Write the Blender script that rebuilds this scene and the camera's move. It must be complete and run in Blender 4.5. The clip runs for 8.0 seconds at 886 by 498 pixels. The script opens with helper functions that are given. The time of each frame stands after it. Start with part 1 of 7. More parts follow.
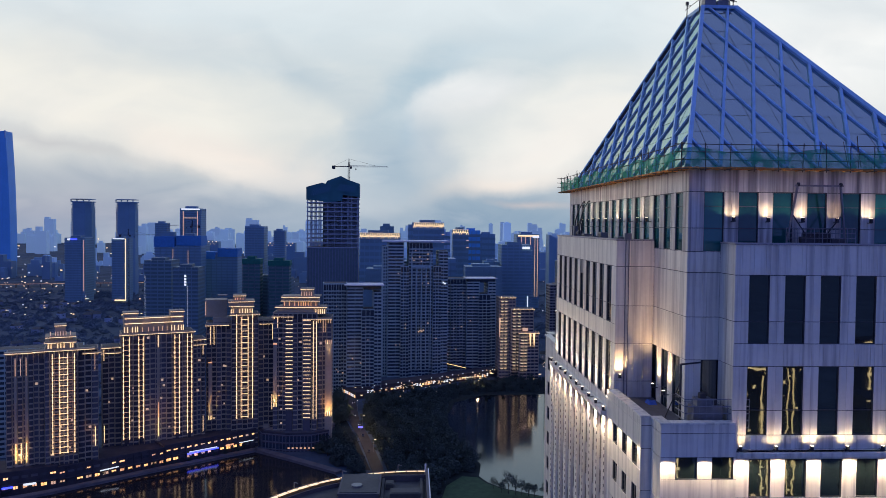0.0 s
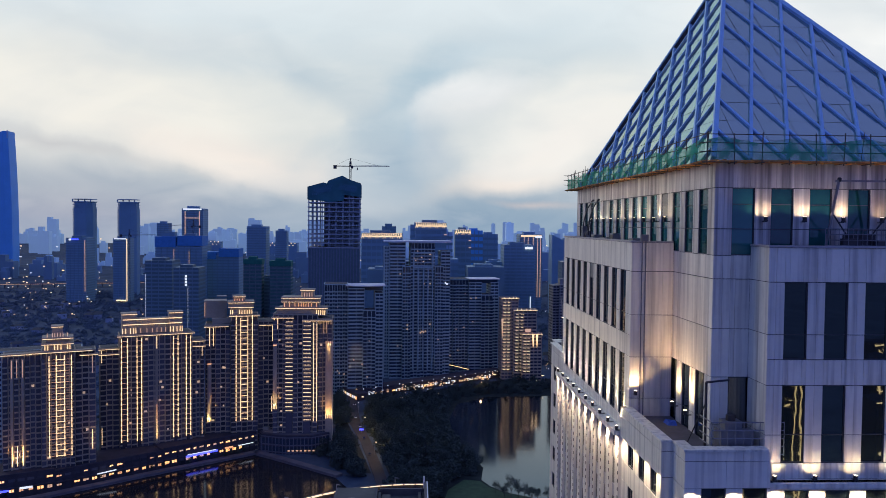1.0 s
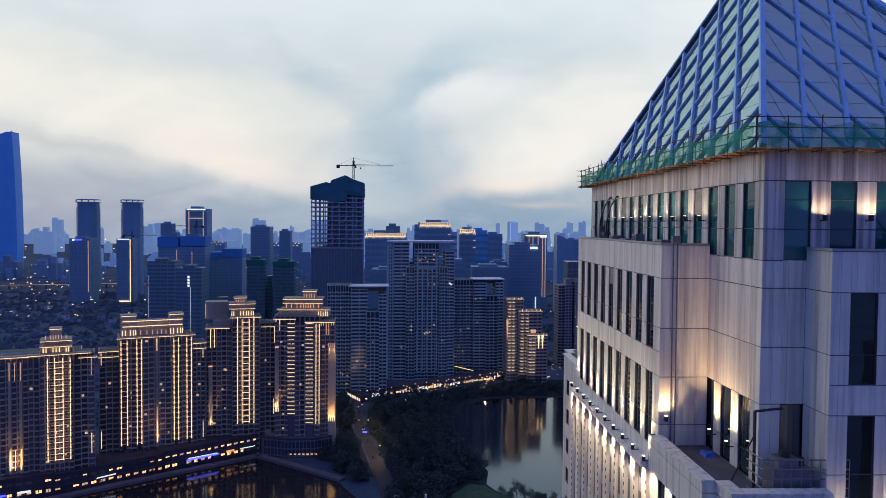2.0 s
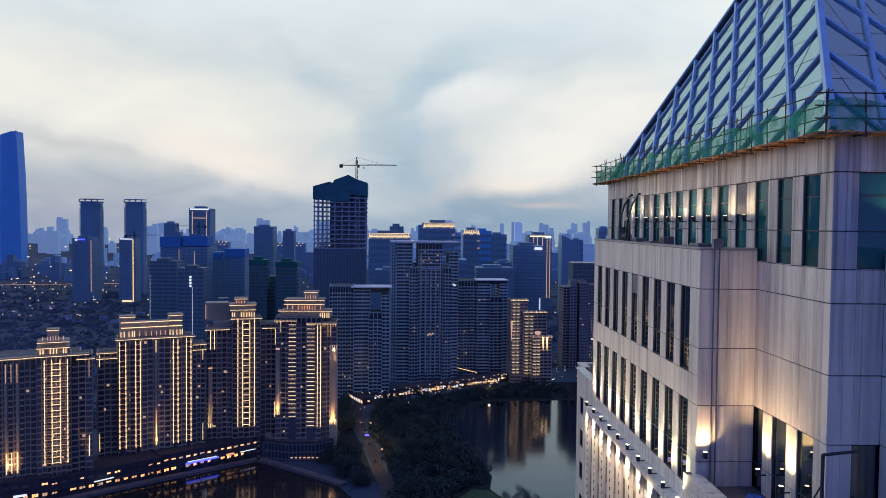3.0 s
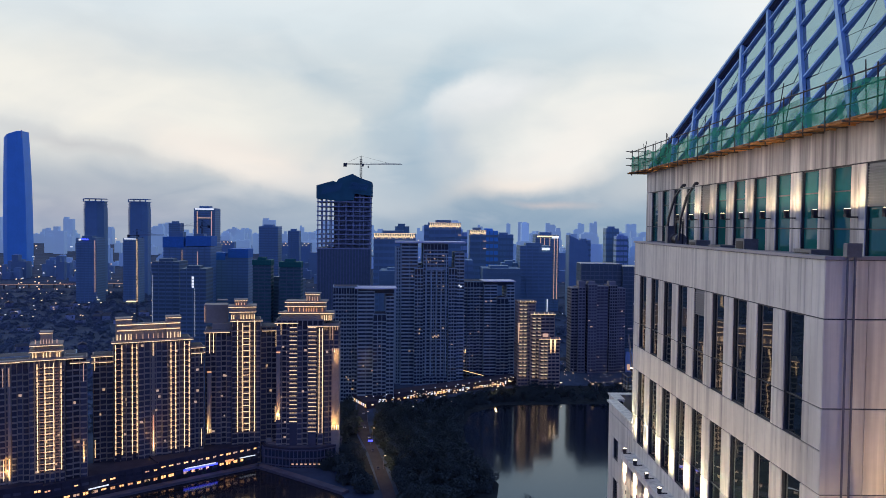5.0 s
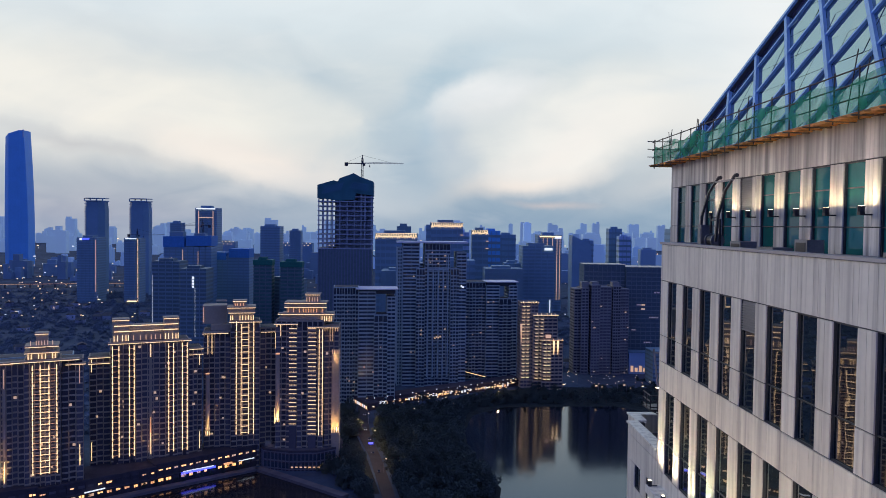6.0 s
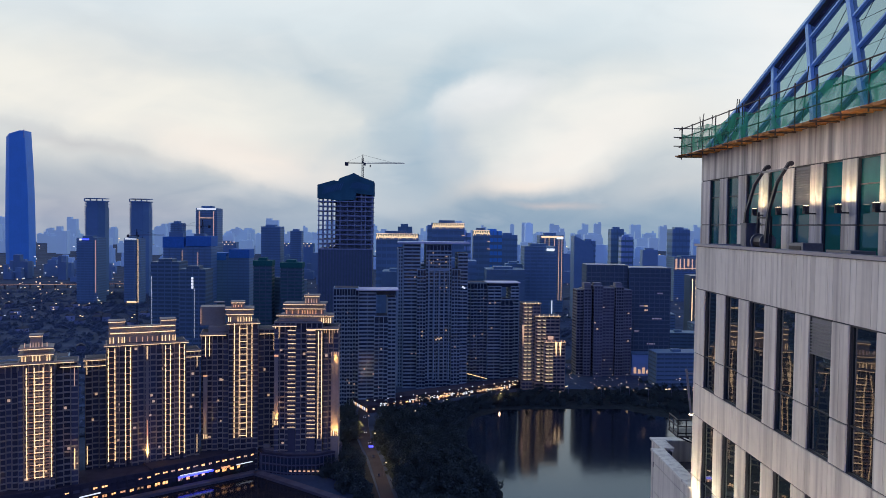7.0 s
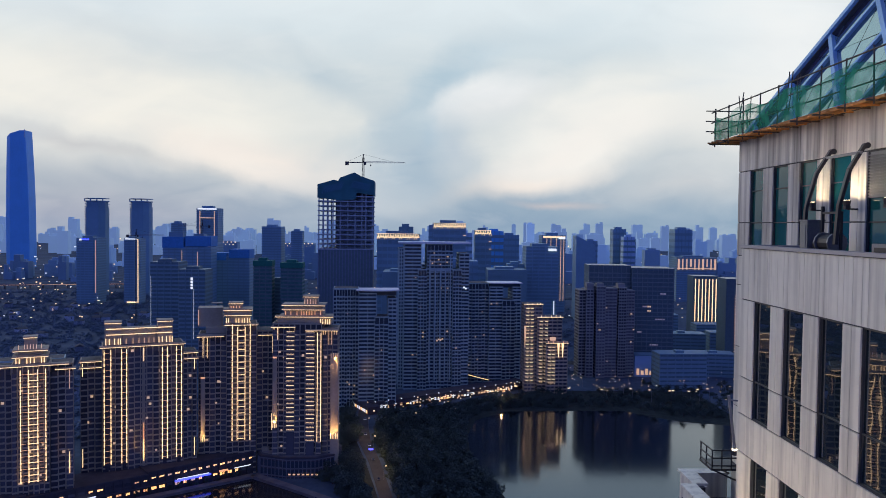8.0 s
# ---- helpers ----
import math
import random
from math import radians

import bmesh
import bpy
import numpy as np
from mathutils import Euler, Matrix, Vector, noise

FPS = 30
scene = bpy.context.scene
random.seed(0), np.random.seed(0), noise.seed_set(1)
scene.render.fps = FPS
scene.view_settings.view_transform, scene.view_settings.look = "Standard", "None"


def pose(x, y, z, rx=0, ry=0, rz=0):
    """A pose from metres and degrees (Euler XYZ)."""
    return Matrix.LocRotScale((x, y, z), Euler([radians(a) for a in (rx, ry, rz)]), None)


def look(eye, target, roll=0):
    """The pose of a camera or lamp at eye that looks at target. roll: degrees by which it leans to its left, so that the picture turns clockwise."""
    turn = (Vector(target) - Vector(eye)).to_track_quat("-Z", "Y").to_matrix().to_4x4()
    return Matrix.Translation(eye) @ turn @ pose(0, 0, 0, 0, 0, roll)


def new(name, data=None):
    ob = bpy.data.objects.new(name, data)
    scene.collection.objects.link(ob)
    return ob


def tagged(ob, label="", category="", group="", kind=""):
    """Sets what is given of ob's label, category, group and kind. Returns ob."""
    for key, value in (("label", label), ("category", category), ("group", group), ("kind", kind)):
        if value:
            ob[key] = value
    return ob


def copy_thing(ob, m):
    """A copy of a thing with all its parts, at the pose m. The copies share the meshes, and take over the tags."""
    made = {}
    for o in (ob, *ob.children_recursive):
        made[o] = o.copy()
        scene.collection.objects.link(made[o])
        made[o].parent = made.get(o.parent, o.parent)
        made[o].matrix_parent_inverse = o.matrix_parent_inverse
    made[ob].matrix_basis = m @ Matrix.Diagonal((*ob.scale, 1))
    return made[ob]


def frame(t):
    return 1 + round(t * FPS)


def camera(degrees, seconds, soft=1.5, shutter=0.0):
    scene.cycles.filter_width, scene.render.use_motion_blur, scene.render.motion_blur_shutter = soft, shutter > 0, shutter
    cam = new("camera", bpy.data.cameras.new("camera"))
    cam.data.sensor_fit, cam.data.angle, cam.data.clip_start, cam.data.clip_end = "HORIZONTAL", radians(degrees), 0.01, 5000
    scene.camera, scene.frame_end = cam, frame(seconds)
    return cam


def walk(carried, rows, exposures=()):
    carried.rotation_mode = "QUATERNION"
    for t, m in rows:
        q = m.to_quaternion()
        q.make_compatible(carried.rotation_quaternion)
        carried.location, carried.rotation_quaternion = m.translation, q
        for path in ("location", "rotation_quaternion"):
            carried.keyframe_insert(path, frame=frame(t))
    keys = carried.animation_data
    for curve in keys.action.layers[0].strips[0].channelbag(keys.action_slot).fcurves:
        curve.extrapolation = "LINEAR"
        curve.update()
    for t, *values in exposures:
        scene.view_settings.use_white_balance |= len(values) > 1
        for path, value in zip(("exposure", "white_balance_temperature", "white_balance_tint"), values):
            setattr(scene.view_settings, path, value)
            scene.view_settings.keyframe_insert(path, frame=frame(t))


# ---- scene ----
cam = camera(62.0, 8.0, soft=0.5)
PATH = [
    (0, (-0.616, -0.778, 147.078), (-0.519, 1.218, 147.011), 0.6),
    (0.5, (-0.204, 1.963, 147.082), (-0.11, 3.96, 147.015), 0.6),
    (1, (0.127, 5.08, 147.1), (0.217, 7.077, 147.033), 0.6),
    (1.5, (0.419, 8.646, 147.117), (0.503, 10.643, 147.049), 0.5),
    (3, (1.285, 19.573, 147.127), (1.352, 21.571, 147.06), 0.6),
    (3.5, (1.536, 23.035, 147.121), (1.598, 25.033, 147.053), 0.6),
    (4, (1.782, 26.422, 147.09), (1.839, 28.42, 147.023), 0.6),
    (4.5, (2.032, 29.804, 147.053), (2.085, 31.802, 146.986), 0.6),
    (6, (2.614, 39.47, 146.918), (2.658, 41.468, 146.851), 0.7),
    (6.5, (2.833, 42.755, 146.857), (2.874, 44.753, 146.791), 0.7),
    (7, (3.034, 46.014, 146.822), (3.074, 48.012, 146.756), 0.7),
    (7.5, (3.254, 49.199, 146.778), (3.292, 51.198, 146.712), 0.7),
    (8, (3.482, 52.298, 146.71), (3.518, 54.297, 146.644), 0.7),
]
walk(cam, [(t, look(eye, target, roll)) for t, eye, target, roll in PATH])

# ---- world and light ----
world = bpy.data.worlds.new("dusk")
scene.world = world
world.use_nodes = True
wn, wl = world.node_tree.nodes, world.node_tree.links
wn.clear()


def wmath(op, a, b=None, clamp=False):
    n = wn.new("ShaderNodeMath")
    n.operation, n.use_clamp = op, clamp
    for i, v in enumerate((a, b)):
        if v is None:
            continue
        if isinstance(v, (int, float)):
            n.inputs[i].default_value = v
        else:
            wl.new(v, n.inputs[i])
    return n.outputs[0]


def wmix(fac, a, b):
    n = wn.new("ShaderNodeMix")
    n.data_type = "RGBA"
    for i, v in ((0, fac), (6, a), (7, b)):
        if isinstance(v, (int, float)):
            n.inputs[i].default_value = v
        elif isinstance(v, tuple):
            n.inputs[i].default_value = (*v, 1)
        else:
            wl.new(v, n.inputs[i])
    return n.outputs[2]


def wramp(fac, stops):
    n = wn.new("ShaderNodeValToRGB")
    n.color_ramp.interpolation = "EASE"
    e = n.color_ramp.elements
    while len(e) < len(stops):
        e.new(0.5)
    for el, (p, c) in zip(e, stops):
        el.position, el.color = p, (*c, 1)
    wl.new(fac, n.inputs[0])
    return n.outputs[0]


coord = wn.new("ShaderNodeTexCoord").outputs["Generated"]
sep = wn.new("ShaderNodeSeparateXYZ")
wl.new(coord, sep.inputs[0])
sx, sy, sz = sep.outputs
ahead_len = wmath("MAXIMUM", wmath("ABSOLUTE", sy), 0.05)
su, sv = wmath("DIVIDE", sx, ahead_len), wmath("DIVIDE", sz, ahead_len)
flat = wn.new("ShaderNodeCombineXYZ")
wl.new(su, flat.inputs[0]), wl.new(sv, flat.inputs[1])


def cloud_noise(sx_, sy_, scale, detail, offset):
    m = wn.new("ShaderNodeMapping")
    m.inputs["Scale"].default_value = (sx_, sy_, 1)
    m.inputs["Location"].default_value = offset
    m.inputs["Rotation"].default_value = (0, 0, radians(14))
    wl.new(flat.outputs[0], m.inputs[0])
    n = wn.new("ShaderNodeTexNoise")
    n.inputs["Scale"].default_value, n.inputs["Detail"].default_value = scale, detail
    n.inputs["Roughness"].default_value, n.inputs["Distortion"].default_value = 0.5, 0.6
    wl.new(m.outputs[0], n.inputs["Vector"])
    return n.outputs["Fac"]


wisps = cloud_noise(1.4, 4.5, 1.6, 5, (3.1, 1.7, 0))


def cloud(u, v, ru, rv, turn, power=1.0):
    """A soft bank of cloud round (u, v), with ragged edges."""
    m = wn.new("ShaderNodeMapping")
    m.vector_type = "TEXTURE"
    m.inputs["Location"].default_value = (u, v, 0)
    m.inputs["Rotation"].default_value = (0, 0, radians(turn))
    m.inputs["Scale"].default_value = (ru, rv, 1)
    jitter = wn.new("ShaderNodeVectorMath")
    jitter.operation = "MULTIPLY_ADD"
    jitter.inputs[1].default_value = (0.20, 0.085, 0)
    wl.new(wispcol, jitter.inputs[0]), wl.new(flat.outputs[0], jitter.inputs[2])
    wl.new(jitter.outputs[0], m.inputs[0])
    g = wn.new("ShaderNodeTexGradient")
    g.gradient_type = "QUADRATIC_SPHERE"
    wl.new(m.outputs[0], g.inputs[0])
    return wmath("MULTIPLY", wmath("POWER", g.outputs["Fac"], 0.6), power, True)


wcn = wn.new("ShaderNodeTexNoise")
wcn.inputs["Scale"].default_value, wcn.inputs["Detail"].default_value = 5.0, 8
wl.new(flat.outputs[0], wcn.inputs["Vector"])
wsub = wn.new("ShaderNodeVectorMath")
wsub.operation = "SUBTRACT"
wsub.inputs[1].default_value = (0.5, 0.5, 0.5)
wl.new(wcn.outputs["Color"], wsub.inputs[0])
wispcol = wsub.outputs[0]

# height gradient: blue haze, grey band, pale top
base_sky = wramp(wmath("MULTIPLY", sv, 2.6, True), [
    (0.0, (0.265, 0.38, 0.51)), (0.06, (0.285, 0.40, 0.52)), (0.22, (0.40, 0.50, 0.58)), (0.45, (0.56, 0.65, 0.70)), (0.8, (0.74, 0.82, 0.86)), (0.88, (0.62, 0.76, 0.86)), (1.0, (0.50, 0.68, 0.86))])
sky_col = base_sky
for (u, v, ru, rv, turn, power, col) in [
        (-0.42, 0.165, 0.62, 0.115, -9, 1.5, (0.85, 0.85, 0.80)),
        (-0.20, 0.082, 0.24, 0.045, -13, 1.3, (0.87, 0.82, 0.77)),
        (0.21, 0.150, 0.26, 0.075, 16, 1.5, (0.88, 0.88, 0.84)),
        (0.48, 0.15, 0.40, 0.09, 6, 1.2, (0.86, 0.84, 0.80)),
        (0.13, 0.062, 0.16, 0.026, 9, 1.1, (0.88, 0.79, 0.72)),
        (-0.01, 0.125, 0.20, 0.055, 52, 1.1, (0.44, 0.58, 0.69)),
        (-0.02, 0.06, 0.10, 0.04, 20, 0.7, (0.42, 0.52, 0.62)),
        (0.10, 0.235, 0.16, 0.035, 24, 0.7, (0.58, 0.69, 0.76)),
        (-0.42, 0.050, 0.34, 0.040, -8, 0.8, (0.34, 0.45, 0.55)),
        (-0.47, 0.112, 0.26, 0.014, -14, 0.75, (0.50, 0.54, 0.58)),
        (-0.30, 0.235, 0.20, 0.018, -4, 0.45, (0.62, 0.69, 0.74)),
        (0.30, 0.085, 0.16, 0.012, 8, 0.6, (0.56, 0.62, 0.67)),
        (0.36, 0.20, 0.20, 0.014, 12, 0.45, (0.62, 0.70, 0.76)),
        (0.60, 0.24, 0.36, 0.18, 0, 1.2, (0.94, 0.95, 0.94)),
        (-0.03, 0.165, 0.15, 0.032, 44, 1.2, (0.49, 0.61, 0.69)), (0.025, 0.105, 0.055, 0.065, 10, 0.9, (0.48, 0.57, 0.66)),
        (0.085, 0.163, 0.12, 0.028, 14, 1.2, (0.82, 0.83, 0.83)), (0.20, 0.105, 0.16, 0.060, 18, 1.3, (0.90, 0.88, 0.84)),
        (0.105, 0.055, 0.055, 0.012, 8, 0.9, (0.86, 0.80, 0.75)), (0.36, 0.055, 0.26, 0.045, 4, 0.9, (0.60, 0.63, 0.66)), (0.16, 0.028, 0.10, 0.008, 0, 0.7, (0.62, 0.56, 0.56)),
        (-0.035, 0.075, 0.05, 0.05, 30, 0.8, (0.42, 0.52, 0.62)), (0.055, 0.178, 0.13, 0.020, 19, 1.0, (0.86, 0.88, 0.88)), (-0.20, 0.20, 0.25, 0.020, -10, 0.5, (0.56, 0.66, 0.73)),
        (-0.035, 0.085, 0.105, 0.055, -62, 1.0, (0.37, 0.49, 0.60)), (0.005, 0.178, 0.11, 0.036, 40, 0.9, (0.42, 0.56, 0.66)), (-0.135, 0.185, 0.15, 0.032, -32, 0.7, (0.47, 0.58, 0.66)),
        (0.085, 0.176, 0.10, 0.024, 13, 1.2, (0.84, 0.86, 0.87)), (0.16, 0.098, 0.15, 0.030, 19, 1.1, (0.90, 0.87, 0.83)), (-0.24, 0.080, 0.13, 0.026, -16, 1.1, (0.88, 0.84, 0.79))]:
    sky_col = wmix(cloud(u, v, ru, rv, turn, power), sky_col, col)
sky_col = wmix(wmath("MULTIPLY", wmath("SUBTRACT", wisps, 0.47, True), 1.5), sky_col, (0.56, 0.63, 0.69))
fine_wisps = cloud_noise(1.2, 3.2, 6.0, 7, (1.3, 4.4, 0))
sky_col = wmix(wmath("MULTIPLY", wmath("SUBTRACT", fine_wisps, 0.50, True), 0.9), sky_col, (0.58, 0.65, 0.70))
sky_col = wmix(wmath("MULTIPLY", wmath("SUBTRACT", 0.48, fine_wisps, True), 0.8), sky_col, (0.93, 0.92, 0.89))
# the afterglow lies ahead and to the west; the rest of the dome is deep blue
glow = wn.new("ShaderNodeVectorMath")
glow.operation = "DOT_PRODUCT"
glow.inputs[1].default_value = Vector((-0.30, 0.95, 0.0)).normalized()
wl.new(coord, glow.inputs[0])
west = wn.new("ShaderNodeMapRange")
west.interpolation_type = "SMOOTHERSTEP"
west.inputs["From Min"].default_value, west.inputs["From Max"].default_value = 0.04, 0.60
wl.new(glow.outputs["Value"], west.inputs["Value"])
high = wn.new("ShaderNodeMapRange")
high.interpolation_type = "SMOOTHSTEP"
high.inputs["From Min"].default_value, high.inputs["From Max"].default_value = 0.42, 0.95
wl.new(sz, high.inputs["Value"])
dome = wmix(high.outputs[0], (0.125, 0.185, 0.66), (0.135, 0.185, 0.50))
sky_col = wmix(wmath("MULTIPLY", west.outputs[0], wmath("SUBTRACT", 1.0, wmath("MULTIPLY", high.outputs[0], 0.6))), dome, sky_col)
nishita = wn.new("ShaderNodeTexSky")
nishita.sky_type, nishita.sun_disc = "NISHITA", False
nishita.sun_elevation, nishita.sun_rotation = radians(1.0), radians(-25)
add = wn.new("ShaderNodeMix")
add.data_type, add.blend_type = "RGBA", "ADD"
add.inputs[0].default_value = 0.004
wl.new(sky_col, add.inputs[6]), wl.new(nishita.outputs[0], add.inputs[7])
background = wn.new("ShaderNodeBackground")
background.inputs["Strength"].default_value = 1.0
wl.new(add.outputs[2], background.inputs["Color"])
wl.new(background.outputs[0], wn.new("ShaderNodeOutputWorld").inputs["Surface"])

sun_data = bpy.data.lights.new("sun", "SUN")
sun_data.energy, sun_data.angle, sun_data.color = 0.6, radians(40), (1.0, 0.76, 0.52)
sun = new("sun", sun_data)
sun.matrix_world = look((-700, 480, 330), (0, 0, 120))


# ---- materials ----
def material(name, colour, rough=0.6, metal=0.0, vary=0.15, scale=0.4, bump=0.0, stretch=(1, 1, 1), random_each=0.0, ior=1.5, dirt=0.0, spec=0.5, wavy=0.0):
    m = bpy.data.materials.new(name)
    m.use_nodes = True
    n, l = m.node_tree.nodes, m.node_tree.links
    p = n["Principled BSDF"]
    p.inputs["Roughness"].default_value, p.inputs["Metallic"].default_value, p.inputs["IOR"].default_value = rough, metal, ior
    p.inputs["Specular IOR Level"].default_value = spec
    tc = n.new("ShaderNodeTexCoord")
    pos = n.new("ShaderNodeNewGeometry").outputs["Position"]
    mp = n.new("ShaderNodeMapping")
    mp.inputs["Scale"].default_value = stretch
    l.new(pos, mp.inputs[0])
    coarse, fine = n.new("ShaderNodeTexNoise"), n.new("ShaderNodeTexNoise")
    coarse.inputs["Scale"].default_value, coarse.inputs["Detail"].default_value = scale, 4
    fine.inputs["Scale"].default_value, fine.inputs["Detail"].default_value = scale * 9, 5
    l.new(mp.outputs[0], coarse.inputs["Vector"]), l.new(mp.outputs[0], fine.inputs["Vector"])
    mixn = n.new("ShaderNodeMath")
    mixn.operation = "MULTIPLY_ADD"
    l.new(fine.outputs["Fac"], mixn.inputs[0])
    mixn.inputs[1].default_value = 0.5
    l.new(coarse.outputs["Fac"], mixn.inputs[2])
    level = mixn.outputs[0]
    if random_each:
        oi = n.new("ShaderNodeObjectInfo")
        r = n.new("ShaderNodeMath")
        r.operation = "MULTIPLY_ADD"
        l.new(oi.outputs["Random"], r.inputs[0])
        r.inputs[1].default_value = random_each / max(vary, 0.01)
        l.new(level, r.inputs[2])
        level = r.outputs[0]
    hsv = n.new("ShaderNodeHueSaturation")
    hsv.inputs["Color"].default_value = (*colour, 1)
    val = n.new("ShaderNodeMapRange")
    val.clamp = False
    val.inputs["From Min"].default_value, val.inputs["From Max"].default_value = 0.45, 1.05
    val.inputs["To Min"].default_value, val.inputs["To Max"].default_value = 1 - vary, 1 + vary
    l.new(level, val.inputs["Value"])
    l.new(val.outputs[0], hsv.inputs["Value"])
    out = hsv.outputs[0]
    if dirt:
        st = n.new("ShaderNodeTexNoise")
        st.inputs["Scale"].default_value, st.inputs["Detail"].default_value = 1.0, 6
        ms = n.new("ShaderNodeMapping")
        ms.inputs["Scale"].default_value = (2.6, 2.6, 0.09)
        l.new(pos, ms.inputs[0]), l.new(ms.outputs[0], st.inputs["Vector"])
        rg = n.new("ShaderNodeMapRange")
        rg.inputs["From Min"].default_value, rg.inputs["From Max"].default_value = (0.46, 0.78) if dirt < 0.7 else (0.36, 0.68)
        rg.inputs["To Max"].default_value = dirt
        l.new(st.outputs["Fac"], rg.inputs["Value"])
        dm = n.new("ShaderNodeMix")
        dm.data_type = "RGBA"
        l.new(rg.outputs[0], dm.inputs[0]), l.new(out, dm.inputs[6])
        dm.inputs[7].default_value = (0.12, 0.11, 0.11, 1)
        out = dm.outputs[2]
    l.new(out, p.inputs["Base Color"])
    if wavy:
        b = n.new("ShaderNodeBump")
        b.inputs["Strength"].default_value, b.inputs["Distance"].default_value = 1.0, wavy
        sheet_noise = n.new("ShaderNodeTexNoise")
        sheet_noise.inputs["Scale"].default_value, sheet_noise.inputs["Detail"].default_value = 0.9, 1.0
        l.new(pos, sheet_noise.inputs["Vector"])
        l.new(sheet_noise.outputs["Fac"], b.inputs["Height"]), l.new(b.outputs[0], p.inputs["Normal"])
    if bump:
        b = n.new("ShaderNodeBump")
        b.inputs["Strength"].default_value, b.inputs["Distance"].default_value = bump, 0.05
        l.new(fine.outputs["Fac"], b.inputs["Height"]), l.new(b.outputs[0], p.inputs["Normal"])
    return m


def haze_material(name, colour, glow):
    """Far walls with the evening haze painted on as a faint emission."""
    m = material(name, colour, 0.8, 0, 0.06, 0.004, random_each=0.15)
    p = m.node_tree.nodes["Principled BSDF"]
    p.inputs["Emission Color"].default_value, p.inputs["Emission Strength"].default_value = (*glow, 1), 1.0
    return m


def glow_material(name, colour, strength):
    m = bpy.data.materials.new(name)
    m.use_nodes = True
    p = m.node_tree.nodes["Principled BSDF"]
    p.inputs["Base Color"].default_value = (0.6, 0.6, 0.6, 1)
    p.inputs["Emission Color"].default_value, p.inputs["Emission Strength"].default_value = (*colour, 1), strength
    return m


PANEL = material("pale_cladding", (0.66, 0.645, 0.555), 0.42, 0.0, 0.10, 0.35, 0.04, random_each=0.05, dirt=0.62)
SOILED = material("streaked_cladding", (0.62, 0.60, 0.535), 0.5, 0.0, 0.12, 0.35, 0.04, random_each=0.07, dirt=0.85)
JOINT = material("dark_joint", (0.065, 0.065, 0.07), 0.8)
TEAL = material("teal_glass", (0.007, 0.054, 0.050), 0.03, 0.0, 0.3, 0.3, ior=1.6, random_each=0.55, wavy=0.004)
DARKGLASS = material("dark_glass", (0.010, 0.018, 0.020), 0.015, 0.0, 0.2, 0.12, ior=2.5, random_each=0.2, wavy=0.0018)
FRAME = material("window_frame", (0.05, 0.055, 0.06), 0.5, 0.3)
BLUEBEAM = material("blue_steel_paint", (0.27, 0.49, 0.74), 0.4, 0.0, 0.2, 0.6)
ROOFPANEL = material("mirror_glass_panel", (0.03, 0.03, 0.10), 0.03, 0.0, 0.12, 0.5, random_each=0.2, ior=7.0)
ROOFPANEL.node_tree.nodes["Principled BSDF"].inputs["Specular Tint"].default_value = (0.86, 1.0, 0.84, 1)
GREYSTEEL = material("grey_steel", (0.20, 0.21, 0.23), 0.5, 0.6, 0.2, 1.5)
DARKSTEEL = material("dark_steel", (0.05, 0.05, 0.055), 0.5, 0.5, 0.2, 1.5)
POLE = material("scaffold_pole", (0.10, 0.085, 0.07), 0.6, 0.4, 0.3, 2)
PLANK = material("scaffold_plank", (0.36, 0.17, 0.055), 0.8, 0, 0.35, 1.2, 0.2, random_each=0.3)
ROOFGREY = material("roof_screed", (0.10, 0.10, 0.11), 0.9, 0, 0.3, 0.3, 0.2)
WHITEPAINT = material("white_paint", (0.72, 0.72, 0.72), 0.5, 0, 0.1, 0.8)
BLUETARP = material("blue_tarp", (0.03, 0.12, 0.5), 0.6, 0, 0.3, 1.5)
LAMPGLOW = glow_material("warm_lamp", (1.0, 0.78, 0.5), 6.0)
STRIP = glow_material("warm_light_strip", (1.0, 0.64, 0.29), 1.6)
STRIPDIM = glow_material("dim_light_strip", (1.0, 0.54, 0.21), 0.6)
STRIPFAINT = glow_material("faint_office_light", (1.0, 0.66, 0.34), 0.09)
WINLIT = glow_material("lit_window", (1.0, 0.60, 0.22), 0.45)
ARCLIGHT = glow_material("curved_parapet_light", (1.0, 0.66, 0.30), 1.15)
CITYGLOW = glow_material("bright_city_light", (1.0, 0.74, 0.30), 2.2)
SIGNWHITE = glow_material("white_sign_light", (0.85, 0.90, 1.0), 0.95)
SIGNBLUE = glow_material("blue_sign_light", (0.035, 0.05, 1.0), 2.4)
SIGNORANGE = glow_material("orange_sign_light", (1.0, 0.42, 0.10), 0.9)

NET = bpy.data.materials.new("green_net")
NET.use_nodes = True
nn, nl = NET.node_tree.nodes, NET.node_tree.links
np_ = nn["Principled BSDF"]
np_.inputs["Base Color"].default_value, np_.inputs["Roughness"].default_value = (0.01, 0.30, 0.15, 1), 0.9
ntex = nn.new("ShaderNodeTexNoise")
ntex.inputs["Scale"].default_value, ntex.inputs["Detail"].default_value = 1.3, 4
nl.new(nn.new("ShaderNodeNewGeometry").outputs["Position"], ntex.inputs["Vector"])
nmap = nn.new("ShaderNodeMapRange")
nmap.inputs["From Min"].default_value, nmap.inputs["From Max"].default_value = 0.35, 0.7
nmap.inputs["To Min"].default_value, nmap.inputs["To Max"].default_value = 0.30, 0.92
nl.new(ntex.outputs["Fac"], nmap.inputs["Value"]), nl.new(nmap.outputs[0], np_.inputs["Alpha"])


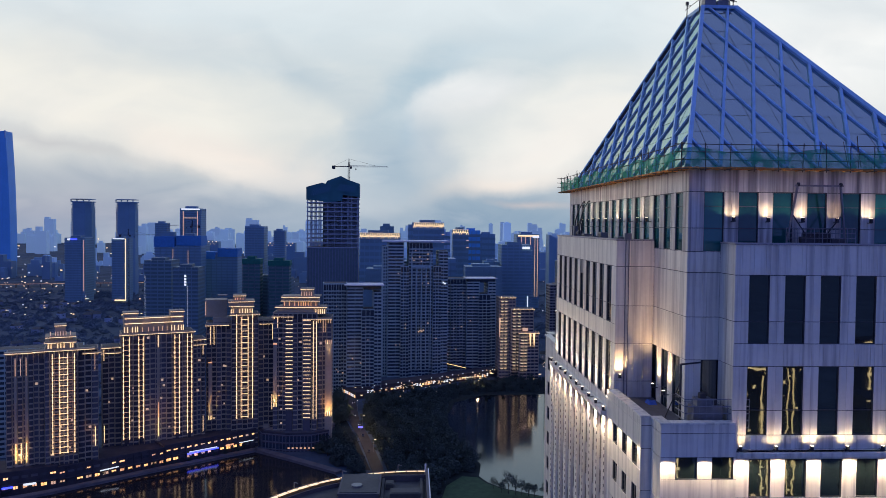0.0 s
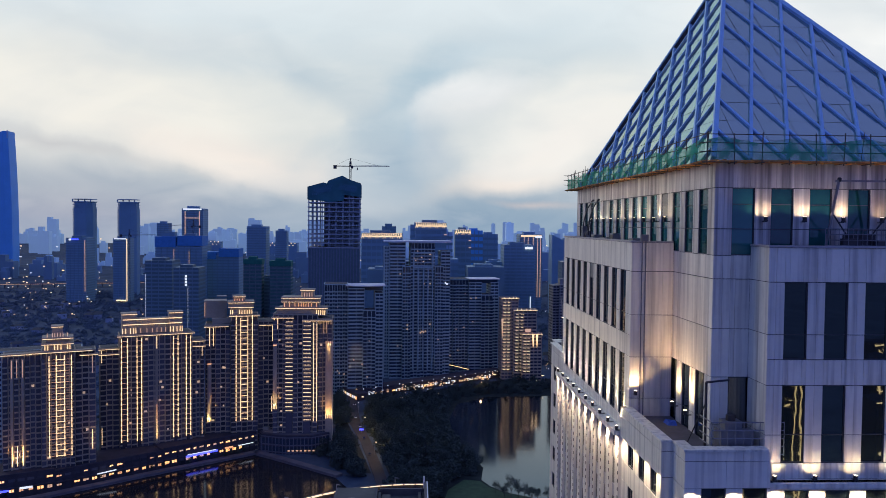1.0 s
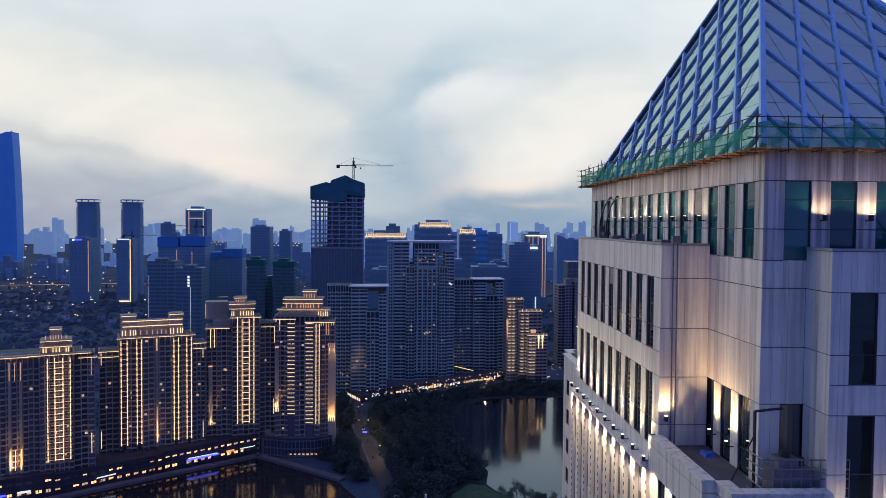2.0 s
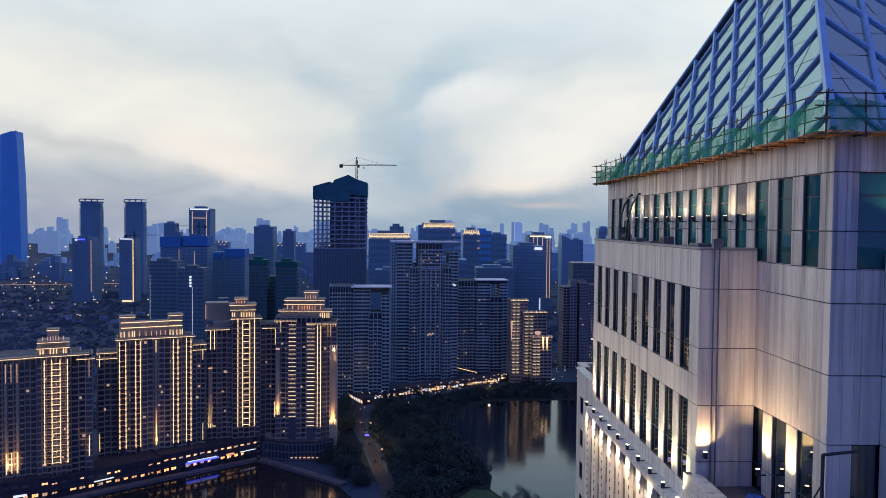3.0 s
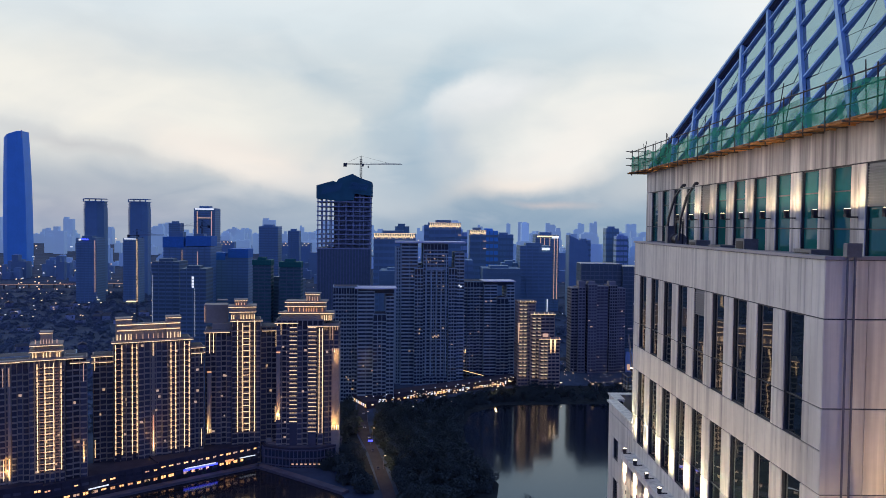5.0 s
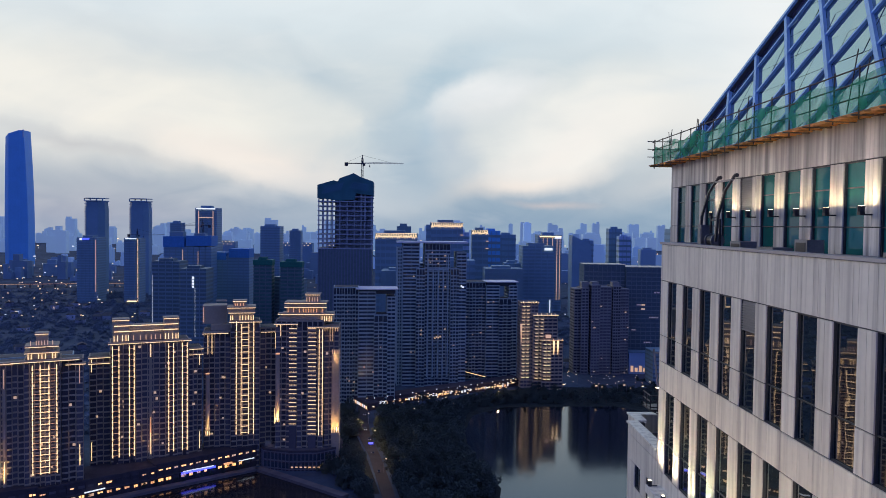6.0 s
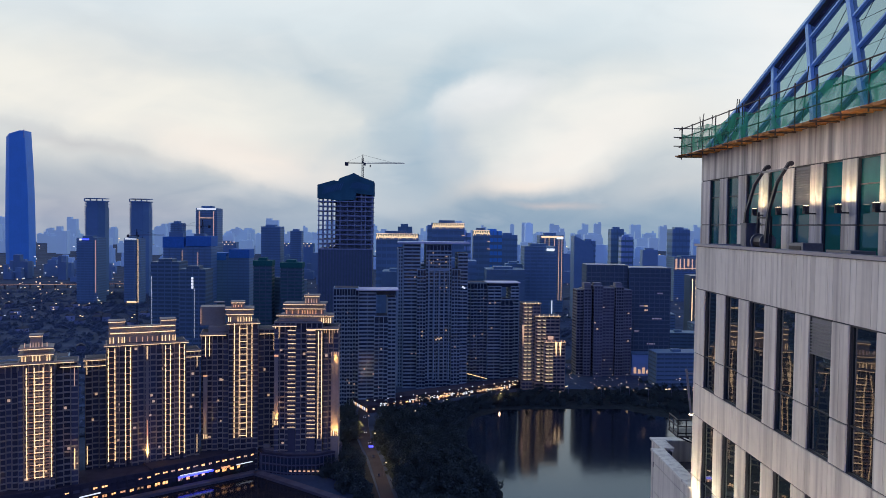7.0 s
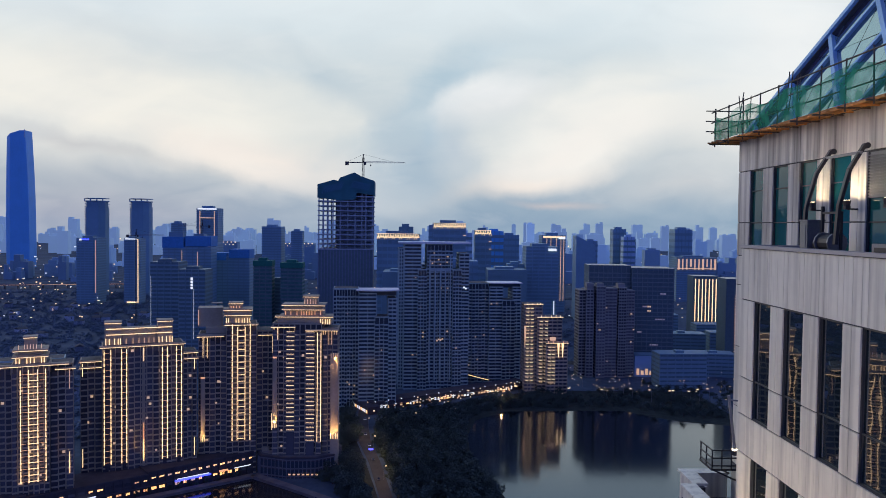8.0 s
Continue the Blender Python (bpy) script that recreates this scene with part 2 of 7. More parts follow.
# ---- builders ----
class Geo:
    """Collects boxes, prisms and beams into one mesh."""

    def __init__(self):
        self.v, self.f = [], []

    def box(self, x0, x1, y0, y1, z0, z1):
        k = len(self.v)
        self.v += [(x, y, z) for z in (z0, z1) for x, y in ((x0, y0), (x1, y0), (x1, y1), (x0, y1))]
        self.f += [(k + 3, k + 2, k + 1, k), (k + 4, k + 5, k + 6, k + 7)] + [(k + i, k + (i + 1) % 4, k + 4 + (i + 1) % 4, k + 4 + i) for i in range(4)]
        return self

    def prism(self, poly, z0, z1):
        k, n = len(self.v), len(poly)
        self.v += [(x, y, z0) for x, y in poly] + [(x, y, z1) for x, y in poly]
        self.f += [tuple(k + n - 1 - i for i in range(n)), tuple(k + n + i for i in range(n))]
        self.f += [(k + i, k + (i + 1) % n, k + n + (i + 1) % n, k + n + i) for i in range(n)]
        return self

    def loft(self, low, high):
        k, n = len(self.v), len(low)
        self.v += [tuple(p) for p in low] + [tuple(p) for p in high]
        self.f += [tuple(k + n - 1 - i for i in range(n)), tuple(k + n + i for i in range(n))]
        self.f += [(k + i, k + (i + 1) % n, k + n + (i + 1) % n, k + n + i) for i in range(n)]
        return self

    def beam(self, a, b, w, h=None, up=(0, 0, 1)):
        a, b = Vector(a), Vector(b)
        d = (b - a).normalized()
        side = d.cross(Vector(up))
        if side.length < 1e-4:
            side = d.cross(Vector((0, 1, 0)))
        side.normalize()
        top = side.cross(d)
        h = h or w
        ring = [side * sx_ * w / 2 + top * sy_ * h / 2 for sx_, sy_ in ((-1, -1), (1, -1), (1, 1), (-1, 1))]
        return self.loft([a + r for r in ring], [b + r for r in ring])

    def tube(self, a, b, r, n=6, r2=None):
        a, b = Vector(a), Vector(b)
        d = (b - a).normalized()
        s = d.cross(Vector((0, 0, 1)))
        if s.length < 1e-4:
            s = Vector((1, 0, 0))
        s.normalize()
        t = s.cross(d)
        r2 = r if r2 is None else r2
        ring = [s * math.cos(2 * math.pi * i / n) + t * math.sin(2 * math.pi * i / n) for i in range(n)]
        return self.loft([a + q * r for q in ring], [b + q * r2 for q in ring])

    def mesh(self, name, mat):
        me = bpy.data.meshes.new(name)
        me.from_pydata(self.v, [], self.f)
        me.materials.append(mat)
        me.update()
        return me


BASES = {}


def thing(name, base, label, category, group="", kind="", turn=0.0):
    ob = new(name)
    ob.empty_display_size = 0.5
    ob.matrix_basis = pose(*base, 0, 0, turn)
    BASES[ob.name] = pose(*base, 0, 0, turn)
    return tagged(ob, label, category, group, kind)


def part(name, geo, mat, parent, label="", at=None, local=False, kind=""):
    """One mesh under a thing or part. Coordinates are the world's, or the thing's own with local."""
    me = geo.mesh(name, mat) if isinstance(geo, Geo) else geo
    ob = new(name, me)
    ob.parent = parent
    if not local:
        ob.matrix_parent_inverse = BASES[parent.name].inverted()
    if at is not None:
        ob.matrix_basis = at
    return tagged(ob, label, "", "", kind)


def solid(name, geo, mat, label, category, group="", kind=""):
    ob = new(name, geo.mesh(name, mat) if isinstance(geo, Geo) else geo)
    return tagged(ob, label, category, group, kind)

# ---- the near tower ----
TX0, TX1, TY0, TY1 = 19.75, 39.1, 51.9, 91.05     # crown storey
MX, MY = 16.6, 49.4                               # projecting middle bays
MY0, MY1 = 59.1, 83.05                            # middle bays on the long side
MX0, MX1 = 22.2, 36.65                            # middle bays on the short side
LX, LY = 16.2, 48.75                             # corner blocks and shaft below
BAY, BAYX, BAYM = 2.513, 2.56, 2.48               # spacing of windows: crown, short side, middle of the long side
Z = dict(top=151.3, head=149.65, rail=147.0, floor=145.3, para=145.9, h1=143.75, j1=140.5, s1=138.95, h2=137.35, j2=134.25, s2=132.5, ledge=131.5)
tower = thing("office_tower", ((TX0 + TX1) / 2, (TY0 + TY1) / 2, 0), "tall pale-clad tower with stepped upper storeys and dark strip windows", "tower")
PANES, PANELS = {}, {}


def face(axis, plane):
    """The frame of a wall: along it, into it, up. axis: the way that it faces."""
    return {"-y": pose(0, plane, 0), "-x": pose(plane, 0, 0, 0, 0, -90), "+x": pose(plane, 0, 0, 0, 0, 90), "+y": pose(0, plane, 0, 0, 0, 180)}[axis]


def span(axis, a, b):
    """World coordinates along a wall, as its own, in rising order."""
    return sorted((-a, -b)) if axis in ("-x", "+y") else sorted((a, b))


def panel_mesh(w, h, stone):
    key = (round(w, 2), round(h, 2), stone.name)
    if key not in PANELS:
        g, e, d = Geo(), 0.007, 0.05
        w2, h2 = w / 2 - 0.003, h / 2 - 0.022
        outer = [(-w2, 0.0, -h2), (w2, 0.0, -h2), (w2, 0.0, h2), (-w2, 0.0, h2)]
        inner = [(-w2 + e, -d, -h2 + e), (w2 - e, -d, -h2 + e), (w2 - e, -d, h2 - e), (-w2 + e, -d, h2 - e)]
        g.v += outer + inner
        g.f += [(4, 5, 6, 7)] + [(i, (i + 1) % 4, 4 + (i + 1) % 4, 4 + i) for i in range(4)]
        PANELS[key] = g.mesh("panel", stone)
    return PANELS[key]


def window_meshes(w, h, bar, glass):
    key = (round(w, 2), round(h, 2), tuple(round(q, 2) for q in bar), glass.name)
    if key not in PANES:
        f = Geo()
        t = 0.05
        f.box(-w / 2, -w / 2 + t, 0.03, 0.17, -h / 2, h / 2).box(w / 2 - t, w / 2, 0.03, 0.17, -h / 2, h / 2)
        f.box(-w / 2 + t, w / 2 - t, 0.03, 0.17, -h / 2, -h / 2 + t).box(-w / 2 + t, w / 2 - t, 0.03, 0.17, h / 2 - t, h / 2)
        for q in bar:
            f.box(-w / 2 + t, w / 2 - t, 0.05, 0.16, q - t / 2, q + t / 2)
        p = Geo().box(-w / 2 + 0.02, w / 2 - 0.02, 0.10, 0.12, -h / 2 + 0.02, h / 2 - 0.02)
        PANES[key] = (f.mesh("window", FRAME), p.mesh("pane", glass))
    return PANES[key]


def facade(owner, axis, plane, u0, u1, ubreaks, z0, z1, zbreaks, openings, glass=DARKGLASS, pieces=True, thick=0.45, stone=PANEL):
    """A clad wall: backing with its openings, panels between the joints, and a window in each opening.
    openings: (u_lo, u_hi, z_lo, z_hi, height or heights of its bars, or None)."""
    m = face(axis, plane)
    us = sorted({round(u, 3) for u in (u0, u1, *ubreaks, *[o[0] for o in openings], *[o[1] for o in openings]) if u0 <= u <= u1})
    zs = sorted({round(z, 3) for z in (z0, z1, *zbreaks, *[o[2] for o in openings], *[o[3] for o in openings]) if z0 <= z <= z1})
    us = [u for i, u in enumerate(us) if i == 0 or u - us[i - 1] > 0.12]
    back, skin = Geo(), Geo()
    done = set()
    for j, (za, zb) in enumerate(zip(zs, zs[1:])):
        for i, (ua, ub) in enumerate(zip(us, us[1:])):
            uc, zc = (ua + ub) / 2, (za + zb) / 2
            if any(o[0] < uc < o[1] and o[2] < zc < o[3] for o in openings):
                continue
            back.box(ua + (0.07 if i == 0 else 0), ub - (0.07 if i == len(us) - 2 else 0), 0.05, thick, za, zb)
            # heights of a cell merge unless a joint is wanted there
            if (i, j) in done:
                continue
            k = j
            while k + 2 < len(zs) and zs[k + 1] not in [round(q, 3) for q in zbreaks] and not any(o[0] < uc < o[1] and o[2] < (zs[k + 1] + zs[k + 2]) / 2 < o[3] for o in openings):
                k += 1
                done.add((i, k))
            ztop = zs[k + 1]
            if pieces:
                part("panel", panel_mesh(ub - ua, ztop - za, stone), stone, owner, at=m @ pose((ua + ub) / 2, 0.05, (za + ztop) / 2))
            else:
                skin.box(ua + 0.008, ub - 0.008, 0.0, 0.05, za + 0.02, ztop - 0.02)
    part("wall_backing", back, JOINT, owner, at=m)
    if skin.v:
        part("cladding", skin, stone, owner, at=m, kind="stuff")
    for o in openings:
        w, h = o[1] - o[0], o[3] - o[2]
        bars = () if o[4] is None else o[4] if isinstance(o[4], tuple) else (o[4],)
        bar = tuple(q - (o[2] + o[3]) / 2 for q in bars)
        fm, pm = window_meshes(w, h, bar, glass if len(o) < 6 else o[5])
        win = part("window", fm, FRAME, owner, at=m @ pose((o[0] + o[1]) / 2, 0.05, (o[2] + o[3]) / 2))
        part("pane", pm, glass, win, local=True)


def bays(axis, first, n, width=1.56, pitch=BAY):
    return [span(axis, first + pitch * k - width / 2, first + pitch * k + width / 2) for k in range(n)]


def thirds(axis, first, n, pitch=BAY):
    out = []
    for k in range(-1, n + 1):
        for q in (-1 / 6, 1 / 6, 0.5):
            out.append(first + pitch * (k + q))
    return [-u if axis in ("-x", "+y") else u for u in out]


def crown_face(axis, plane, a, b, first, n, ma, mb, pieces, pitch=BAY):
    """A wall of the crown storey; below the terrace it goes on only outside the middle bays."""
    u0, u1 = span(axis, a, b)
    lo, hi = span(axis, ma, mb)
    ops = []
    for k, (p, q) in enumerate(bays(axis, first, n, 1.48, pitch)):
        mid = (p + q) / 2
        inside = lo - 0.2 < mid < hi + 0.2
        ops.append((p, q, Z["floor"] + 0.05 if inside else Z["floor"], Z["head"], (Z["rail"], 148.6)))
    edges = [e for o in ops for e in o[:2]]
    facade(tower, axis, plane, u0, u1, edges + thirds(axis, first, n, pitch), Z["floor"] - 0.02, Z["top"], [Z["head"], Z["rail"]], ops, TEAL, pieces, stone=SOILED)
    # the corners run down past the terrace
    for c0, c1 in ((u0, lo), (hi, u1)):
        if c1 - c0 < 0.3:
            continue
        nwin = [o for o in bays(axis, first, n, 1.48, pitch) if c0 + 0.2 < (o[0] + o[1]) / 2 < c1 - 0.2]
        low = [(o[0], o[1], Z["s2"] - 0.3, Z["h2"], Z["j2"], DARKGLASS) for o in nwin]
        brk = [u for u in edges + thirds(axis, first, n, pitch) if c0 + 0.25 < u < c1 - 0.25]
        facade(tower, axis, plane, c0, c1, brk, 130.9, Z["floor"] - 0.02, [Z["h1"], Z["j1"], Z["h2"], Z["j2"], Z["ledge"]], low, DARKGLASS, pieces)


FIRSTY, FIRSTX = 53.74, 21.66
crown_face("-x", TX0, TY0, TY1, FIRSTY, 15, MY0, MY1, True)
crown_face("-y", TY0, TX0, TX1, FIRSTX, 7, MX0, MX1, True, BAYX)
crown_face("+x", TX1, TY0, TY1, FIRSTY, 15, MY0, MY1, False)
crown_face("+y", TY1, TX0, TX1, FIRSTX, 7, MX0, MX1, False, BAYX)


def middle_face(axis, plane, a, b, first, n, pitch, pieces):
    u0, u1 = span(axis, a, b)
    ops = []
    for p, q in bays(axis, first, n, 1.47, pitch):
        ops += [(p, q, Z["s1"], Z["h1"], Z["j1"]), (p, q, Z["s2"], Z["h2"], Z["j2"])]
    edges = [e for o in ops for e in o[:2]]
    facade(tower, axis, plane, u0, u1, edges + thirds(axis, first, n, pitch), Z["ledge"], Z["para"], [Z["h1"], Z["j1"], Z["s1"], Z["h2"], Z["j2"], Z["s2"]], ops, DARKGLASS, pieces)


MFY, MFX = 61.22, 23.97
middle_face("-x", MX, MY0, MY1, MFY, 9, BAYM, True)
middle_face("-y", MY, MX0, MX1, MFX, 5, BAYX, True)
middle_face("+x", TX1 + TX0 - MX, MY0, MY1, MFY, 9, BAYM, False)
middle_face("+y", TY1 + TY0 - MY, MX0, MX1, MFX, 5, BAYX, False)
# returns of the middle bays
JS = [Z["h1"], Z["j1"], Z["h2"], Z["j2"]]
for axis, plane, a, b in (("-y", MY0, MX, TX0), ("+y", MY1, MX, TX0), ("-y", MY0, TX1, TX1 + TX0 - MX), ("+y", MY1, TX1, TX1 + TX0 - MX),
                          ("-x", MX0, MY, TY0), ("+x", MX1, MY, TY0), ("-x", MX0, TY1, TY1 + TY0 - MY), ("+x", MX1, TY1, TY1 + TY0 - MY)):
    u0, u1 = span(axis, a, b)
    facade(tower, axis, plane, u0 + 0.0, u1, [u0 + (u1 - u0) * k / 4 for k in (1, 2, 3)], 130.9 if axis in ("-y", "+y") else 130.9, Z["para"], JS, [], pieces=plane in (MY0, MX0) and b <= TX0 + 40)

# louvred vents in the heads of a few windows
def louvre(axis, plane, u, z0, z1, w):
    g = Geo().box(-w / 2, w / 2, 0.09, 0.13, z0, z1)
    n = int((z1 - z0) / 0.11)
    for k in range(n):
        g.box(-w / 2, w / 2, 0.02, 0.09, z0 + 0.11 * k + 0.02, z0 + 0.11 * k + 0.06)
    uu = -u if axis in ("-x", "+y") else u
    part("louvre", g, LOUVRE, tower, "grey slatted vent", at=face(axis, plane) @ pose(uu, 0.0, 0))


LOUVRE = material("grey_louvre", (0.22, 0.23, 0.24), 0.5, 0.3)
for k, z0 in ((3, 147.9), (10, 147.9)):
    louvre("-x", TX0, FIRSTY + BAY * k, z0, Z["head"] - 0.06, 1.36)
louvre("-x", MX, MFY + BAYM * 4, 142.4, Z["h1"] - 0.06, 1.36)

# terrace floors and copings
part("terrace_floor", Geo().box(MX + 0.4, TX0 + 0.4, MY0 + 0.45, MY1 - 0.45, Z["floor"] - 0.4, Z["floor"] - 0.03)
     .box(TX1 - 0.4, TX1 + TX0 - MX - 0.45, MY0 + 0.45, MY1 - 0.45, Z["floor"] - 0.4, Z["floor"] - 0.03)
     .box(MX0 + 0.45, MX1 - 0.45, MY + 0.45, TY0 + 0.4, Z["floor"] - 0.4, Z["floor"] - 0.03)
     .box(MX0 + 0.45, MX1 - 0.45, TY1 - 0.4, TY1 + TY0 - MY - 0.45, Z["floor"] - 0.4, Z["floor"] - 0.03), ROOFGREY, tower, "grey terrace screed")
cop = Geo()
for x0, x1, y0, y1 in ((MX, TX0, MY0, MY1), (TX1, TX1 + TX0 - MX, MY0, MY1)):
    out = x0 if x0 == MX else x1
    s = 1 if x0 == MX else -1
    cop.box(min(out - 0.08 * s, out + 0.5 * s), max(out - 0.08 * s, out + 0.5 * s), y0 - 0.08, y1 + 0.08, Z["para"], Z["para"] + 0.12)
    for yy in (y0 - 0.08, y1 - 0.42):
        cop.box(*sorted((out + 0.51 * s, (TX0 if s > 0 else TX1) - 0.06 * s)), yy, yy + 0.5, Z["para"], Z["para"] + 0.12)
for y0, s in ((MY, 1), (TY1 + TY0 - MY, -1)):
    cop.box(MX0 - 0.08, MX1 + 0.08, min(y0 - 0.08 * s, y0 + 0.5 * s), max(y0 - 0.08 * s, y0 + 0.5 * s), Z["para"], Z["para"] + 0.12)
    for xx in (MX0 - 0.08, MX1 - 0.42):
        cop.box(xx, xx + 0.5, *sorted((y0 + 0.51 * s, (TY0 if s > 0 else TY1) - 0.06 * s)), Z["para"], Z["para"] + 0.12)
part("coping", cop, material("coping_metal", (0.36, 0.35, 0.36), 0.5, 0.2), tower, "grey metal coping")
# dark inside, floors and roof slab
core = Geo().box(TX0 + 0.6, TX1 - 0.6, TY0 + 0.6, TY1 - 0.6, 0, 151.0)
part("core", core, JOINT, tower)
part("bay_core", Geo().box(MX + 0.6, TX0 + 0.5, MY0 + 0.6, MY1 - 0.6, 60, 145.0).box(MX0 + 0.6, MX1 - 0.6, MY + 0.6, TY0 + 0.5, 60, 145.0), JOINT, tower)
part("roof_slab", Geo().box(TX0 + 0.1, TX1 - 0.1, TY0 + 0.1, TY1 - 0.1, 151.05, 151.45), ROOFGREY, tower)

# ---- shaft and corner blocks below ----
SX1, SY1 = TX1 + TX0 - LX, 91.8
FLOOR = 3.02
NX, NY = 16.95, 50.77                              # notch at the near corner


def shaft_face(axis, plane, a, b, firsts, width, ztop, zbot, pieces, head=131.15, height=1.55):
    u0, u1 = span(axis, a, b)
    ops, edges = [], []
    z = head
    levels = [ztop - 0.62, head]
    while z - FLOOR > zbot:
        for c in firsts:
            p, q = span(axis, c - width / 2, c + width / 2)
            ops.append((p, q, z - height, z, None))
        levels += [z - height, z - FLOOR]
        z -= FLOOR
    for o in ops:
        edges += o[:2]
    facade(tower, axis, plane, u0, u1, edges, zbot, ztop, levels, ops, DARKGLASS, pieces)


LOWZ, PT = 104.0, 133.45
FX, FNX, FNY, FY = 16.6, 17.25, 89.2, 91.8         # far block, its notch and its end
JOINTS = [PT - 0.62] + [131.15 - FLOOR * k for k in range(9)]
shaft_face("-x", LX, NY, 59.9, [52.2, 54.7, 57.2], 1.25, PT, LOWZ, False)
shaft_face("-x", FX, 82.6, FNY, [84.6, 87.1], 1.25, PT, LOWZ, False)
facade(tower, "-x", FNX, *span("-x", FNY, FY), [], LOWZ, PT, JOINTS, [])
shaft_face("-y", LY, NX, 22.3, [18.78, 21.34], 1.52, PT, LOWZ, False)
facade(tower, "-y", NY, LX, NX + 0.3, [], LOWZ, PT, JOINTS, [])
facade(tower, "-x", NX, *span("-x", LY, NY + 0.1), [], LOWZ, PT, JOINTS, [])
shaft_face("-y", LY, 22.3, TX1, [MFX + BAYX * k for k in range(6)], 1.52, 131.5, LOWZ, False, head=131.0, height=2.7)
shaft_face("+x", SX1, NY, FY, [53.75 + 2.3 * k for k in range(16)], 1.32, 131.5, LOWZ, False)
shaft_face("+y", SY1, FNX, SX1, [18.7 + 2.4 * k for k in range(9)], 1.5, 131.5, LOWZ, False)
part("shaft", Geo().prism([(LX + 0.5, NY + 0.5), (NX + 0.5, NY + 0.5), (NX + 0.5, LY + 0.5), (SX1 - 0.4, LY + 0.5), (SX1 - 0.4, SY1 - 0.4), (FNX + 0.5, SY1 - 0.4), (FNX + 0.5, FNY), (FX + 0.5, FNY), (FX + 0.5, 82.5), (LX + 0.5, 82.5)], 0.0, 130.7), JOINT, tower)
part("shaft_foot", Geo().box(LX - 0.1, SX1 + 0.1, LY - 0.1, LY + 0.6, 0, LOWZ).box(LX - 0.1, LX + 0.5, LY + 0.6, 82.5, 0, LOWZ).box(FX - 0.1, FX + 0.5, 82.5, FNY, 0, LOWZ).box(FNX - 0.1, FNX + 0.5, FNY, SY1, 0, LOWZ).box(SX1 - 0.5, SX1 + 0.1, LY + 0.6, SY1, 0, LOWZ).box(FNX + 0.5, SX1 + 0.1, SY1 - 0.5, SY1 + 0.1, 0, LOWZ), PANEL, tower)
# inside of the corner parapets and the floors of the corner terraces
part("parapet_lining", Geo().box(LX + 0.46, LX + 0.6, NY + 0.5, MY0 - 0.02, 130.7, PT).box(NX + 0.46, NX + 0.6, LY + 0.46, NY + 0.1, 130.7, PT).box(NX + 0.6, MX0 - 0.02, LY + 0.46, LY + 0.6, 130.7, PT)
     .box(FX + 0.46, FX + 0.6, MY1 + 0.02, FNY + 0.2, 130.7, PT).box(FNX + 0.46, FNX + 0.6, FNY + 0.2, FY - 0.02, 130.7, PT).box(FNX + 0.6, TX0 - 0.1, FY - 0.5, FY - 0.02, 130.7, PT), PANEL, tower)
for cx0, cx1, cy0, cy1 in ((LX - 0.1, LX + 0.7, NY - 0.1, MY0 - 0.03), (NX - 0.1, NX + 0.7, LY - 0.1, NY - 0.11), (NX + 0.71, MX0 - 0.03, LY - 0.1, LY + 0.7), (FX - 0.1, FX + 0.7, MY1 + 0.03, FNY + 0.35), (FNX - 0.1, FNX + 0.7, FNY + 0.36, FY + 0.1), (FNX + 0.71, TX0 - 0.1, FY - 0.6, FY + 0.1)):
    part("parapet_coping", Geo().box(cx0, cx1, cy0, cy1, PT, PT + 0.12), PANEL, tower)
part("terrace_floor", Geo().prism([(LX + 0.6, NY + 0.5), (NX + 0.6, NY + 0.5), (NX + 0.6, LY + 0.6), (MX0 - 0.02, LY + 0.6), (MX0 - 0.02, TY0 + 0.06), (TX0 + 0.06, TY0 + 0.06), (TX0 + 0.06, MY0 - 0.02), (LX + 0.6, MY0 - 0.02)], 132.3, 132.9), ROOFGREY, tower, "dark terrace screed")
part("terrace_floor", Geo().box(FX + 0.6, TX0 + 0.06, MY1 + 0.02, FY - 0.5, 131.9, 132.2), ROOFGREY, tower, "dark terrace screed")
# pilasters of the shaft between the corner blocks, with the ledge that carries the lamps
ledge = Geo().box(LX - 0.45, MX + 0.3, 59.95, 82.55, 131.2, 131.6)
part("lamp_ledge", ledge, PANEL, tower)
LEDGEY = [MFY - BAYM / 2 + BAYM * k for k in range(10)]
for y in LEDGEY:
    part("pilaster", Geo().box(LX - 0.22, LX + 0.5, y - 0.48, y + 0.48, LOWZ, 131.18), PANEL, tower)
    dots = Geo()
    for k in range(40):
        dots.box(LX - 0.25, LX - 0.21, y - 0.46, y - 0.34, 130.2 - 0.62 * k, 130.45 - 0.62 * k)
    part("stud_band", dots, JOINT, tower, kind="stuff")
SPANDREL = Geo().box(0.02, 0.06, -0.73, 0.73, -0.5, 0.5).mesh("spandrel", material("grey_spandrel", (0.3, 0.3, 0.3), 0.5))
for y in [MFY + BAYM * k for k in range(9)]:
    part("recess_glass", Geo().box(LX + 0.05, LX + 0.4, y - 0.73, y + 0.73, LOWZ, 131.18), DARKGLASS, tower)
    for k in range(9):
        part("spandrel", SPANDREL, None, tower, at=pose(LX, y, 129.5 - FLOOR * k))
part("lamp_ledge", Geo().box(MX0 + 0.3, TX1, LY - 0.25, MY + 0.3, 131.2, 131.5), PANEL, tower)
LEDGEX = [MFX - BAYX / 2 + BAYX * k for k in range(7)]

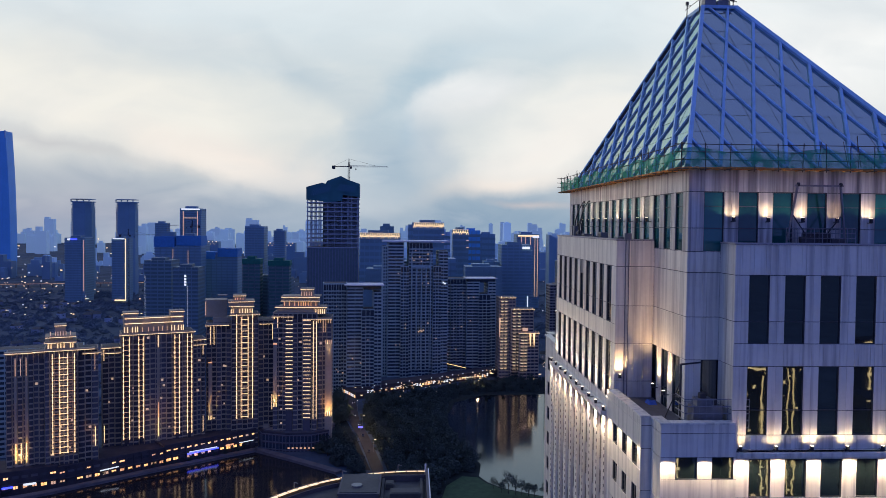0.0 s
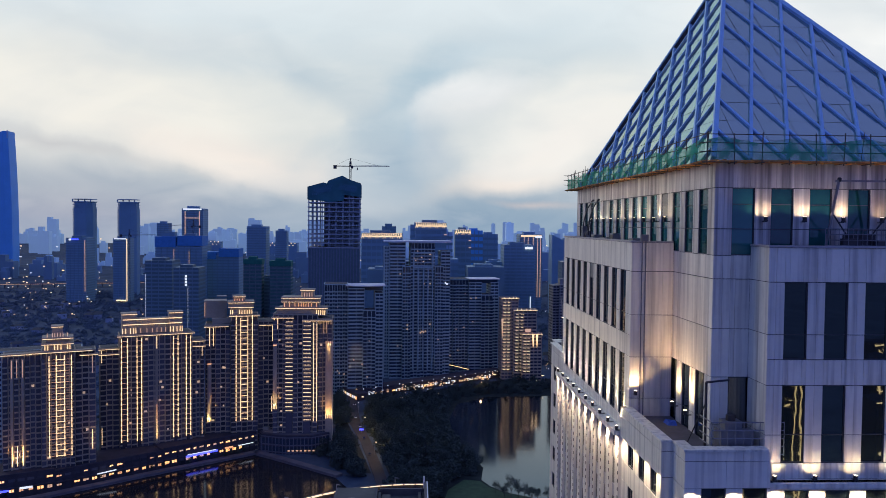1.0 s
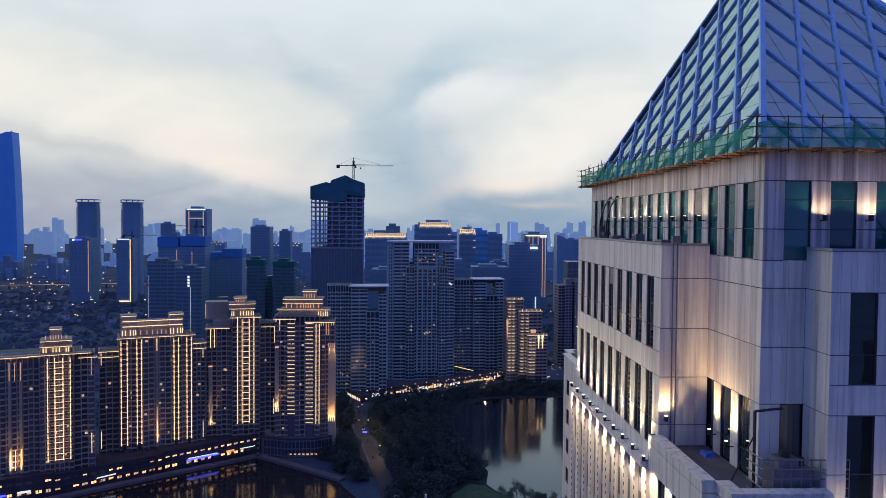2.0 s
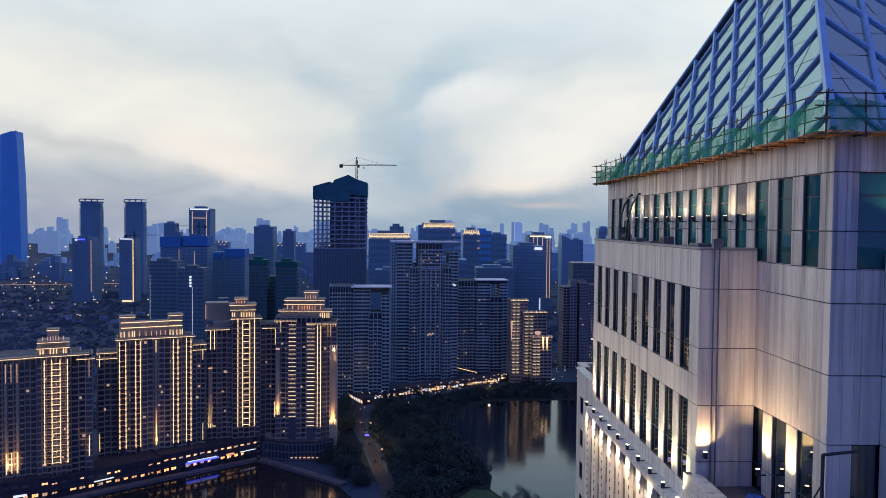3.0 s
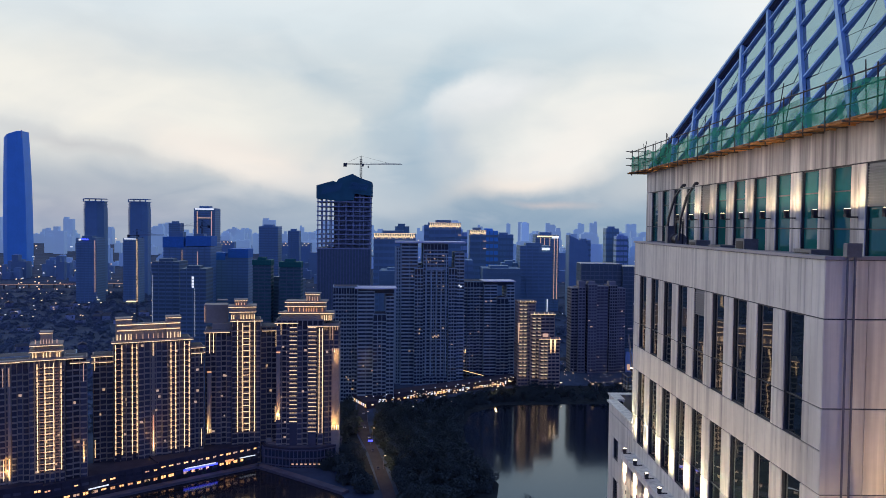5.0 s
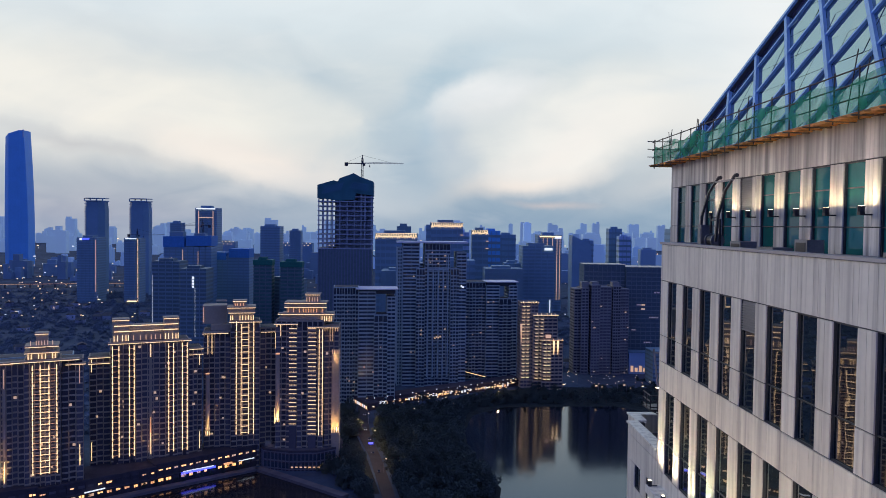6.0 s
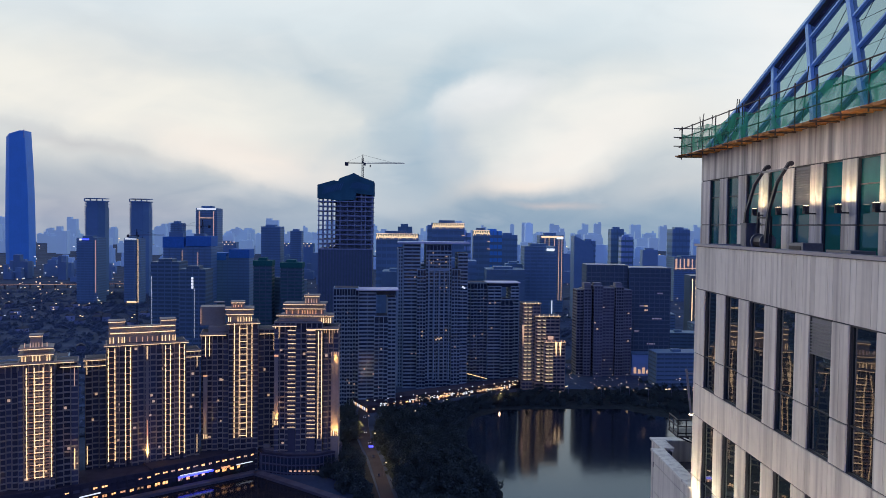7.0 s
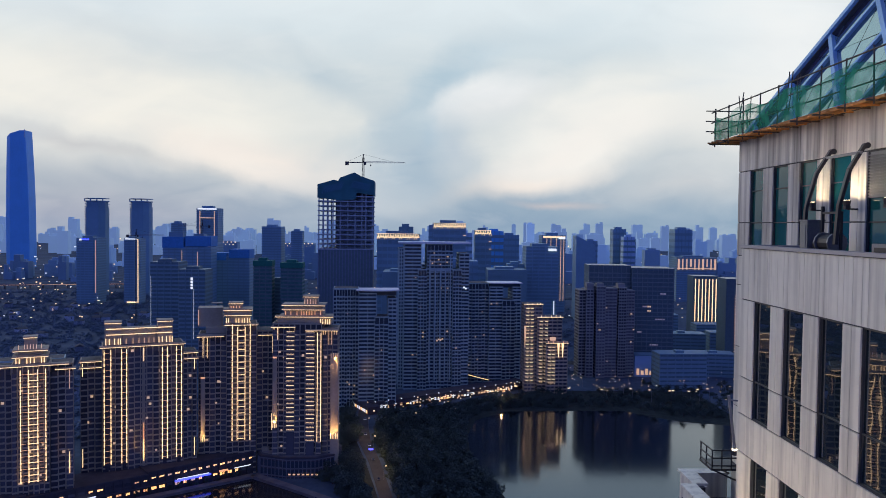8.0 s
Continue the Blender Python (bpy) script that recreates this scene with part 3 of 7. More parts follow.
# ---- pyramid roof ----
PB, PT0, PT1, PZ0, PZ1 = (19.55, 51.75, 39.3, 89.6), (27.2, 68.7), (30.4, 72.6), 151.5, 168.0
pyr = thing("pyramid_roof", ((TX0 + TX1) / 2, (TY0 + TY1) / 2, 151.45), "glazed pyramid roof behind a diagonal lattice of blue steel", "roof")
base4 = [(PB[0], PB[1]), (PB[2], PB[1]), (PB[2], PB[3]), (PB[0], PB[3])]
top4 = [(PT0[0], PT0[1]), (PT1[0], PT0[1]), (PT1[0], PT1[1]), (PT0[0], PT1[1])]


def roof_frame(i):
    a, b = Vector((*base4[i], PZ0)), Vector((*base4[(i + 1) % 4], PZ0))
    c, d = Vector((*top4[(i + 1) % 4], PZ1)), Vector((*top4[i], PZ1))
    along = (b - a).normalized()
    up = (d - a) - along * (d - a).dot(along)
    rise = up.length
    up.normalize()
    return a, along, up, along.cross(up), (b - a).length, rise, (d - a).dot(along), (c - a).dot(along)


def clip_poly(poly, keep):
    out = []
    for p, q in zip(poly, poly[1:] + poly[:1]):
        fp, fq = keep(p), keep(q)
        if fp >= 0:
            out.append(p)
        if (fp >= 0) != (fq >= 0):
            s = fp / (fp - fq)
            out.append((p[0] + (q[0] - p[0]) * s, p[1] + (q[1] - p[1]) * s))
    return out


for i in range(4):
    org, along, up, nor, width, rise, left, right = roof_frame(i)
    lo_edge = lambda p: p[0] - left * p[1] / rise
    hi_edge = lambda p: width + (right - width) * p[1] / rise - p[0]
    n = round(width / 2.3)
    step = width / n
    joined = Geo()
    rows_n = 11
    for c in range(n):
        for r in range(rows_n):
            q = [(c * step + 0.015, r * rise / rows_n + 0.015), ((c + 1) * step - 0.015, r * rise / rows_n + 0.015), ((c + 1) * step - 0.015, (r + 1) * rise / rows_n - 0.015), (c * step + 0.015, (r + 1) * rise / rows_n - 0.015)]
            q = clip_poly(clip_poly(q, lambda p: lo_edge(p) - 0.05), lambda p: hi_edge(p) - 0.05)
            if len(q) < 3:
                continue
            g = joined if i in (1, 2) else Geo()
            tilt = random.uniform(-0.012, 0.012)
            low = [org + along * u + up * v - nor * (0.20 + tilt * (u - c * step)) for u, v in q]
            g.loft(low, [p + nor * 0.06 for p in low])
            if g is not joined:
                part("glass_panel", g, ROOFPANEL, pyr)
    if joined.v:
        part("glass_panels", joined, ROOFPANEL, pyr, kind="stuff")
    # two families of bars, each parallel to one hip
    near = 0.0 if i in (0, 2) else width
    sign = 1 if near == 0.0 else -1
    gap = 2.46 if i in (0, 2) else 3.70
    hip_near = left / rise if near == 0.0 else (right - width) / rise
    hip_far = (right - width) / rise if near == 0.0 else left / rise
    for lean, nm, wd, hg, off in ((hip_near, "rib", 0.21, 0.20, -0.03), (hip_far, "diagonal", 0.17, 0.14, -0.06)):
        for k in range(1, 30):
            start = near + sign * gap * (k if nm == "rib" else k - (0.02 if i in (0, 2) else 0.35))
            seg = [v for v in (rise * q / 300 for q in range(301)) if lo_edge((start + lean * v, v)) >= -0.01 and hi_edge((start + lean * v, v)) >= -0.01]
            if len(seg) < 4:
                continue
            pa, pb = (org + along * (start + lean * v) + up * v + nor * off for v in (seg[0], seg[-1]))
            part(nm, Geo().beam(pa, pb, wd, hg, up=nor), BLUEBEAM, pyr)
    flash_a, flash_b = Vector((*base4[i], PZ0)), Vector((*top4[i], PZ1))
    inward = Vector((28.7 - flash_a.x, 70.6 - flash_a.y, 0)).normalized() * 0.26
    part("hip_flashing", Geo().beam(flash_a + inward, flash_b + inward * 0.6, 0.24, 0.24, up=nor), JOINT, pyr)
    part("hip_beam", Geo().beam(Vector((*base4[i], PZ0)), Vector((*top4[i], PZ1)), 0.32, 0.34, up=nor), BLUEBEAM, pyr)
ins = 0.5
part("roof_lining", Geo().loft([(x + ins * (1 if x < 29 else -1), y + ins * (1 if y < 70 else -1), PZ0) for x, y in base4], [(x + 0.05 * (1 if x < 28.7 else -1), y + 0.05 * (1 if y < 70.6 else -1), PZ1 - 0.7) for x, y in top4]), JOINT, pyr)
part("top_cap", Geo().box(PT0[0] - 0.1, PT1[0] + 0.1, PT0[1] - 0.1, PT1[1] + 0.1, PZ1 - 0.15, PZ1 + 0.15), BLUEBEAM, pyr)
for x0, x1, y0, y1, h in ((27.5, 28.6, 68.9, 69.8, 0.75), (28.7, 29.4, 68.8, 69.4, 0.5), (29.3, 30.0, 69.3, 70.2, 0.9)):
    part("roof_box", Geo().box(x0, x1, y0, y1, PZ1 + 0.15, PZ1 + 0.15 + h), GREYSTEEL, pyr)
for x, y, h in ((26.75, 68.3, 1.0), (26.9, 68.6, 1.5), (28.2, 69.2, 1.9), (29.0, 70.4, 3.2), (29.9, 68.9, 1.3), (30.1, 68.6, 0.9), (26.5, 70.8, 1.2)):
    part("antenna", Geo().tube((x, y, PZ1 - 0.6 if x < 27 else PZ1 + 0.1), (x, y, PZ1 + h * 0.8), 0.05).tube((x - 0.02, y, PZ1 + h * 0.5), (x + 0.3, y - 0.1, PZ1 + h * 0.55), 0.04).box(x - 0.12, x + 0.12, y - 0.12, y + 0.12, PZ1 + h * 0.6, PZ1 + h * 0.6 + 0.3), DARKSTEEL, pyr)
part("cap_rail", Geo().beam((27.0, 68.6, PZ1 + 0.75), (30.3, 68.6, PZ1 + 0.75), 0.04).beam((27.0, 68.6, PZ1 + 0.75), (27.0, 72.6, PZ1 + 0.75), 0.04), DARKSTEEL, pyr)

# ---- scaffold round the eaves ----
scaf = thing("eaves_scaffold", ((TX0 + TX1) / 2, (TY0 + TY1) / 2, 151.3), "bamboo and pole scaffold with green safety net round the eaves", "scaffold")
BAMBOO = material("bamboo_pole", (0.42, 0.19, 0.05), 0.7, 0, 0.3, 2.0, random_each=0.3)
OV, SZ = 0.95, 151.42
ring = [(TX0 - OV, TY0 - OV), (TX1 + OV, TY0 - OV), (TX1 + OV, TY1 + OV), (TX0 - OV, TY1 + OV)]
for i in range(4):
    a, b = Vector((*ring[i], 0)), Vector((*ring[(i + 1) % 4], 0))
    d = (b - a).normalized()
    inw = Vector((-d.y, d.x, 0))
    length = (b - a).length
    up = Vector((0, 0, 1))
    for k in range(5):
        off = inw * (0.12 + 0.27 * k)
        s0 = 0.0
        while s0 < length - 0.5:
            s1 = min(length, s0 + random.uniform(2.6, 3.6))
            z = SZ - 0.08 + random.uniform(-0.03, 0.03)
            part("plank", Geo().beam(a + d * s0 + off + up * z, a + d * (s1 - 0.05) + off + up * (z + random.uniform(-0.02, 0.02)), 0.22, 0.05), PLANK, scaf)
            s0 = s1
    n = round(length / 1.75)
    for k in range(n + 1):
        p = a + d * (length * k / n)
        h = random.uniform(1.56, 1.74)
        part("post", Geo().tube(p + up * (SZ - 0.35), p + up * (SZ + h) + d * random.uniform(-0.08, 0.08), 0.035), POLE, scaf)
        part("bracket", Geo().tube(p + up * (SZ - 0.2) - inw * 0.3, p + inw * 1.4 + up * (SZ - 0.2), 0.04), POLE, scaf)
    for z in (SZ + 0.45, SZ + 1.0, SZ + 1.55):
        part("rail", Geo().tube(a - d * 0.5 + up * z, b + d * 0.5 + up * (z + 0.03), 0.032), POLE, scaf)
    for k in range(round(length / 0.85)):
        p = a + d * (0.4 + 0.85 * k + random.uniform(-0.2, 0.2))
        part("bamboo_bearer", Geo().tube(p - inw * random.uniform(0.05, 0.3) + up * (SZ - 0.16), p + inw * 1.25 + up * (SZ - 0.17 + random.uniform(-0.03, 0.03)), 0.04, 5), BAMBOO, scaf)
    for k in range(round(length / 3.4)):
        p = a + d * random.uniform(0.5, length - 0.5)
        part("loose_pole", Geo().tube(p + inw * 0.1 + up * SZ, p + inw * random.uniform(0.0, 0.3) + d * random.uniform(-0.5, 0.5) + up * (SZ + random.uniform(1.7, 2.5)), 0.025, 5), POLE, scaf)
    for off in (0.05, 0.6, 1.2):
        part("ledger", Geo().tube(a - d * 0.4 + inw * off + up * (SZ - 0.15), b + d * 0.4 + inw * off + up * (SZ - 0.15), 0.045), PLANK, scaf)
    net = Geo()
    seg = max(8, round(length / 0.6))
    prev = None
    top = []
    for k in range(seg + 1):
        s = length * k / seg
        wob = 0.05 * math.sin(k * 1.7) + random.uniform(-0.04, 0.04)
        q = a + d * s - inw * (0.02 + wob)
        row = [q + up * (SZ - 0.05), q - inw * 0.08 + up * (SZ + 0.5), q + up * (SZ + 1.2 + 0.15 * math.sin(k * 0.83 + i) + random.uniform(-0.05, 0.05))]
        kk = len(net.v)
        net.v += [tuple(p) for p in row]
        if k:
            net.f += [(kk - 3, kk, kk + 1, kk - 2), (kk - 2, kk + 1, kk + 2, kk - 1)]
    part("safety_net", net, NET, scaf, "torn green safety net")


# ---- wall lamps ----
def spot(place, target, watts, degrees, size=0.08, colour=(1.0, 0.80, 0.58), blend=0.6):
    d = bpy.data.lights.new("wall_lamp_light", "SPOT")
    d.energy, d.spot_size, d.spot_blend, d.shadow_soft_size, d.color = watts, radians(degrees), blend, size, colour
    ob = new("wall_lamp_light", d)
    ob.matrix_world = look(place, target)
    return ob


def lamp_master():
    ob = thing("wall_lamp", (0, 0, -50), "small dark steel uplighter with a glowing lens on a bracket", "lamp", "uplighters of the tower")
    part("housing", Geo().tube((0, 0, 0), (0, 0, 0.22), 0.12, 8, 0.15).box(-0.1, 0.1, -0.1, 0.1, -0.12, 0.0), DARKSTEEL, ob, local=True)
    part("bracket", Geo().box(-0.05, 0.05, 0.0, 0.45, -0.14, -0.08), DARKSTEEL, ob, local=True)
    part("lens", Geo().tube((0, 0, 0.22), (0, 0, 0.235), 0.11, 8), LAMPGLOW, ob, "glowing lens", local=True)
    return ob


master = lamp_master()
first_lamp = [True]


def wall_lamp(x, y, z, turn):
    if first_lamp[0]:
        first_lamp[0] = False
        master.matrix_basis = pose(x, y, z, 0, 0, turn)
        return master
    return copy_thing(master, pose(x, y, z, 0, 0, turn))


TOPLAMP = 147.6
WARM, CREAM = (1.0, 0.62, 0.30), (1.0, 0.72, 0.45)
for k in range(2, 12):
    y = FIRSTY + BAY * (k + 0.5)
    wall_lamp(TX0 - 0.42, y, TOPLAMP, -90)
    spot((TX0 - 0.66, y, TOPLAMP + 0.30), (TX0 + 0.05, y, TOPLAMP + 1.9), 88, 146, colour=CREAM, blend=0.5)
for k in range(0, 6):
    x = FIRSTX + BAYX * (k + 0.5)
    wall_lamp(x, TY0 - 0.42, TOPLAMP, 0)
    spot((x, TY0 - 0.66, TOPLAMP + 0.30), (x, TY0 + 0.05, TOPLAMP + 1.7), 76 if k != 3 else 34, 146, colour=CREAM if k != 3 else WARM, blend=0.5)
for y in LEDGEY:
    wall_lamp(LX - 0.25, y, 131.72, -90)
    spot((LX - 0.4, y, 132.12), (MX + 0.05, y, 136.2), 1300, 80, colour=CREAM, blend=0.9)
    spot((LX - 0.66, y, 131.0), (LX + 0.1, y, 129.6), 420, 135, colour=CREAM, blend=0.5)
for x in LEDGEX[:6]:
    wall_lamp(x, MY - 0.38, 131.62, 0)
    spot((x, MY - 0.62, 131.98), (x, MY + 0.1, 133.0), 85, 150, colour=CREAM, blend=1.0)
    spot((x, LY - 0.62, 130.95), (x, LY + 0.1, 129.6), 430, 135, colour=CREAM, blend=0.5)
for x in (17.4, 20.05):
    spot((x, LY - 0.6, 130.85), (x, LY + 0.1, 129.6), 240, 130, colour=CREAM, blend=0.5)
for y in (51.2, 53.45, 55.95, 58.5):
    spot((LX - 0.6, y, 131.6), (LX + 0.05, y, 129.2), 380, 105, colour=CREAM, blend=0.8)
# lamps on the corner terrace
wall_lamp(16.95, MY0 - 0.42, 134.7, 0)
spot((16.95, MY0 - 0.6, 135.05), (16.95, MY0 + 0.1, 136.4), 360, 115, colour=WARM, blend=0.9)
for k in (0, 1, 2):
    y = FIRSTY + BAY * (k + 0.5) - 0.1
    wall_lamp(TX0 - 0.5, y, 134.2, -90)
    spot((TX0 - 0.65, y, 134.6), (TX0 + 0.1, y, 137.6), 1500, 90, colour=WARM, blend=0.9)


# ---- ground, water, roads ----
TOWER_GROUP = set(scene.objects)
# bluish ground colour, lightened to paint haze over the distance
GROUND = material("hazed_ground", (0.065, 0.095, 0.13), 0.95, 0, 0.4, 0.02, 0.0, spec=0.05)
ASPHALT = material("asphalt", (0.05, 0.05, 0.055), 0.9, 0, 0.25, 0.1, spec=0.15)
STONE = material("quay_stone", (0.14, 0.13, 0.13), 0.9, 0, 0.25, 0.2, spec=0.15)
GRASS = material("lawn", (0.03, 0.07, 0.025), 0.9, 0, 0.4, 0.3)
WATER = material("dark_water", (0.003, 0.006, 0.008), 0.10, 0, 0.2, 0.05, ior=1.7)
wb, wbl = WATER.node_tree.nodes, WATER.node_tree.links
wb["Principled BSDF"].inputs["Specular Tint"].default_value = (0.52, 0.76, 1.0, 1)
wnz = wb.new("ShaderNodeTexNoise")
wnz.inputs["Scale"].default_value, wnz.inputs["Detail"].default_value = 0.25, 3
wmp = wb.new("ShaderNodeMapping")
wmp.inputs["Scale"].default_value = (1.0, 0.45, 1.0)
wbl.new(wb.new("ShaderNodeNewGeometry").outputs["Position"], wmp.inputs[0]), wbl.new(wmp.outputs[0], wnz.inputs["Vector"])
wbp = wb.new("ShaderNodeBump")
wbp.inputs["Strength"].default_value, wbp.inputs["Distance"].default_value = 0.25, 0.10
wbl.new(wnz.outputs["Fac"], wbp.inputs["Height"]), wbl.new(wbp.outputs[0], wb["Principled BSDF"].inputs["Normal"])

g = Geo()
g.v += [(-4800, -4900, 0), (4800, -4900, 0), (4800, 4950, 0), (-4800, 4950, 0)]
g.f += [(0, 1, 2, 3)]
solid("ground", g, GROUND, "dark city ground reaching the horizon", "ground", kind="structure")


def sheet(name, pts, z, mat, label, category, thick=0.0):
    g = Geo()
    if thick:
        g.prism(pts, z - thick, z)
    else:
        g.v += [(x, y, z) for x, y in pts]
        g.f += [tuple(range(len(pts)))]
    return solid(name, g, mat, label, category, kind="structure")


LAKE = [(43, 445), (37, 475), (28, 515), (28, 560), (36, 602), (62, 628), (115, 632), (154, 634), (178, 612), (192, 602), (225, 592), (300, 600), (420, 560), (420, 380), (180, 366), (90, 386), (70, 393), (52, 404), (44, 414), (40, 424)]
POOL = [(-230, 372), (-195, 396), (-150, 432), (-100, 471), (-72, 450), (-44, 428), (-20, 380), (-40, 300), (-230, 290)]
sheet("lake_water", LAKE, 0.15, WATER, "calm dark lake reflecting sky and towers", "water")
POOLWATER = WATER.copy()
POOLWATER.name = "brown_basin_water"
for nd in POOLWATER.node_tree.nodes:
    if nd.type == "HUE_SAT":
        nd.inputs["Color"].default_value = (0.028, 0.024, 0.021, 1)
POOLWATER.node_tree.nodes["Principled BSDF"].inputs["IOR"].default_value = 1.36
sheet("pool_water", POOL, 0.15, POOLWATER, "dark canal basin with reflected shop lights", "water")
sheet("road", [(-22, 430), (-35, 500), (-46, 545), (-53, 600), (-61, 760), (-52, 760), (-45, 600), (-38.5, 548), (-28, 500), (-15, 430), (5, 300), (-3, 300)], 0.3, ASPHALT, "dim asphalt road between trees", "road", 0.28)
sheet("lawn", [(14, 372), (20, 408), (30, 424), (39, 422), (43, 412.5), (51.5, 402.5), (70, 391.5), (92, 384), (80, 366)], 0.25, GRASS, "dark green lawn by the lake", "lawn", 0.2)


def wall_strip(name, pts, w, z0, z1, mat, label, category):
    g = Geo()
    for a, b in zip(pts, pts[1:]):
        g.beam((*a, (z0 + z1) / 2), (*b, (z0 + z1) / 2), w, z1 - z0)
    return solid(name, g, mat, label, category, kind="structure")


wall_strip("quay", [(-232, 375), (-195, 399), (-150, 435), (-99, 474), (-70, 452), (-42, 430)], 5.0, 0.0, 1.6, STONE, "pale stone quay edge along the basin", "quay")


# ---- city buildings ----

def wallmat(name, colour, rough=0.7, **k):
    if name not in bpy.data.materials:
        material(name, colour, rough, **k)
    return bpy.data.materials[name]


RESWALL = wallmat("tan_render", (0.37, 0.315, 0.225), 0.8, vary=0.2, scale=0.1)
RESGLASS = wallmat("flat_window_glass", (0.05, 0.047, 0.052), 0.18, spec=0.3, random_each=0.5)
GREYWALL = wallmat("blue_grey_wall", (0.36, 0.48, 0.47), 0.7, vary=0.15, scale=0.08)
GREYGLASS = wallmat("blue_window_glass", (0.04, 0.058, 0.075), 0.12)


# wall colours shifted paler and bluer, with distance haze painted in
HZ1 = wallmat("hazed_blue_glass", (0.12, 0.42, 0.78), 0.5, vary=0.08, scale=0.02)
HZ2 = wallmat("hazed_slate_wall", (0.19, 0.33, 0.42), 0.6, vary=0.1, scale=0.02)
HZ3 = wallmat("hazed_pale_blue_wall", (0.34, 0.50, 0.68), 0.7, vary=0.08, scale=0.01)
HZ4 = wallmat("hazed_dark_wall", (0.165, 0.275, 0.32), 0.6, vary=0.1, scale=0.02)
ROOFDECK = wallmat("dark_roof_felt", (0.075, 0.08, 0.08), 0.9, vary=0.3, scale=0.2)
CURT = wallmat("dark_curtain_wall", (0.105, 0.17, 0.19), 0.45)


def block(owner, x0, x1, y0, y1, z0, z1, floors, nx, ny, wall, glass, pier=0.5, band=0.45, out=0.25, crown=True, bay=0.0, joined=False):
    """A volume of a building: dark glazed body with floor bands and piers standing proud, in the thing's own frame.
    bay: how far every other bay stands forward."""
    body = Geo().box(x0 + out, x1 - out, y0 + out, y1 - out, z0, z1)
    fh = (z1 - z0) / floors
    ringband = Geo().box(x0 + 0.05, x1 - 0.05, y0 + 0.05, y1 - 0.05, 0, fh * band)
    if bay:
        for k in range(0, nx, 2):
            xa = x0 + (x1 - x0) * k / nx
            xb = xa + (x1 - x0) / nx
            part("bay", Geo().box(xa + 0.3, xb - 0.3, y0 - bay + 0.2, y0 + out, z0, z1 - fh), glass, owner, local=True)
            ringband.box(xa + 0.15, xb - 0.15, y0 - bay, y0 + 0.12, 0, fh * band * 0.9)
    part("body", body, glass, owner, local=True)
    if joined:
        relief = Geo()
        for k in range(floors):
            relief.box(x0 + 0.05, x1 - 0.05, y0 + 0.05, y1 - 0.05, z0 + fh * k, z0 + fh * (k + band))
        for k in range(nx + 1):
            x = x0 + pier / 2 + (x1 - x0 - pier) * k / nx
            relief.box(x - pier / 2, x + pier / 2, y0 - 0.02, y0 + out, z0, z1)
        for k in range(ny + 1):
            y = y0 + pier / 2 + (y1 - y0 - pier) * k / ny
            relief.box(x0 - 0.02, x0 + out, y - pier / 2, y + pier / 2, z0, z1)
        part("facade_relief", relief, wall, owner, local=True, kind="stuff")
        part("parapet", Geo().box(x0 - 0.1, x1 + 0.1, y0 - 0.1, y1 + 0.1, z1 - 0.02, z1 + 0.9), wall, owner, local=True)
        return
    bandmesh = ringband.mesh("floor_band", wall)
    for k in range(floors - (1 if bay else 0)):
        part("floor_band", bandmesh, wall, owner, local=True, at=pose(0, 0, z0 + fh * k))
    if crown:
        part("roof_deck", Geo().box(x0 + 0.5, x1 - 0.5, y0 + 0.5, y1 - 0.5, z1 + 0.5, z1 + 0.95), ROOFDECK, owner, local=True)
        part("parapet", Geo().box(x0 - 0.1, x1 + 0.1, y0 - 0.1, y1 + 0.1, z1 - 0.02, z1 + 0.9), wall, owner, local=True)
    px = Geo().box(-pier / 2, pier / 2, 0, out + 0.05, z0, z1).mesh("pier", wall)
    for k in range(nx + 1):
        x = x0 + pier / 2 + (x1 - x0 - pier) * k / nx
        part("pier", px, wall, owner, local=True, at=pose(x, y0 - 0.02, 0))
    py = Geo().box(-0.0, out + 0.05, -pier / 2, pier / 2, z0, z1).mesh("pier", wall)
    for k in range(ny + 1):
        y = y0 + pier / 2 + (y1 - y0 - pier) * k / ny
        part("pier", py, wall, owner, local=True, at=pose(x0 - 0.02, y, 0))
        if k % 2 == 0:
            part("pier", py, wall, owner, local=True, at=pose(x1 - out - 0.03, y, 0))


def strip(owner, a, b, w=0.35, mat=STRIP, name="light_strip"):
    return part(name, Geo().beam(a, b, w, w), mat, owner, local=True)


def lit_windows(owner, spots, y, mat=WINLIT, w=1.4, h=1.3):
    for x, z in spots:
        part("lit_window", Geo().box(x - w / 2, x + w / 2, y - 0.12, y + 0.3, z - h / 2, z + h / 2), mat, owner, local=True)


# ---- lit apartment towers ----
def residence(base, turn, label):
    return thing("apartment_tower", (*base, 0), label, "apartment tower", "lit apartment towers", turn=turn)


def light_column(t, u, z0, z1, y=-1.15, w=0.34, beads=0.0):
    """A lit corner of a bay: a stack of short strips, a floor each."""
    if not beads:
        strip(t, (u, y, z0), (u, y, z1), w)
        return
    z = z0
    me = Geo().tube((0, 0, 0), (0, 0, beads - 0.35), 0.29, 6, 0.13).mesh("light_strip", STRIP)
    while z < z1 - 0.5:
        part("light_strip", me, STRIP, t, local=True, at=pose(u, y, z))
        z += beads


def cornice(t, x0, x1, y0, z, lit=True, over=0.7, deep=3.0):
    part("cornice", Geo().box(x0 - over, x1 + over, y0 - over, y0 + deep, z, z + 0.7), RESWALL, t, local=True)
    if lit:
        strip(t, (x0 - over, y0 - over - 0.1, z - 0.1), (x1 + over, y0 - over - 0.1, z - 0.1), 0.22)


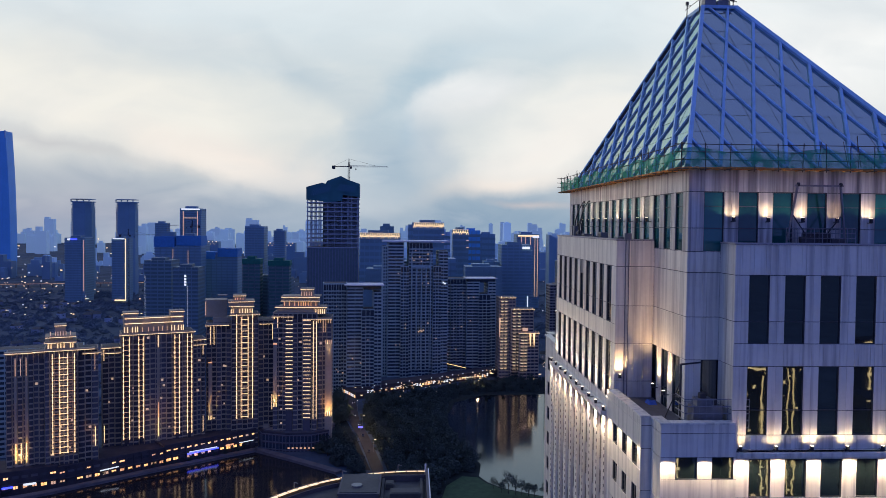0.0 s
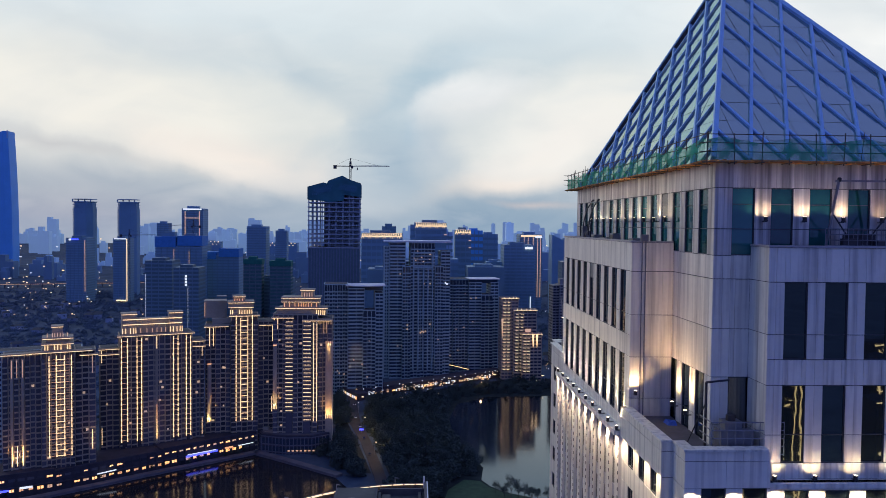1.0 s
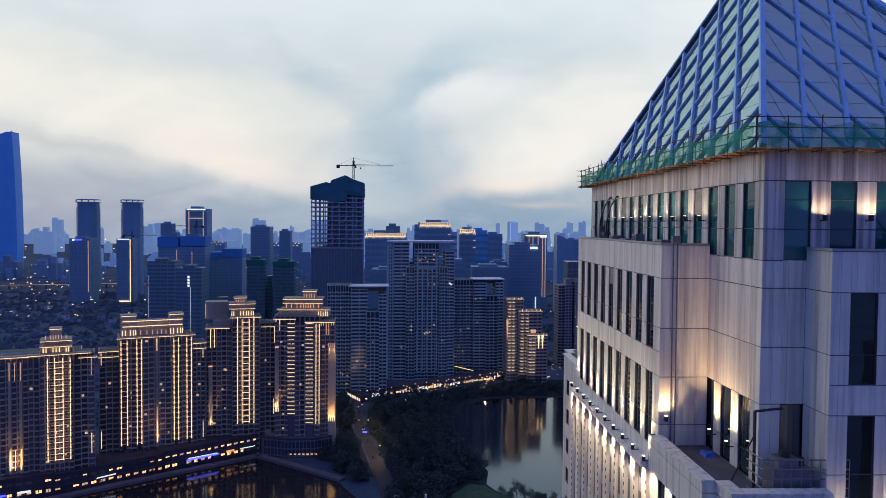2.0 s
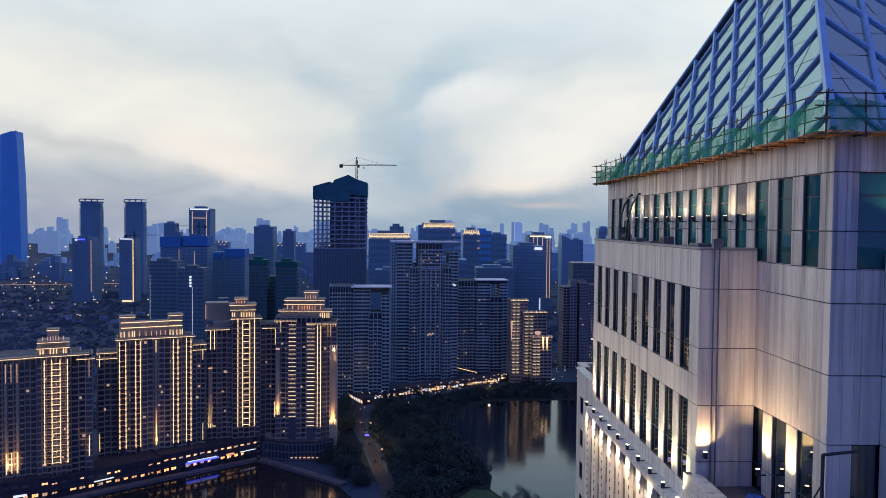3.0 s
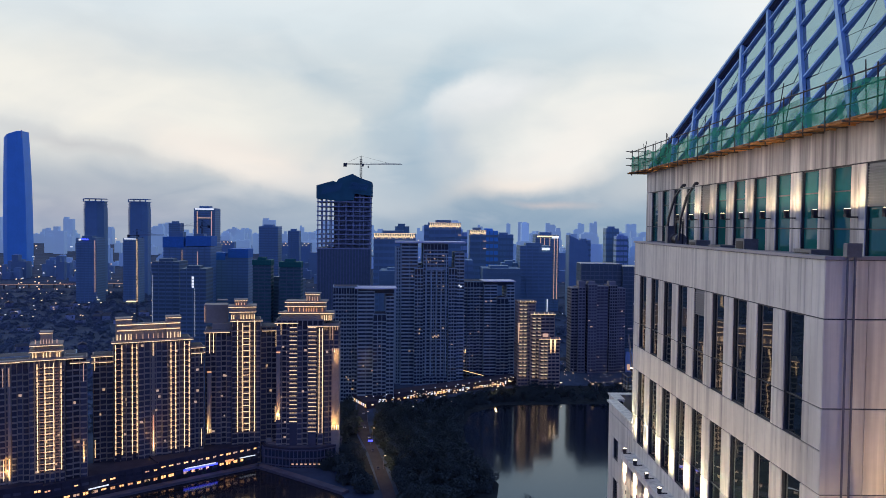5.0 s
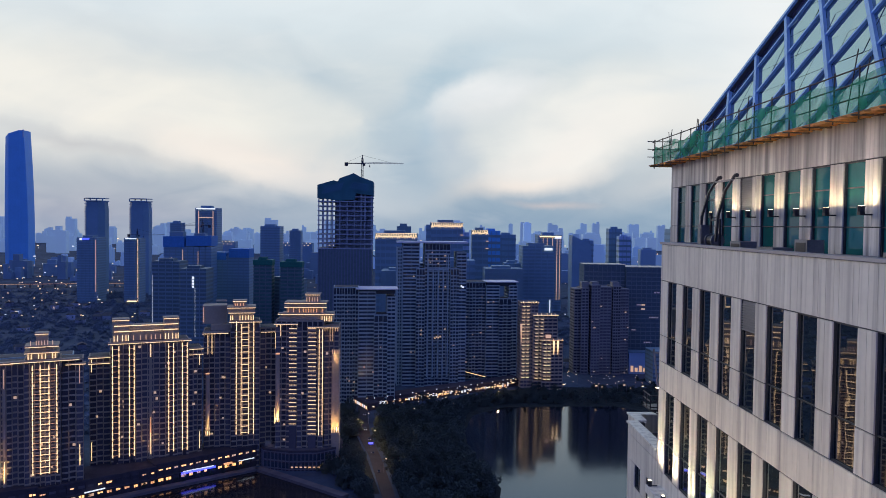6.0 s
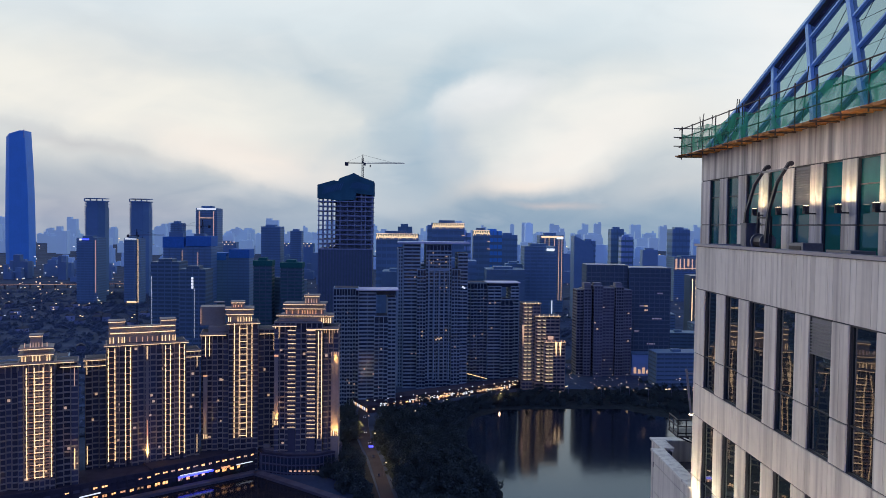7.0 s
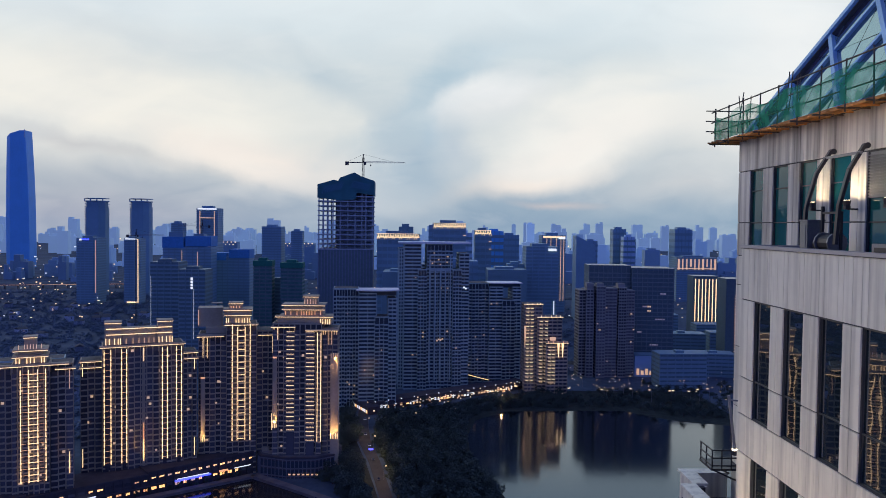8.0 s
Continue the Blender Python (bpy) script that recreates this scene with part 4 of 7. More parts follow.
def wash(t, u, y, z, up=True, watts=2500):
    """A lamp at the foot (or head) of a pillar, washing it upwards (or down)."""
    d = bpy.data.lights.new("pillar_light", "SPOT")
    d.energy, d.spot_size, d.spot_blend, d.shadow_soft_size, d.color = watts * 5, radians(70), 1.0, 0.2, (1.0, 0.55, 0.20)
    s = 1 if up else -1
    new("pillar_light", d).matrix_world = t.matrix_basis @ look((u, y - 1.3, z), (u, y + 0.1, z + 7 * s))


def uplight_glows(t, xs, y, z0, z1, mat=STRIPDIM):
    # each tube glows along its length in place of light washed up the wall
    for x in xs:
        part("uplight", Geo().tube((x, y, z0), (x, y, z0 + (z1 - z0) * 0.85), 0.22, 6, 0.16), mat, t, local=True)


def glow_pillar(t, u, y, z0, z1, w=2.4, cap=True):
    """A pilaster washed by lamps at its foot."""
    part("pillar", Geo().box(u - w / 2, u + w / 2, y - 0.6, y + 1.2, z0, z1), RESWALL, t, local=True)
    for dx in (-w * 0.4, 0.0, w * 0.4):
        part("uplight", Geo().tube((u + dx, y - 0.75, z0), (u + dx, y - 0.75, z0 + 2.5), 0.17, 6, 0.15), STRIP, t, local=True)
    wash(t, u, y - 0.6, z0 + 0.5, watts=3200)
    if cap:
        part("uplight", Geo().box(u - w / 2, u + w / 2, y - 0.8, y - 0.5, z1 - 0.5, z1 + 0.3), SIGNORANGE, t, local=True)


r1 = residence((-187.6, 417.4), 24.5, "tan apartment tower with golden light strips and a lit crown")
block(r1, -15.5, 1.0, 0.0, 16, 0, 75, 24, 7, 5, RESWALL, RESGLASS, pier=0.55, band=0.30, bay=0.9)
block(r1, -34, -15.5, 2.5, 16, 0, 73.5, 24, 7, 5, RESWALL, RESGLASS, pier=0.55, band=0.30, bay=0.9)
block(r1, 1.0, 11.5, 2.5, 16, 0, 74, 24, 3, 5, RESWALL, RESGLASS, pier=0.55, band=0.30, bay=0.9)
for u in (-11.6, -0.7):
    light_column(r1, u, 17.5, 73.5, beads=3.12)
for u in (-8.1, -4.2):
    light_column(r1, u, 17.5, 73.5, beads=3.12)
for k in range(18):
    strip(r1, (-8.0, -1.2, 18.0 + 3.12 * k), (-4.3, -1.2, 18.0 + 3.12 * k), 0.3)
    strip(r1, (-11.4, -1.0, 18.0 + 3.12 * k), (-8.3, -1.0, 18.0 + 3.12 * k), 0.12, SIGNORANGE)
    strip(r1, (-4.0, -1.0, 18.0 + 3.12 * k), (-0.9, -1.0, 18.0 + 3.12 * k), 0.12, SIGNORANGE)
cornice(r1, -20.5, 9.0, -0.4, 75.0)
cornice(r1, -34, -20.6, 2.0, 74.4)
cornice(r1, 4.0, 12.0, 1.6, 72.2)
part("crown", Geo().box(-14.2, -0.6, 2, 14, 75.6, 79.2).box(-13.0, -1.8, 3, 13, 79.2, 83.2).box(-10.3, -4.9, 5, 11, 83.2, 88.4), RESWALL, r1, local=True)
cornice(r1, -14.6, -0.2, 1.2, 79.2, deep=12)
cornice(r1, -14.4, -0.4, 1.6, 82.2, deep=12)
cornice(r1, -10.2, -5.0, 5.0, 88.2, deep=6, over=0.5)
uplight_glows(r1, [-13.6, -12.2, -8.9, -7.4, -5.8, -2.6, -1.4], 1.6, 76.0, 79.0, STRIP)
uplight_glows(r1, [-12.5, -10.0, -8.8, -7.5, -6.2, -4.8, -2.6], 2.4, 83.0, 85.6)
# thin glowing tubes stand for the lamplight at the columns' feet and heads
for u, z in ((9.7, 19.0), (-29.5, 14.0), (-27.0, 14.0), (-24.3, 14.0)):
    part("uplight", Geo().tube((u, 1.7, z), (u, 1.7, z + 11), 0.17, 6, 0.15), STRIP, r1, local=True)
    part("uplight", Geo().tube((u, 1.7, 71.5), (u, 1.7, 62), 0.17, 6, 0.15), STRIPDIM, r1, local=True)
for u in (-29.5, -27.0, -24.3):
    part("pillar", Geo().box(u - 0.7, u + 0.7, 1.9, 2.6, 12, 72), RESWALL, r1, local=True)
wash(r1, -28.2, 1.9, 14.5, watts=4500)
wash(r1, -25.0, 1.9, 14.5, watts=3500)
wash(r1, 9.7, 1.9, 19.5)
lit_windows(r1, [(3.3, 48), (5.4, 51), (-14, 41), (-19.5, 57), (7.0, 30), (2.6, 63)], 2.6)

r2 = residence((-158, 455.5), 24.5, "broad tan apartment tower with four golden light columns")
block(r2, -18, 23.5, 0, 16, 0, 78.3, 25, 13, 5, RESWALL, RESGLASS, pier=0.55, band=0.30, bay=0.9)
block(r2, -28.5, -18, 3, 16, 0, 70.6, 23, 3, 5, RESWALL, RESGLASS, pier=0.55, band=0.30, bay=0.9)
block(r2, 23.5, 31.0, 3, 16, 0, 72.6, 24, 3, 5, RESWALL, RESGLASS, pier=0.55, band=0.30, bay=0.9)
for u in (-17, -13.7, -8.4, -5.9, 12.3, 14.9, 19.7, 22.3):
    light_column(r2, u, 15.0, 77.5, beads=3.13)
for ua, ub in ((-17, -13.7), (-8.4, -5.9), (12.3, 14.9), (19.7, 22.3)):
    part("bay_front", Geo().box(ua + 0.4, ub - 0.4, -1.05, 0.0, 12, 77.5), RESGLASS, r2, local=True)
    for k in range(20):
        strip(r2, (ua + 0.3, -1.1, 16 + 3.13 * k), (ub - 0.3, -1.1, 16 + 3.13 * k), 0.14, SIGNORANGE)
# light fading up the middle column, built as a bright and an orange tube
part("uplight", Geo().tube((2.7, -1.1, 15), (2.7, -1.1, 27), 0.17, 6, 0.15), STRIP, r2, local=True)
part("uplight", Geo().tube((2.7, -1.1, 27), (2.7, -1.1, 36), 0.17, 6, 0.15), SIGNORANGE, r2, local=True)
part("uplight", Geo().tube((2.7, -1.1, 77.5), (2.7, -1.1, 70), 0.17, 6, 0.15), STRIP, r2, local=True)
cornice(r2, -18.5, 24, -0.4, 78.4)
for z in (70.8, 67.6):
    cornice(r2, -28.5, -18.6, 2.6, z)
for z in (72.6, 69.4):
    cornice(r2, 24.3, 31, 2.6, z)
part("crown", Geo().box(-15, 16.5, 3, 9, 79, 88.2), RESWALL, r2, local=True)
for x0, x1 in ((-16.6, -8.4), (10.2, 18.0)):
    part("pylon", Geo().box(x0, x1, 1.5, 10, 79, 91.4), RESWALL, r2, local=True)
    cornice(r2, x0, x1, 1.6, 91.2, deep=8, over=0.3)
    uplight_glows(r2, [x0 + 0.5, x0 + 2.2, x1 - 3.4, x1 - 1.6, x1 - 0.4], 1.1, 79.6, 83.4, STRIP)
strip(r2, (-16, 1.2, 84.9), (17.6, 1.2, 84.9), 0.35)
strip(r2, (-16, 1.2, 88.0), (17.6, 1.2, 88.0), 0.35)
uplight_glows(r2, [-6, -2.5, 0.5, 3.2, 5.6, 8.2], 2.5, 79.6, 82.8)
# wing columns: their washed light is a pair of glowing tubes
for u in (-27.5, 29.6):
    part("uplight", Geo().tube((u, 2.2, 14), (u, 2.2, 24), 0.17, 6, 0.15), STRIP, r2, local=True)
    part("uplight", Geo().tube((u, 2.2, 70), (u, 2.2, 63), 0.17, 6, 0.15), STRIP, r2, local=True)
part("pillar", Geo().box(1.9, 3.5, -0.9, 0.0, 12, 77), RESWALL, r2, local=True)
wash(r2, 2.7, -0.9, 15.5, watts=3500)
lit_windows(r2, [(-11, 43), (-11.2, 46), (6, 46), (5, 49.5), (10.2, 64), (27, 60), (26, 41), (-3, 76)], -0.1)
lit_windows(r2, [(-23, 52), (-25, 38), (27.5, 47)], 2.9)

r3 = residence((-108, 480), 14, "tan apartment tower with a golden ladder of light")
block(r3, -8.5, 8.5, 0, 16, 0, 87, 28, 5, 5, RESWALL, RESGLASS, pier=0.55, band=0.30, bay=0.9)
block(r3, -24, -8.5, 3, 18, 0, 81, 26, 5, 5, RESWALL, RESGLASS, pier=0.55, band=0.30, bay=0.9)
block(r3, 8.5, 18.5, 3, 18, 0, 82.5, 26, 3, 5, RESWALL, RESGLASS, pier=0.55, band=0.30, bay=0.9)
for u in (-5.2, -2.4, 2.0, 4.8):
    light_column(r3, u, 20, 86, beads=0.0 if abs(u) < 3 else 3.1)
for k in range(18):
    strip(r3, (-2.3, -1.1, 21 + 3.72 * k), (1.9, -1.1, 21 + 3.72 * k), 0.3)
cornice(r3, -8.8, 8.8, -0.4, 87.2)
part("crown", Geo().box(-9, 4.8, 2, 13, 87.8, 93).box(-9.8, 5.6, 1.4, 13.6, 93, 96).box(-7, 0.5, 4, 11, 96, 99.6), RESWALL, r3, local=True)
cornice(r3, -9.4, 5.0, 1.2, 92.6, deep=12)
cornice(r3, -9.8, 5.4, 1.2, 95.6, deep=12)
cornice(r3, -7, 0.5, 4, 99.2, deep=7, over=0.4)
uplight_glows(r3, [-8.6, -7.4, -3.2, -1.6, 0.2, 1.6, 3.2, 4.6], 1.5, 88.2, 91.4, STRIP)
uplight_glows(r3, [-6, -4.6, -3.0, -1.2], 3.4, 96.6, 98.2, SIGNORANGE)
cornice(r3, -24, -10.5, 2.4, 80.4)
part("stepped_roof", Geo().box(-20, -9, 5, 16, 81.9, 85).box(-25, -11, 12, 24, 85, 96).box(-17, -11, 4, 8, 99.2, 99.9), RESWALL, r3, local=True)
cornice(r3, 10, 18.2, 2.4, 80.6)
glow_pillar(r3, -21.5, 1.2, 20, 57)
# glowing tubes stand in for light on the side columns
part("uplight", Geo().tube((17.2, 2.2, 24), (17.2, 2.2, 34), 0.17, 6, 0.15), STRIP, r3, local=True)
part("uplight", Geo().tube((17.6, 2.2, 80), (17.6, 2.2, 70), 0.17, 6, 0.15), STRIP, r3, local=True)
for u in (-21.5, -19.2):
    part("uplight", Geo().tube((u, 2.2, 79.8), (u, 2.2, 68), 0.17, 6, 0.15), STRIP, r3, local=True)
lit_windows(r3, [(14.5, 43.5), (12.0, 59.0), (-13, 54), (10.5, 31)], 2.9)
strip(r3, (-24.6, 11.6, 86), (-24.6, 11.6, 95), 0.3, STRIPDIM)

r4 = residence((-71, 478), 2, "tan apartment tower with lit balcony edges and a golden corner")
block(r4, -18.5, 9.8, 0, 18, 0, 88, 28, 9, 6, RESWALL, RESGLASS, pier=0.55, band=0.30, bay=0.9)
block(r4, 9.8, 18.8, 3, 16, 0, 85, 27, 3, 5, RESWALL, RESGLASS, pier=0.55, band=0.30, bay=0.9)
for ua, ub, z0, z1, n in ((-10.2, -5.9, 27, 84, 23), (1.0, 5.6, 21, 84, 26)):
    part("balcony_bay", Geo().box(ua, ub, -1.1, 0.0, 12, z1), RESGLASS, r4, local=True)
    for k in range(n):
        zz = z0 + (z1 - z0) * k / (n - 1)
        part("balcony", Geo().box(ua - 0.1, ub + 0.1, -1.5, -0.05, zz - 1.1, zz - 0.05), RESWALL, r4, local=True)
        strip(r4, (ua - 0.1, -1.6, zz), (ub + 0.1, -1.6, zz), 0.2)
for u in (7.4, 9.4):
    light_column(r4, u, 20, 83.5, beads=0.0, w=0.32)
part("corner_pylon", Geo().box(14.6, 19.2, 1.6, 8, 0, 71), RESWALL, r4, local=True)
for du in (15.0, 16.4, 17.8, 18.9):
    part("uplight", Geo().tube((du, 1.4, 21), (du, 1.4, 24), 0.17, 6, 0.15), STRIP, r4, local=True)
    part("uplight", Geo().tube((du, 1.5, 71), (du, 1.5, 68.5), 0.17, 6, 0.15), STRIPDIM, r4, local=True)
wash(r4, 15.8, 1.6, 21.5, watts=2600)
wash(r4, 18.0, 1.6, 21.5, watts=2600)
wash(r4, 17.0, 1.6, 71.0, False, 2200)
# glowing tubes replace light washed down from the cornice
for du in (10.4, 11.6, 13.5, 15.0, 16.6, 18.0):
    part("uplight", Geo().tube((du, 2.6, 84.5), (du, 2.6, 76), 0.17, 6, 0.15), STRIPDIM, r4, local=True)
cornice(r4, 1.0, 18.6, -0.6, 84.6)
cornice(r4, -18.6, -6, -0.6, 86.4)
cornice(r4, -16.5, 15.5, 0.6, 92.4)
part("crown", Geo().box(-16, 15, 1.2, 16, 88, 92.5).box(-12.6, 10.2, 3, 14, 93, 99).box(-1.4, 6.6, 5, 12, 99, 104), RESWALL, r4, local=True)
cornice(r4, -13, 10.6, 2.4, 98.8, deep=12)
cornice(r4, -13, 10.6, 2.2, 96.4, deep=2)
cornice(r4, -1.5, 6.8, 4.8, 103.6, deep=7, over=0.4)
uplight_glows(r4, [-11.6, -8.5, -5.0, -2.6, -1.0, 0.6, 2.0, 3.6, 5.4, 8.6], 2.6, 93.2, 96.0, SIGNORANGE)
uplight_glows(r4, [8.8, 10.2, 11.6, 13.0, 14.2], 0.5, 88.2, 91.8, STRIP)
uplight_glows(r4, [-0.8, 0.8, 2.4, 4.0, 5.6], 4.6, 99.4, 102.6)
glow_pillar(r4, -17.0, -0.4, 28, 69)
# light falling down the left pillar, built as short glowing tubes
for u in (-17.6, -15.6):
    part("uplight", Geo().tube((u, -0.5, 86), (u, -0.5, 79), 0.17, 6, 0.15), STRIP, r4, local=True)
lit_windows(r4, [(-2.5, 45), (-3.4, 33), (-1.0, 70), (12, 69)], 0.0)

# tall slab behind the row, far left
bk = thing("apartment_tower", (-232, 470, 0), "plain grey apartment slab behind the lit row", "apartment tower", turn=24)
block(bk, -24, 24, 0, 14, 0, 66, 21, 14, 4, GREYWALL, GREYGLASS)

# ---- podium and quay shops ----
PODWALL = wallmat("podium_wall", (0.07, 0.063, 0.07), 0.9, spec=0.15, vary=0.25, scale=0.2)
SHOPGLASS = glow_material("shop_window_light", (1.0, 0.46, 0.13), 1.9)


def podium(a, b, h, label, lights, depth=26):
    d = Vector((b[0] - a[0], b[1] - a[1], 0))
    turn = math.degrees(math.atan2(d.y, d.x))
    L = d.length
    t = thing("shop_podium", ((a[0] + b[0]) / 2, (a[1] + b[1]) / 2, 0), label, "shops", "quay shops", turn=turn)
    part("body", Geo().box(-L / 2, L / 2, 0, depth, 0, h), PODWALL, t, local=True)
    part("canopy", Geo().box(-L / 2, L / 2, -1.6, 0, h * 0.48, h * 0.48 + 0.5), PODWALL, t, local=True)
    part("parapet", Geo().box(-L / 2 - 0.2, L / 2 + 0.2, -0.3, 0.3, h, h + 1.1), PODWALL, t, local=True)
    n = int(L / 4.2)
    for k in range(n):
        x = -L / 2 + L * (k + 0.5) / n
        part("column", Geo().box(x - L / n / 2 - 0.25, x - L / n / 2 + 0.25, -0.5, 0.0, 0, h), PODWALL, t, local=True)
        for row, (z0, z1) in enumerate(((1.0, h * 0.42), (h * 0.6, h * 0.85))):
            lit = random.random() < lights[row]
            zl = z0 + (z1 - z0) * random.uniform(0.45, 0.6)
            part("shop_window", Geo().box(x - L / n * 0.36, x + L / n * 0.36, -0.12, 0.1, zl, z1), RESGLASS, t, local=True)
            if lit:
                half = L / n * random.uniform(0.18, 0.33)
                part("shop_light", Geo().box(x - half, x - half * 0.1, -0.2, 0.05, zl + 0.2, z1 - 0.3).box(x + half * 0.1, x + half, -0.2, 0.05, zl + 0.2 + 0.3 * random.random(), z1 - 0.3), random.choice((SHOPGLASS, SHOPGLASS, SIGNORANGE, STRIPDIM)), t, local=True)
    return t


p1 = podium((-233, 387), (-193, 407), 12, "dark two-storey shops along the basin", (0.75, 0.45))
p2 = podium((-193, 407), (-147, 443), 11, "dark two-storey quay shops with lit signs", (0.7, 0.4))
p3 = podium((-147, 443), (-101, 481), 12, "two-storey quay shops with rows of lit windows", (0.75, 0.9))
strip(p3, (-17, -2.0, 5.7), (3, -2.0, 5.7), 0.8, SIGNBLUE, "sign_band")
strip(p3, (-16, -2.1, 6.7), (2, -2.1, 6.5), 0.35, SIGNWHITE, "sign_band")
strip(p3, (8, -2.0, 6.0), (13, -2.0, 6.0), 0.9, SIGNORANGE, "sign_band")
strip(p3, (17, -2.0, 6.0), (27, -2.0, 6.0), 0.4, SIGNWHITE, "sign_band")
strip(p2, (-8, -2.0, 6.0), (2, -2.0, 6.4), 0.5, SIGNWHITE, "sign_band")
strip(p1, (6, -2.0, 5.5), (12, -2.0, 5.5), 0.9, SIGNWHITE, "sign_band")
strip(p1, (-4, -2.0, 5.0), (1, -2.0, 5.0), 0.8, SIGNBLUE, "sign_band")

PODPALE = wallmat("blue_grey_podium_panel", (0.15, 0.15, 0.17), 0.6, vary=0.2, scale=0.2)
rp = thing("round_podium", (-76, 492, 0), "low polygonal podium with a roof terrace below the lit tower", "podium")
poly = [(-26, -2), (-20, -15), (-4, -20), (12, -19), (22, -12), (24, 4), (20, 14), (-22, 14)]
part("body", Geo().prism(poly, 0, 11), PODWALL, rp, local=True)
part("window_band", Geo().prism([(x * 1.004, y * 1.004) for x, y in poly], 6.2, 9.4), GREYGLASS, rp, local=True)
part("window_band", Geo().prism([(x * 1.004, y * 1.004) for x, y in poly], 1.4, 4.4), GREYGLASS, rp, local=True)
part("parapet", Geo().prism([(x * 1.02, y * 1.02) for x, y in poly], 11, 12), PODWALL, rp, local=True)
part("roof_terrace", Geo().prism([(x * 0.96, y * 0.96) for x, y in poly], 12.0, 12.12), ROOFGREY, rp, local=True)
for k in range(7):
    part("lit_window", Geo().box(-3 + 2.6 * k, -1.6 + 2.6 * k, -20.4 + 0.05 * k, -20.2, 2, 2.8), STRIPDIM, rp, local=True)
rails = Geo()
for (xa, ya), (xb, yb) in zip(poly, poly[1:]):
    n = max(2, round(math.hypot(xb - xa, yb - ya) / 2.4))
    for k in range(n):
        x, y = (xa + (xb - xa) * k / n) * 1.012, (ya + (yb - ya) * k / n) * 1.012
        rails.box(x - 0.22, x + 0.22, y - 0.22, y + 0.22, 0, 11.0)
part("mullions", rails, PODPALE, rp, "pale blue-grey facade ribs", local=True)
for z in (0.6, 5.2, 10.2):
    part("floor_edge", Geo().prism([(x * 1.009, y * 1.009) for x, y in poly], z, z + 0.8), PODPALE, rp, local=True)
part("terrace_paving", Geo().prism([(-8 + 13 * math.cos(radians(a)), -8 + 6.5 * math.sin(radians(a))) for a in range(0, 360, 20)], 12.12, 12.2), wallmat("terrace_paving", (0.27, 0.24, 0.22), 0.85, vary=0.25, scale=0.3), rp, "pale oval terrace paving", local=True)
part("terrace_planter", Geo().prism([(-8 + 4.5 * math.cos(radians(a)), -8 + 2.4 * math.sin(radians(a))) for a in range(0, 360, 30)], 12.2, 13.0), ROOFDECK, rp, local=True)
for x, y, w, d, h in ((-19, -6, 4, 4, 2.2), (4, -10, 5, 3, 1.4), (10, 2, 7, 5, 2.6), (-16, 6, 4, 4, 1.8), (-2, 4, 3, 6, 1.2)):
    part("roof_room", Geo().box(x - w / 2, x + w / 2, y - d / 2, y + d / 2, 12.1, 12.1 + h), RESWALL, rp, local=True)

# ---- grey residential towers ----
g1 = thing("grey_tower", (-50, 636, 0), "blue-grey residential tower with dark window bands", "apartment tower", "grey residential towers", turn=6)
g1.scale = (1, 1, 1.012)
block(g1, -26, -6, 4, 24, 0, 93, 30, 9, 8, GREYWALL, GREYGLASS, pier=0.45, band=0.42, bay=1.3)
block(g1, -6, 8, -3, 18, 0, 90, 30, 2, 6, GREYWALL, GREYGLASS, pier=0.3)
block(g1, 6.5, 17.5, -6, 10, 0, 72, 24, 3, 6, GREYWALL, GREYGLASS, pier=0.5, band=0.38, bay=1.0)
block(g1, 17, 24, -3, 18, 0, 86, 28, 2, 7, GREYWALL, GREYGLASS, pier=0.4)
part("roof_drum", Geo().box(-5, 23.5, -2, 18, 89, 92.6), GREYGLASS, g1, local=True)
part("roof_slab", Geo().prism([(-8, -4), (0, -6.2), (9, -7.2), (18, -6.4), (26, -4), (26, 19), (-8, 19)], 92.6, 93.4), WHITEPAINT, g1, local=True)
lit_windows(g1, [(7.5, 62), (9.0, 62), (6, 27), (-1, 31), (15, 66)], -6.1, w=1.2)
lit_windows(g1, [(-15, 20), (-13, 18), (-9, 17), (-22, 8)], 3.9, w=1.2)
g2 = thing("grey_tower", (3, 705, 0), "tall blue-grey residential tower with a curved roof edge", "apartment tower", "grey residential towers", turn=5)
g2.scale = (1, 1, 1.022)
block(g2, -31, -26, 3, 24, 0, 122, 40, 2, 7, GREYWALL, GREYGLASS, pier=0.9)
block(g2, -26, -11, 0, 24, 0, 126, 41, 2, 6, GREYWALL, GREYGLASS, pier=0.3)
block(g2, -14, -6, -2.5, 10, 0, 104, 34, 3, 6, GREYWALL, GREYGLASS, pier=0.5, band=0.38, bay=1.0)
block(g2, -6, 17, 0.5, 24, 0, 126, 41, 7, 6, GREYWALL, GREYGLASS, pier=0.4, band=0.42, bay=1.0)
for x in (-3.5, 1.5, 6.0, 10.5, 15.0):
    part("fin", Geo().box(x - 0.5, x + 0.5, -1.6, 0.6, 8, 118 if x in (-3.5, 15.0) else 104), GREYWALL, g2, local=True)
part("frame_head", Geo().box(-4, 15.5, -1.6, 0.4, 116.5, 118).box(-4, 15.5, -1.5, 0.4, 103, 104.4), GREYWALL, g2, local=True)
block(g2, 17, 25, -2.5, 10, 0, 104, 34, 3, 6, GREYWALL, GREYGLASS, pier=0.5, band=0.38, bay=1.0)
block(g2, 23, 32, 1, 24, 0, 118, 39, 2, 7, GREYWALL, GREYGLASS, pier=0.3)
part("roof_slab", Geo().prism([(-31, 0), (-18, -3), (0, -4), (18, -3.4), (33, -0.5), (33, 25), (-31, 25)], 126.9, 128.4), WHITEPAINT, g2, local=True)
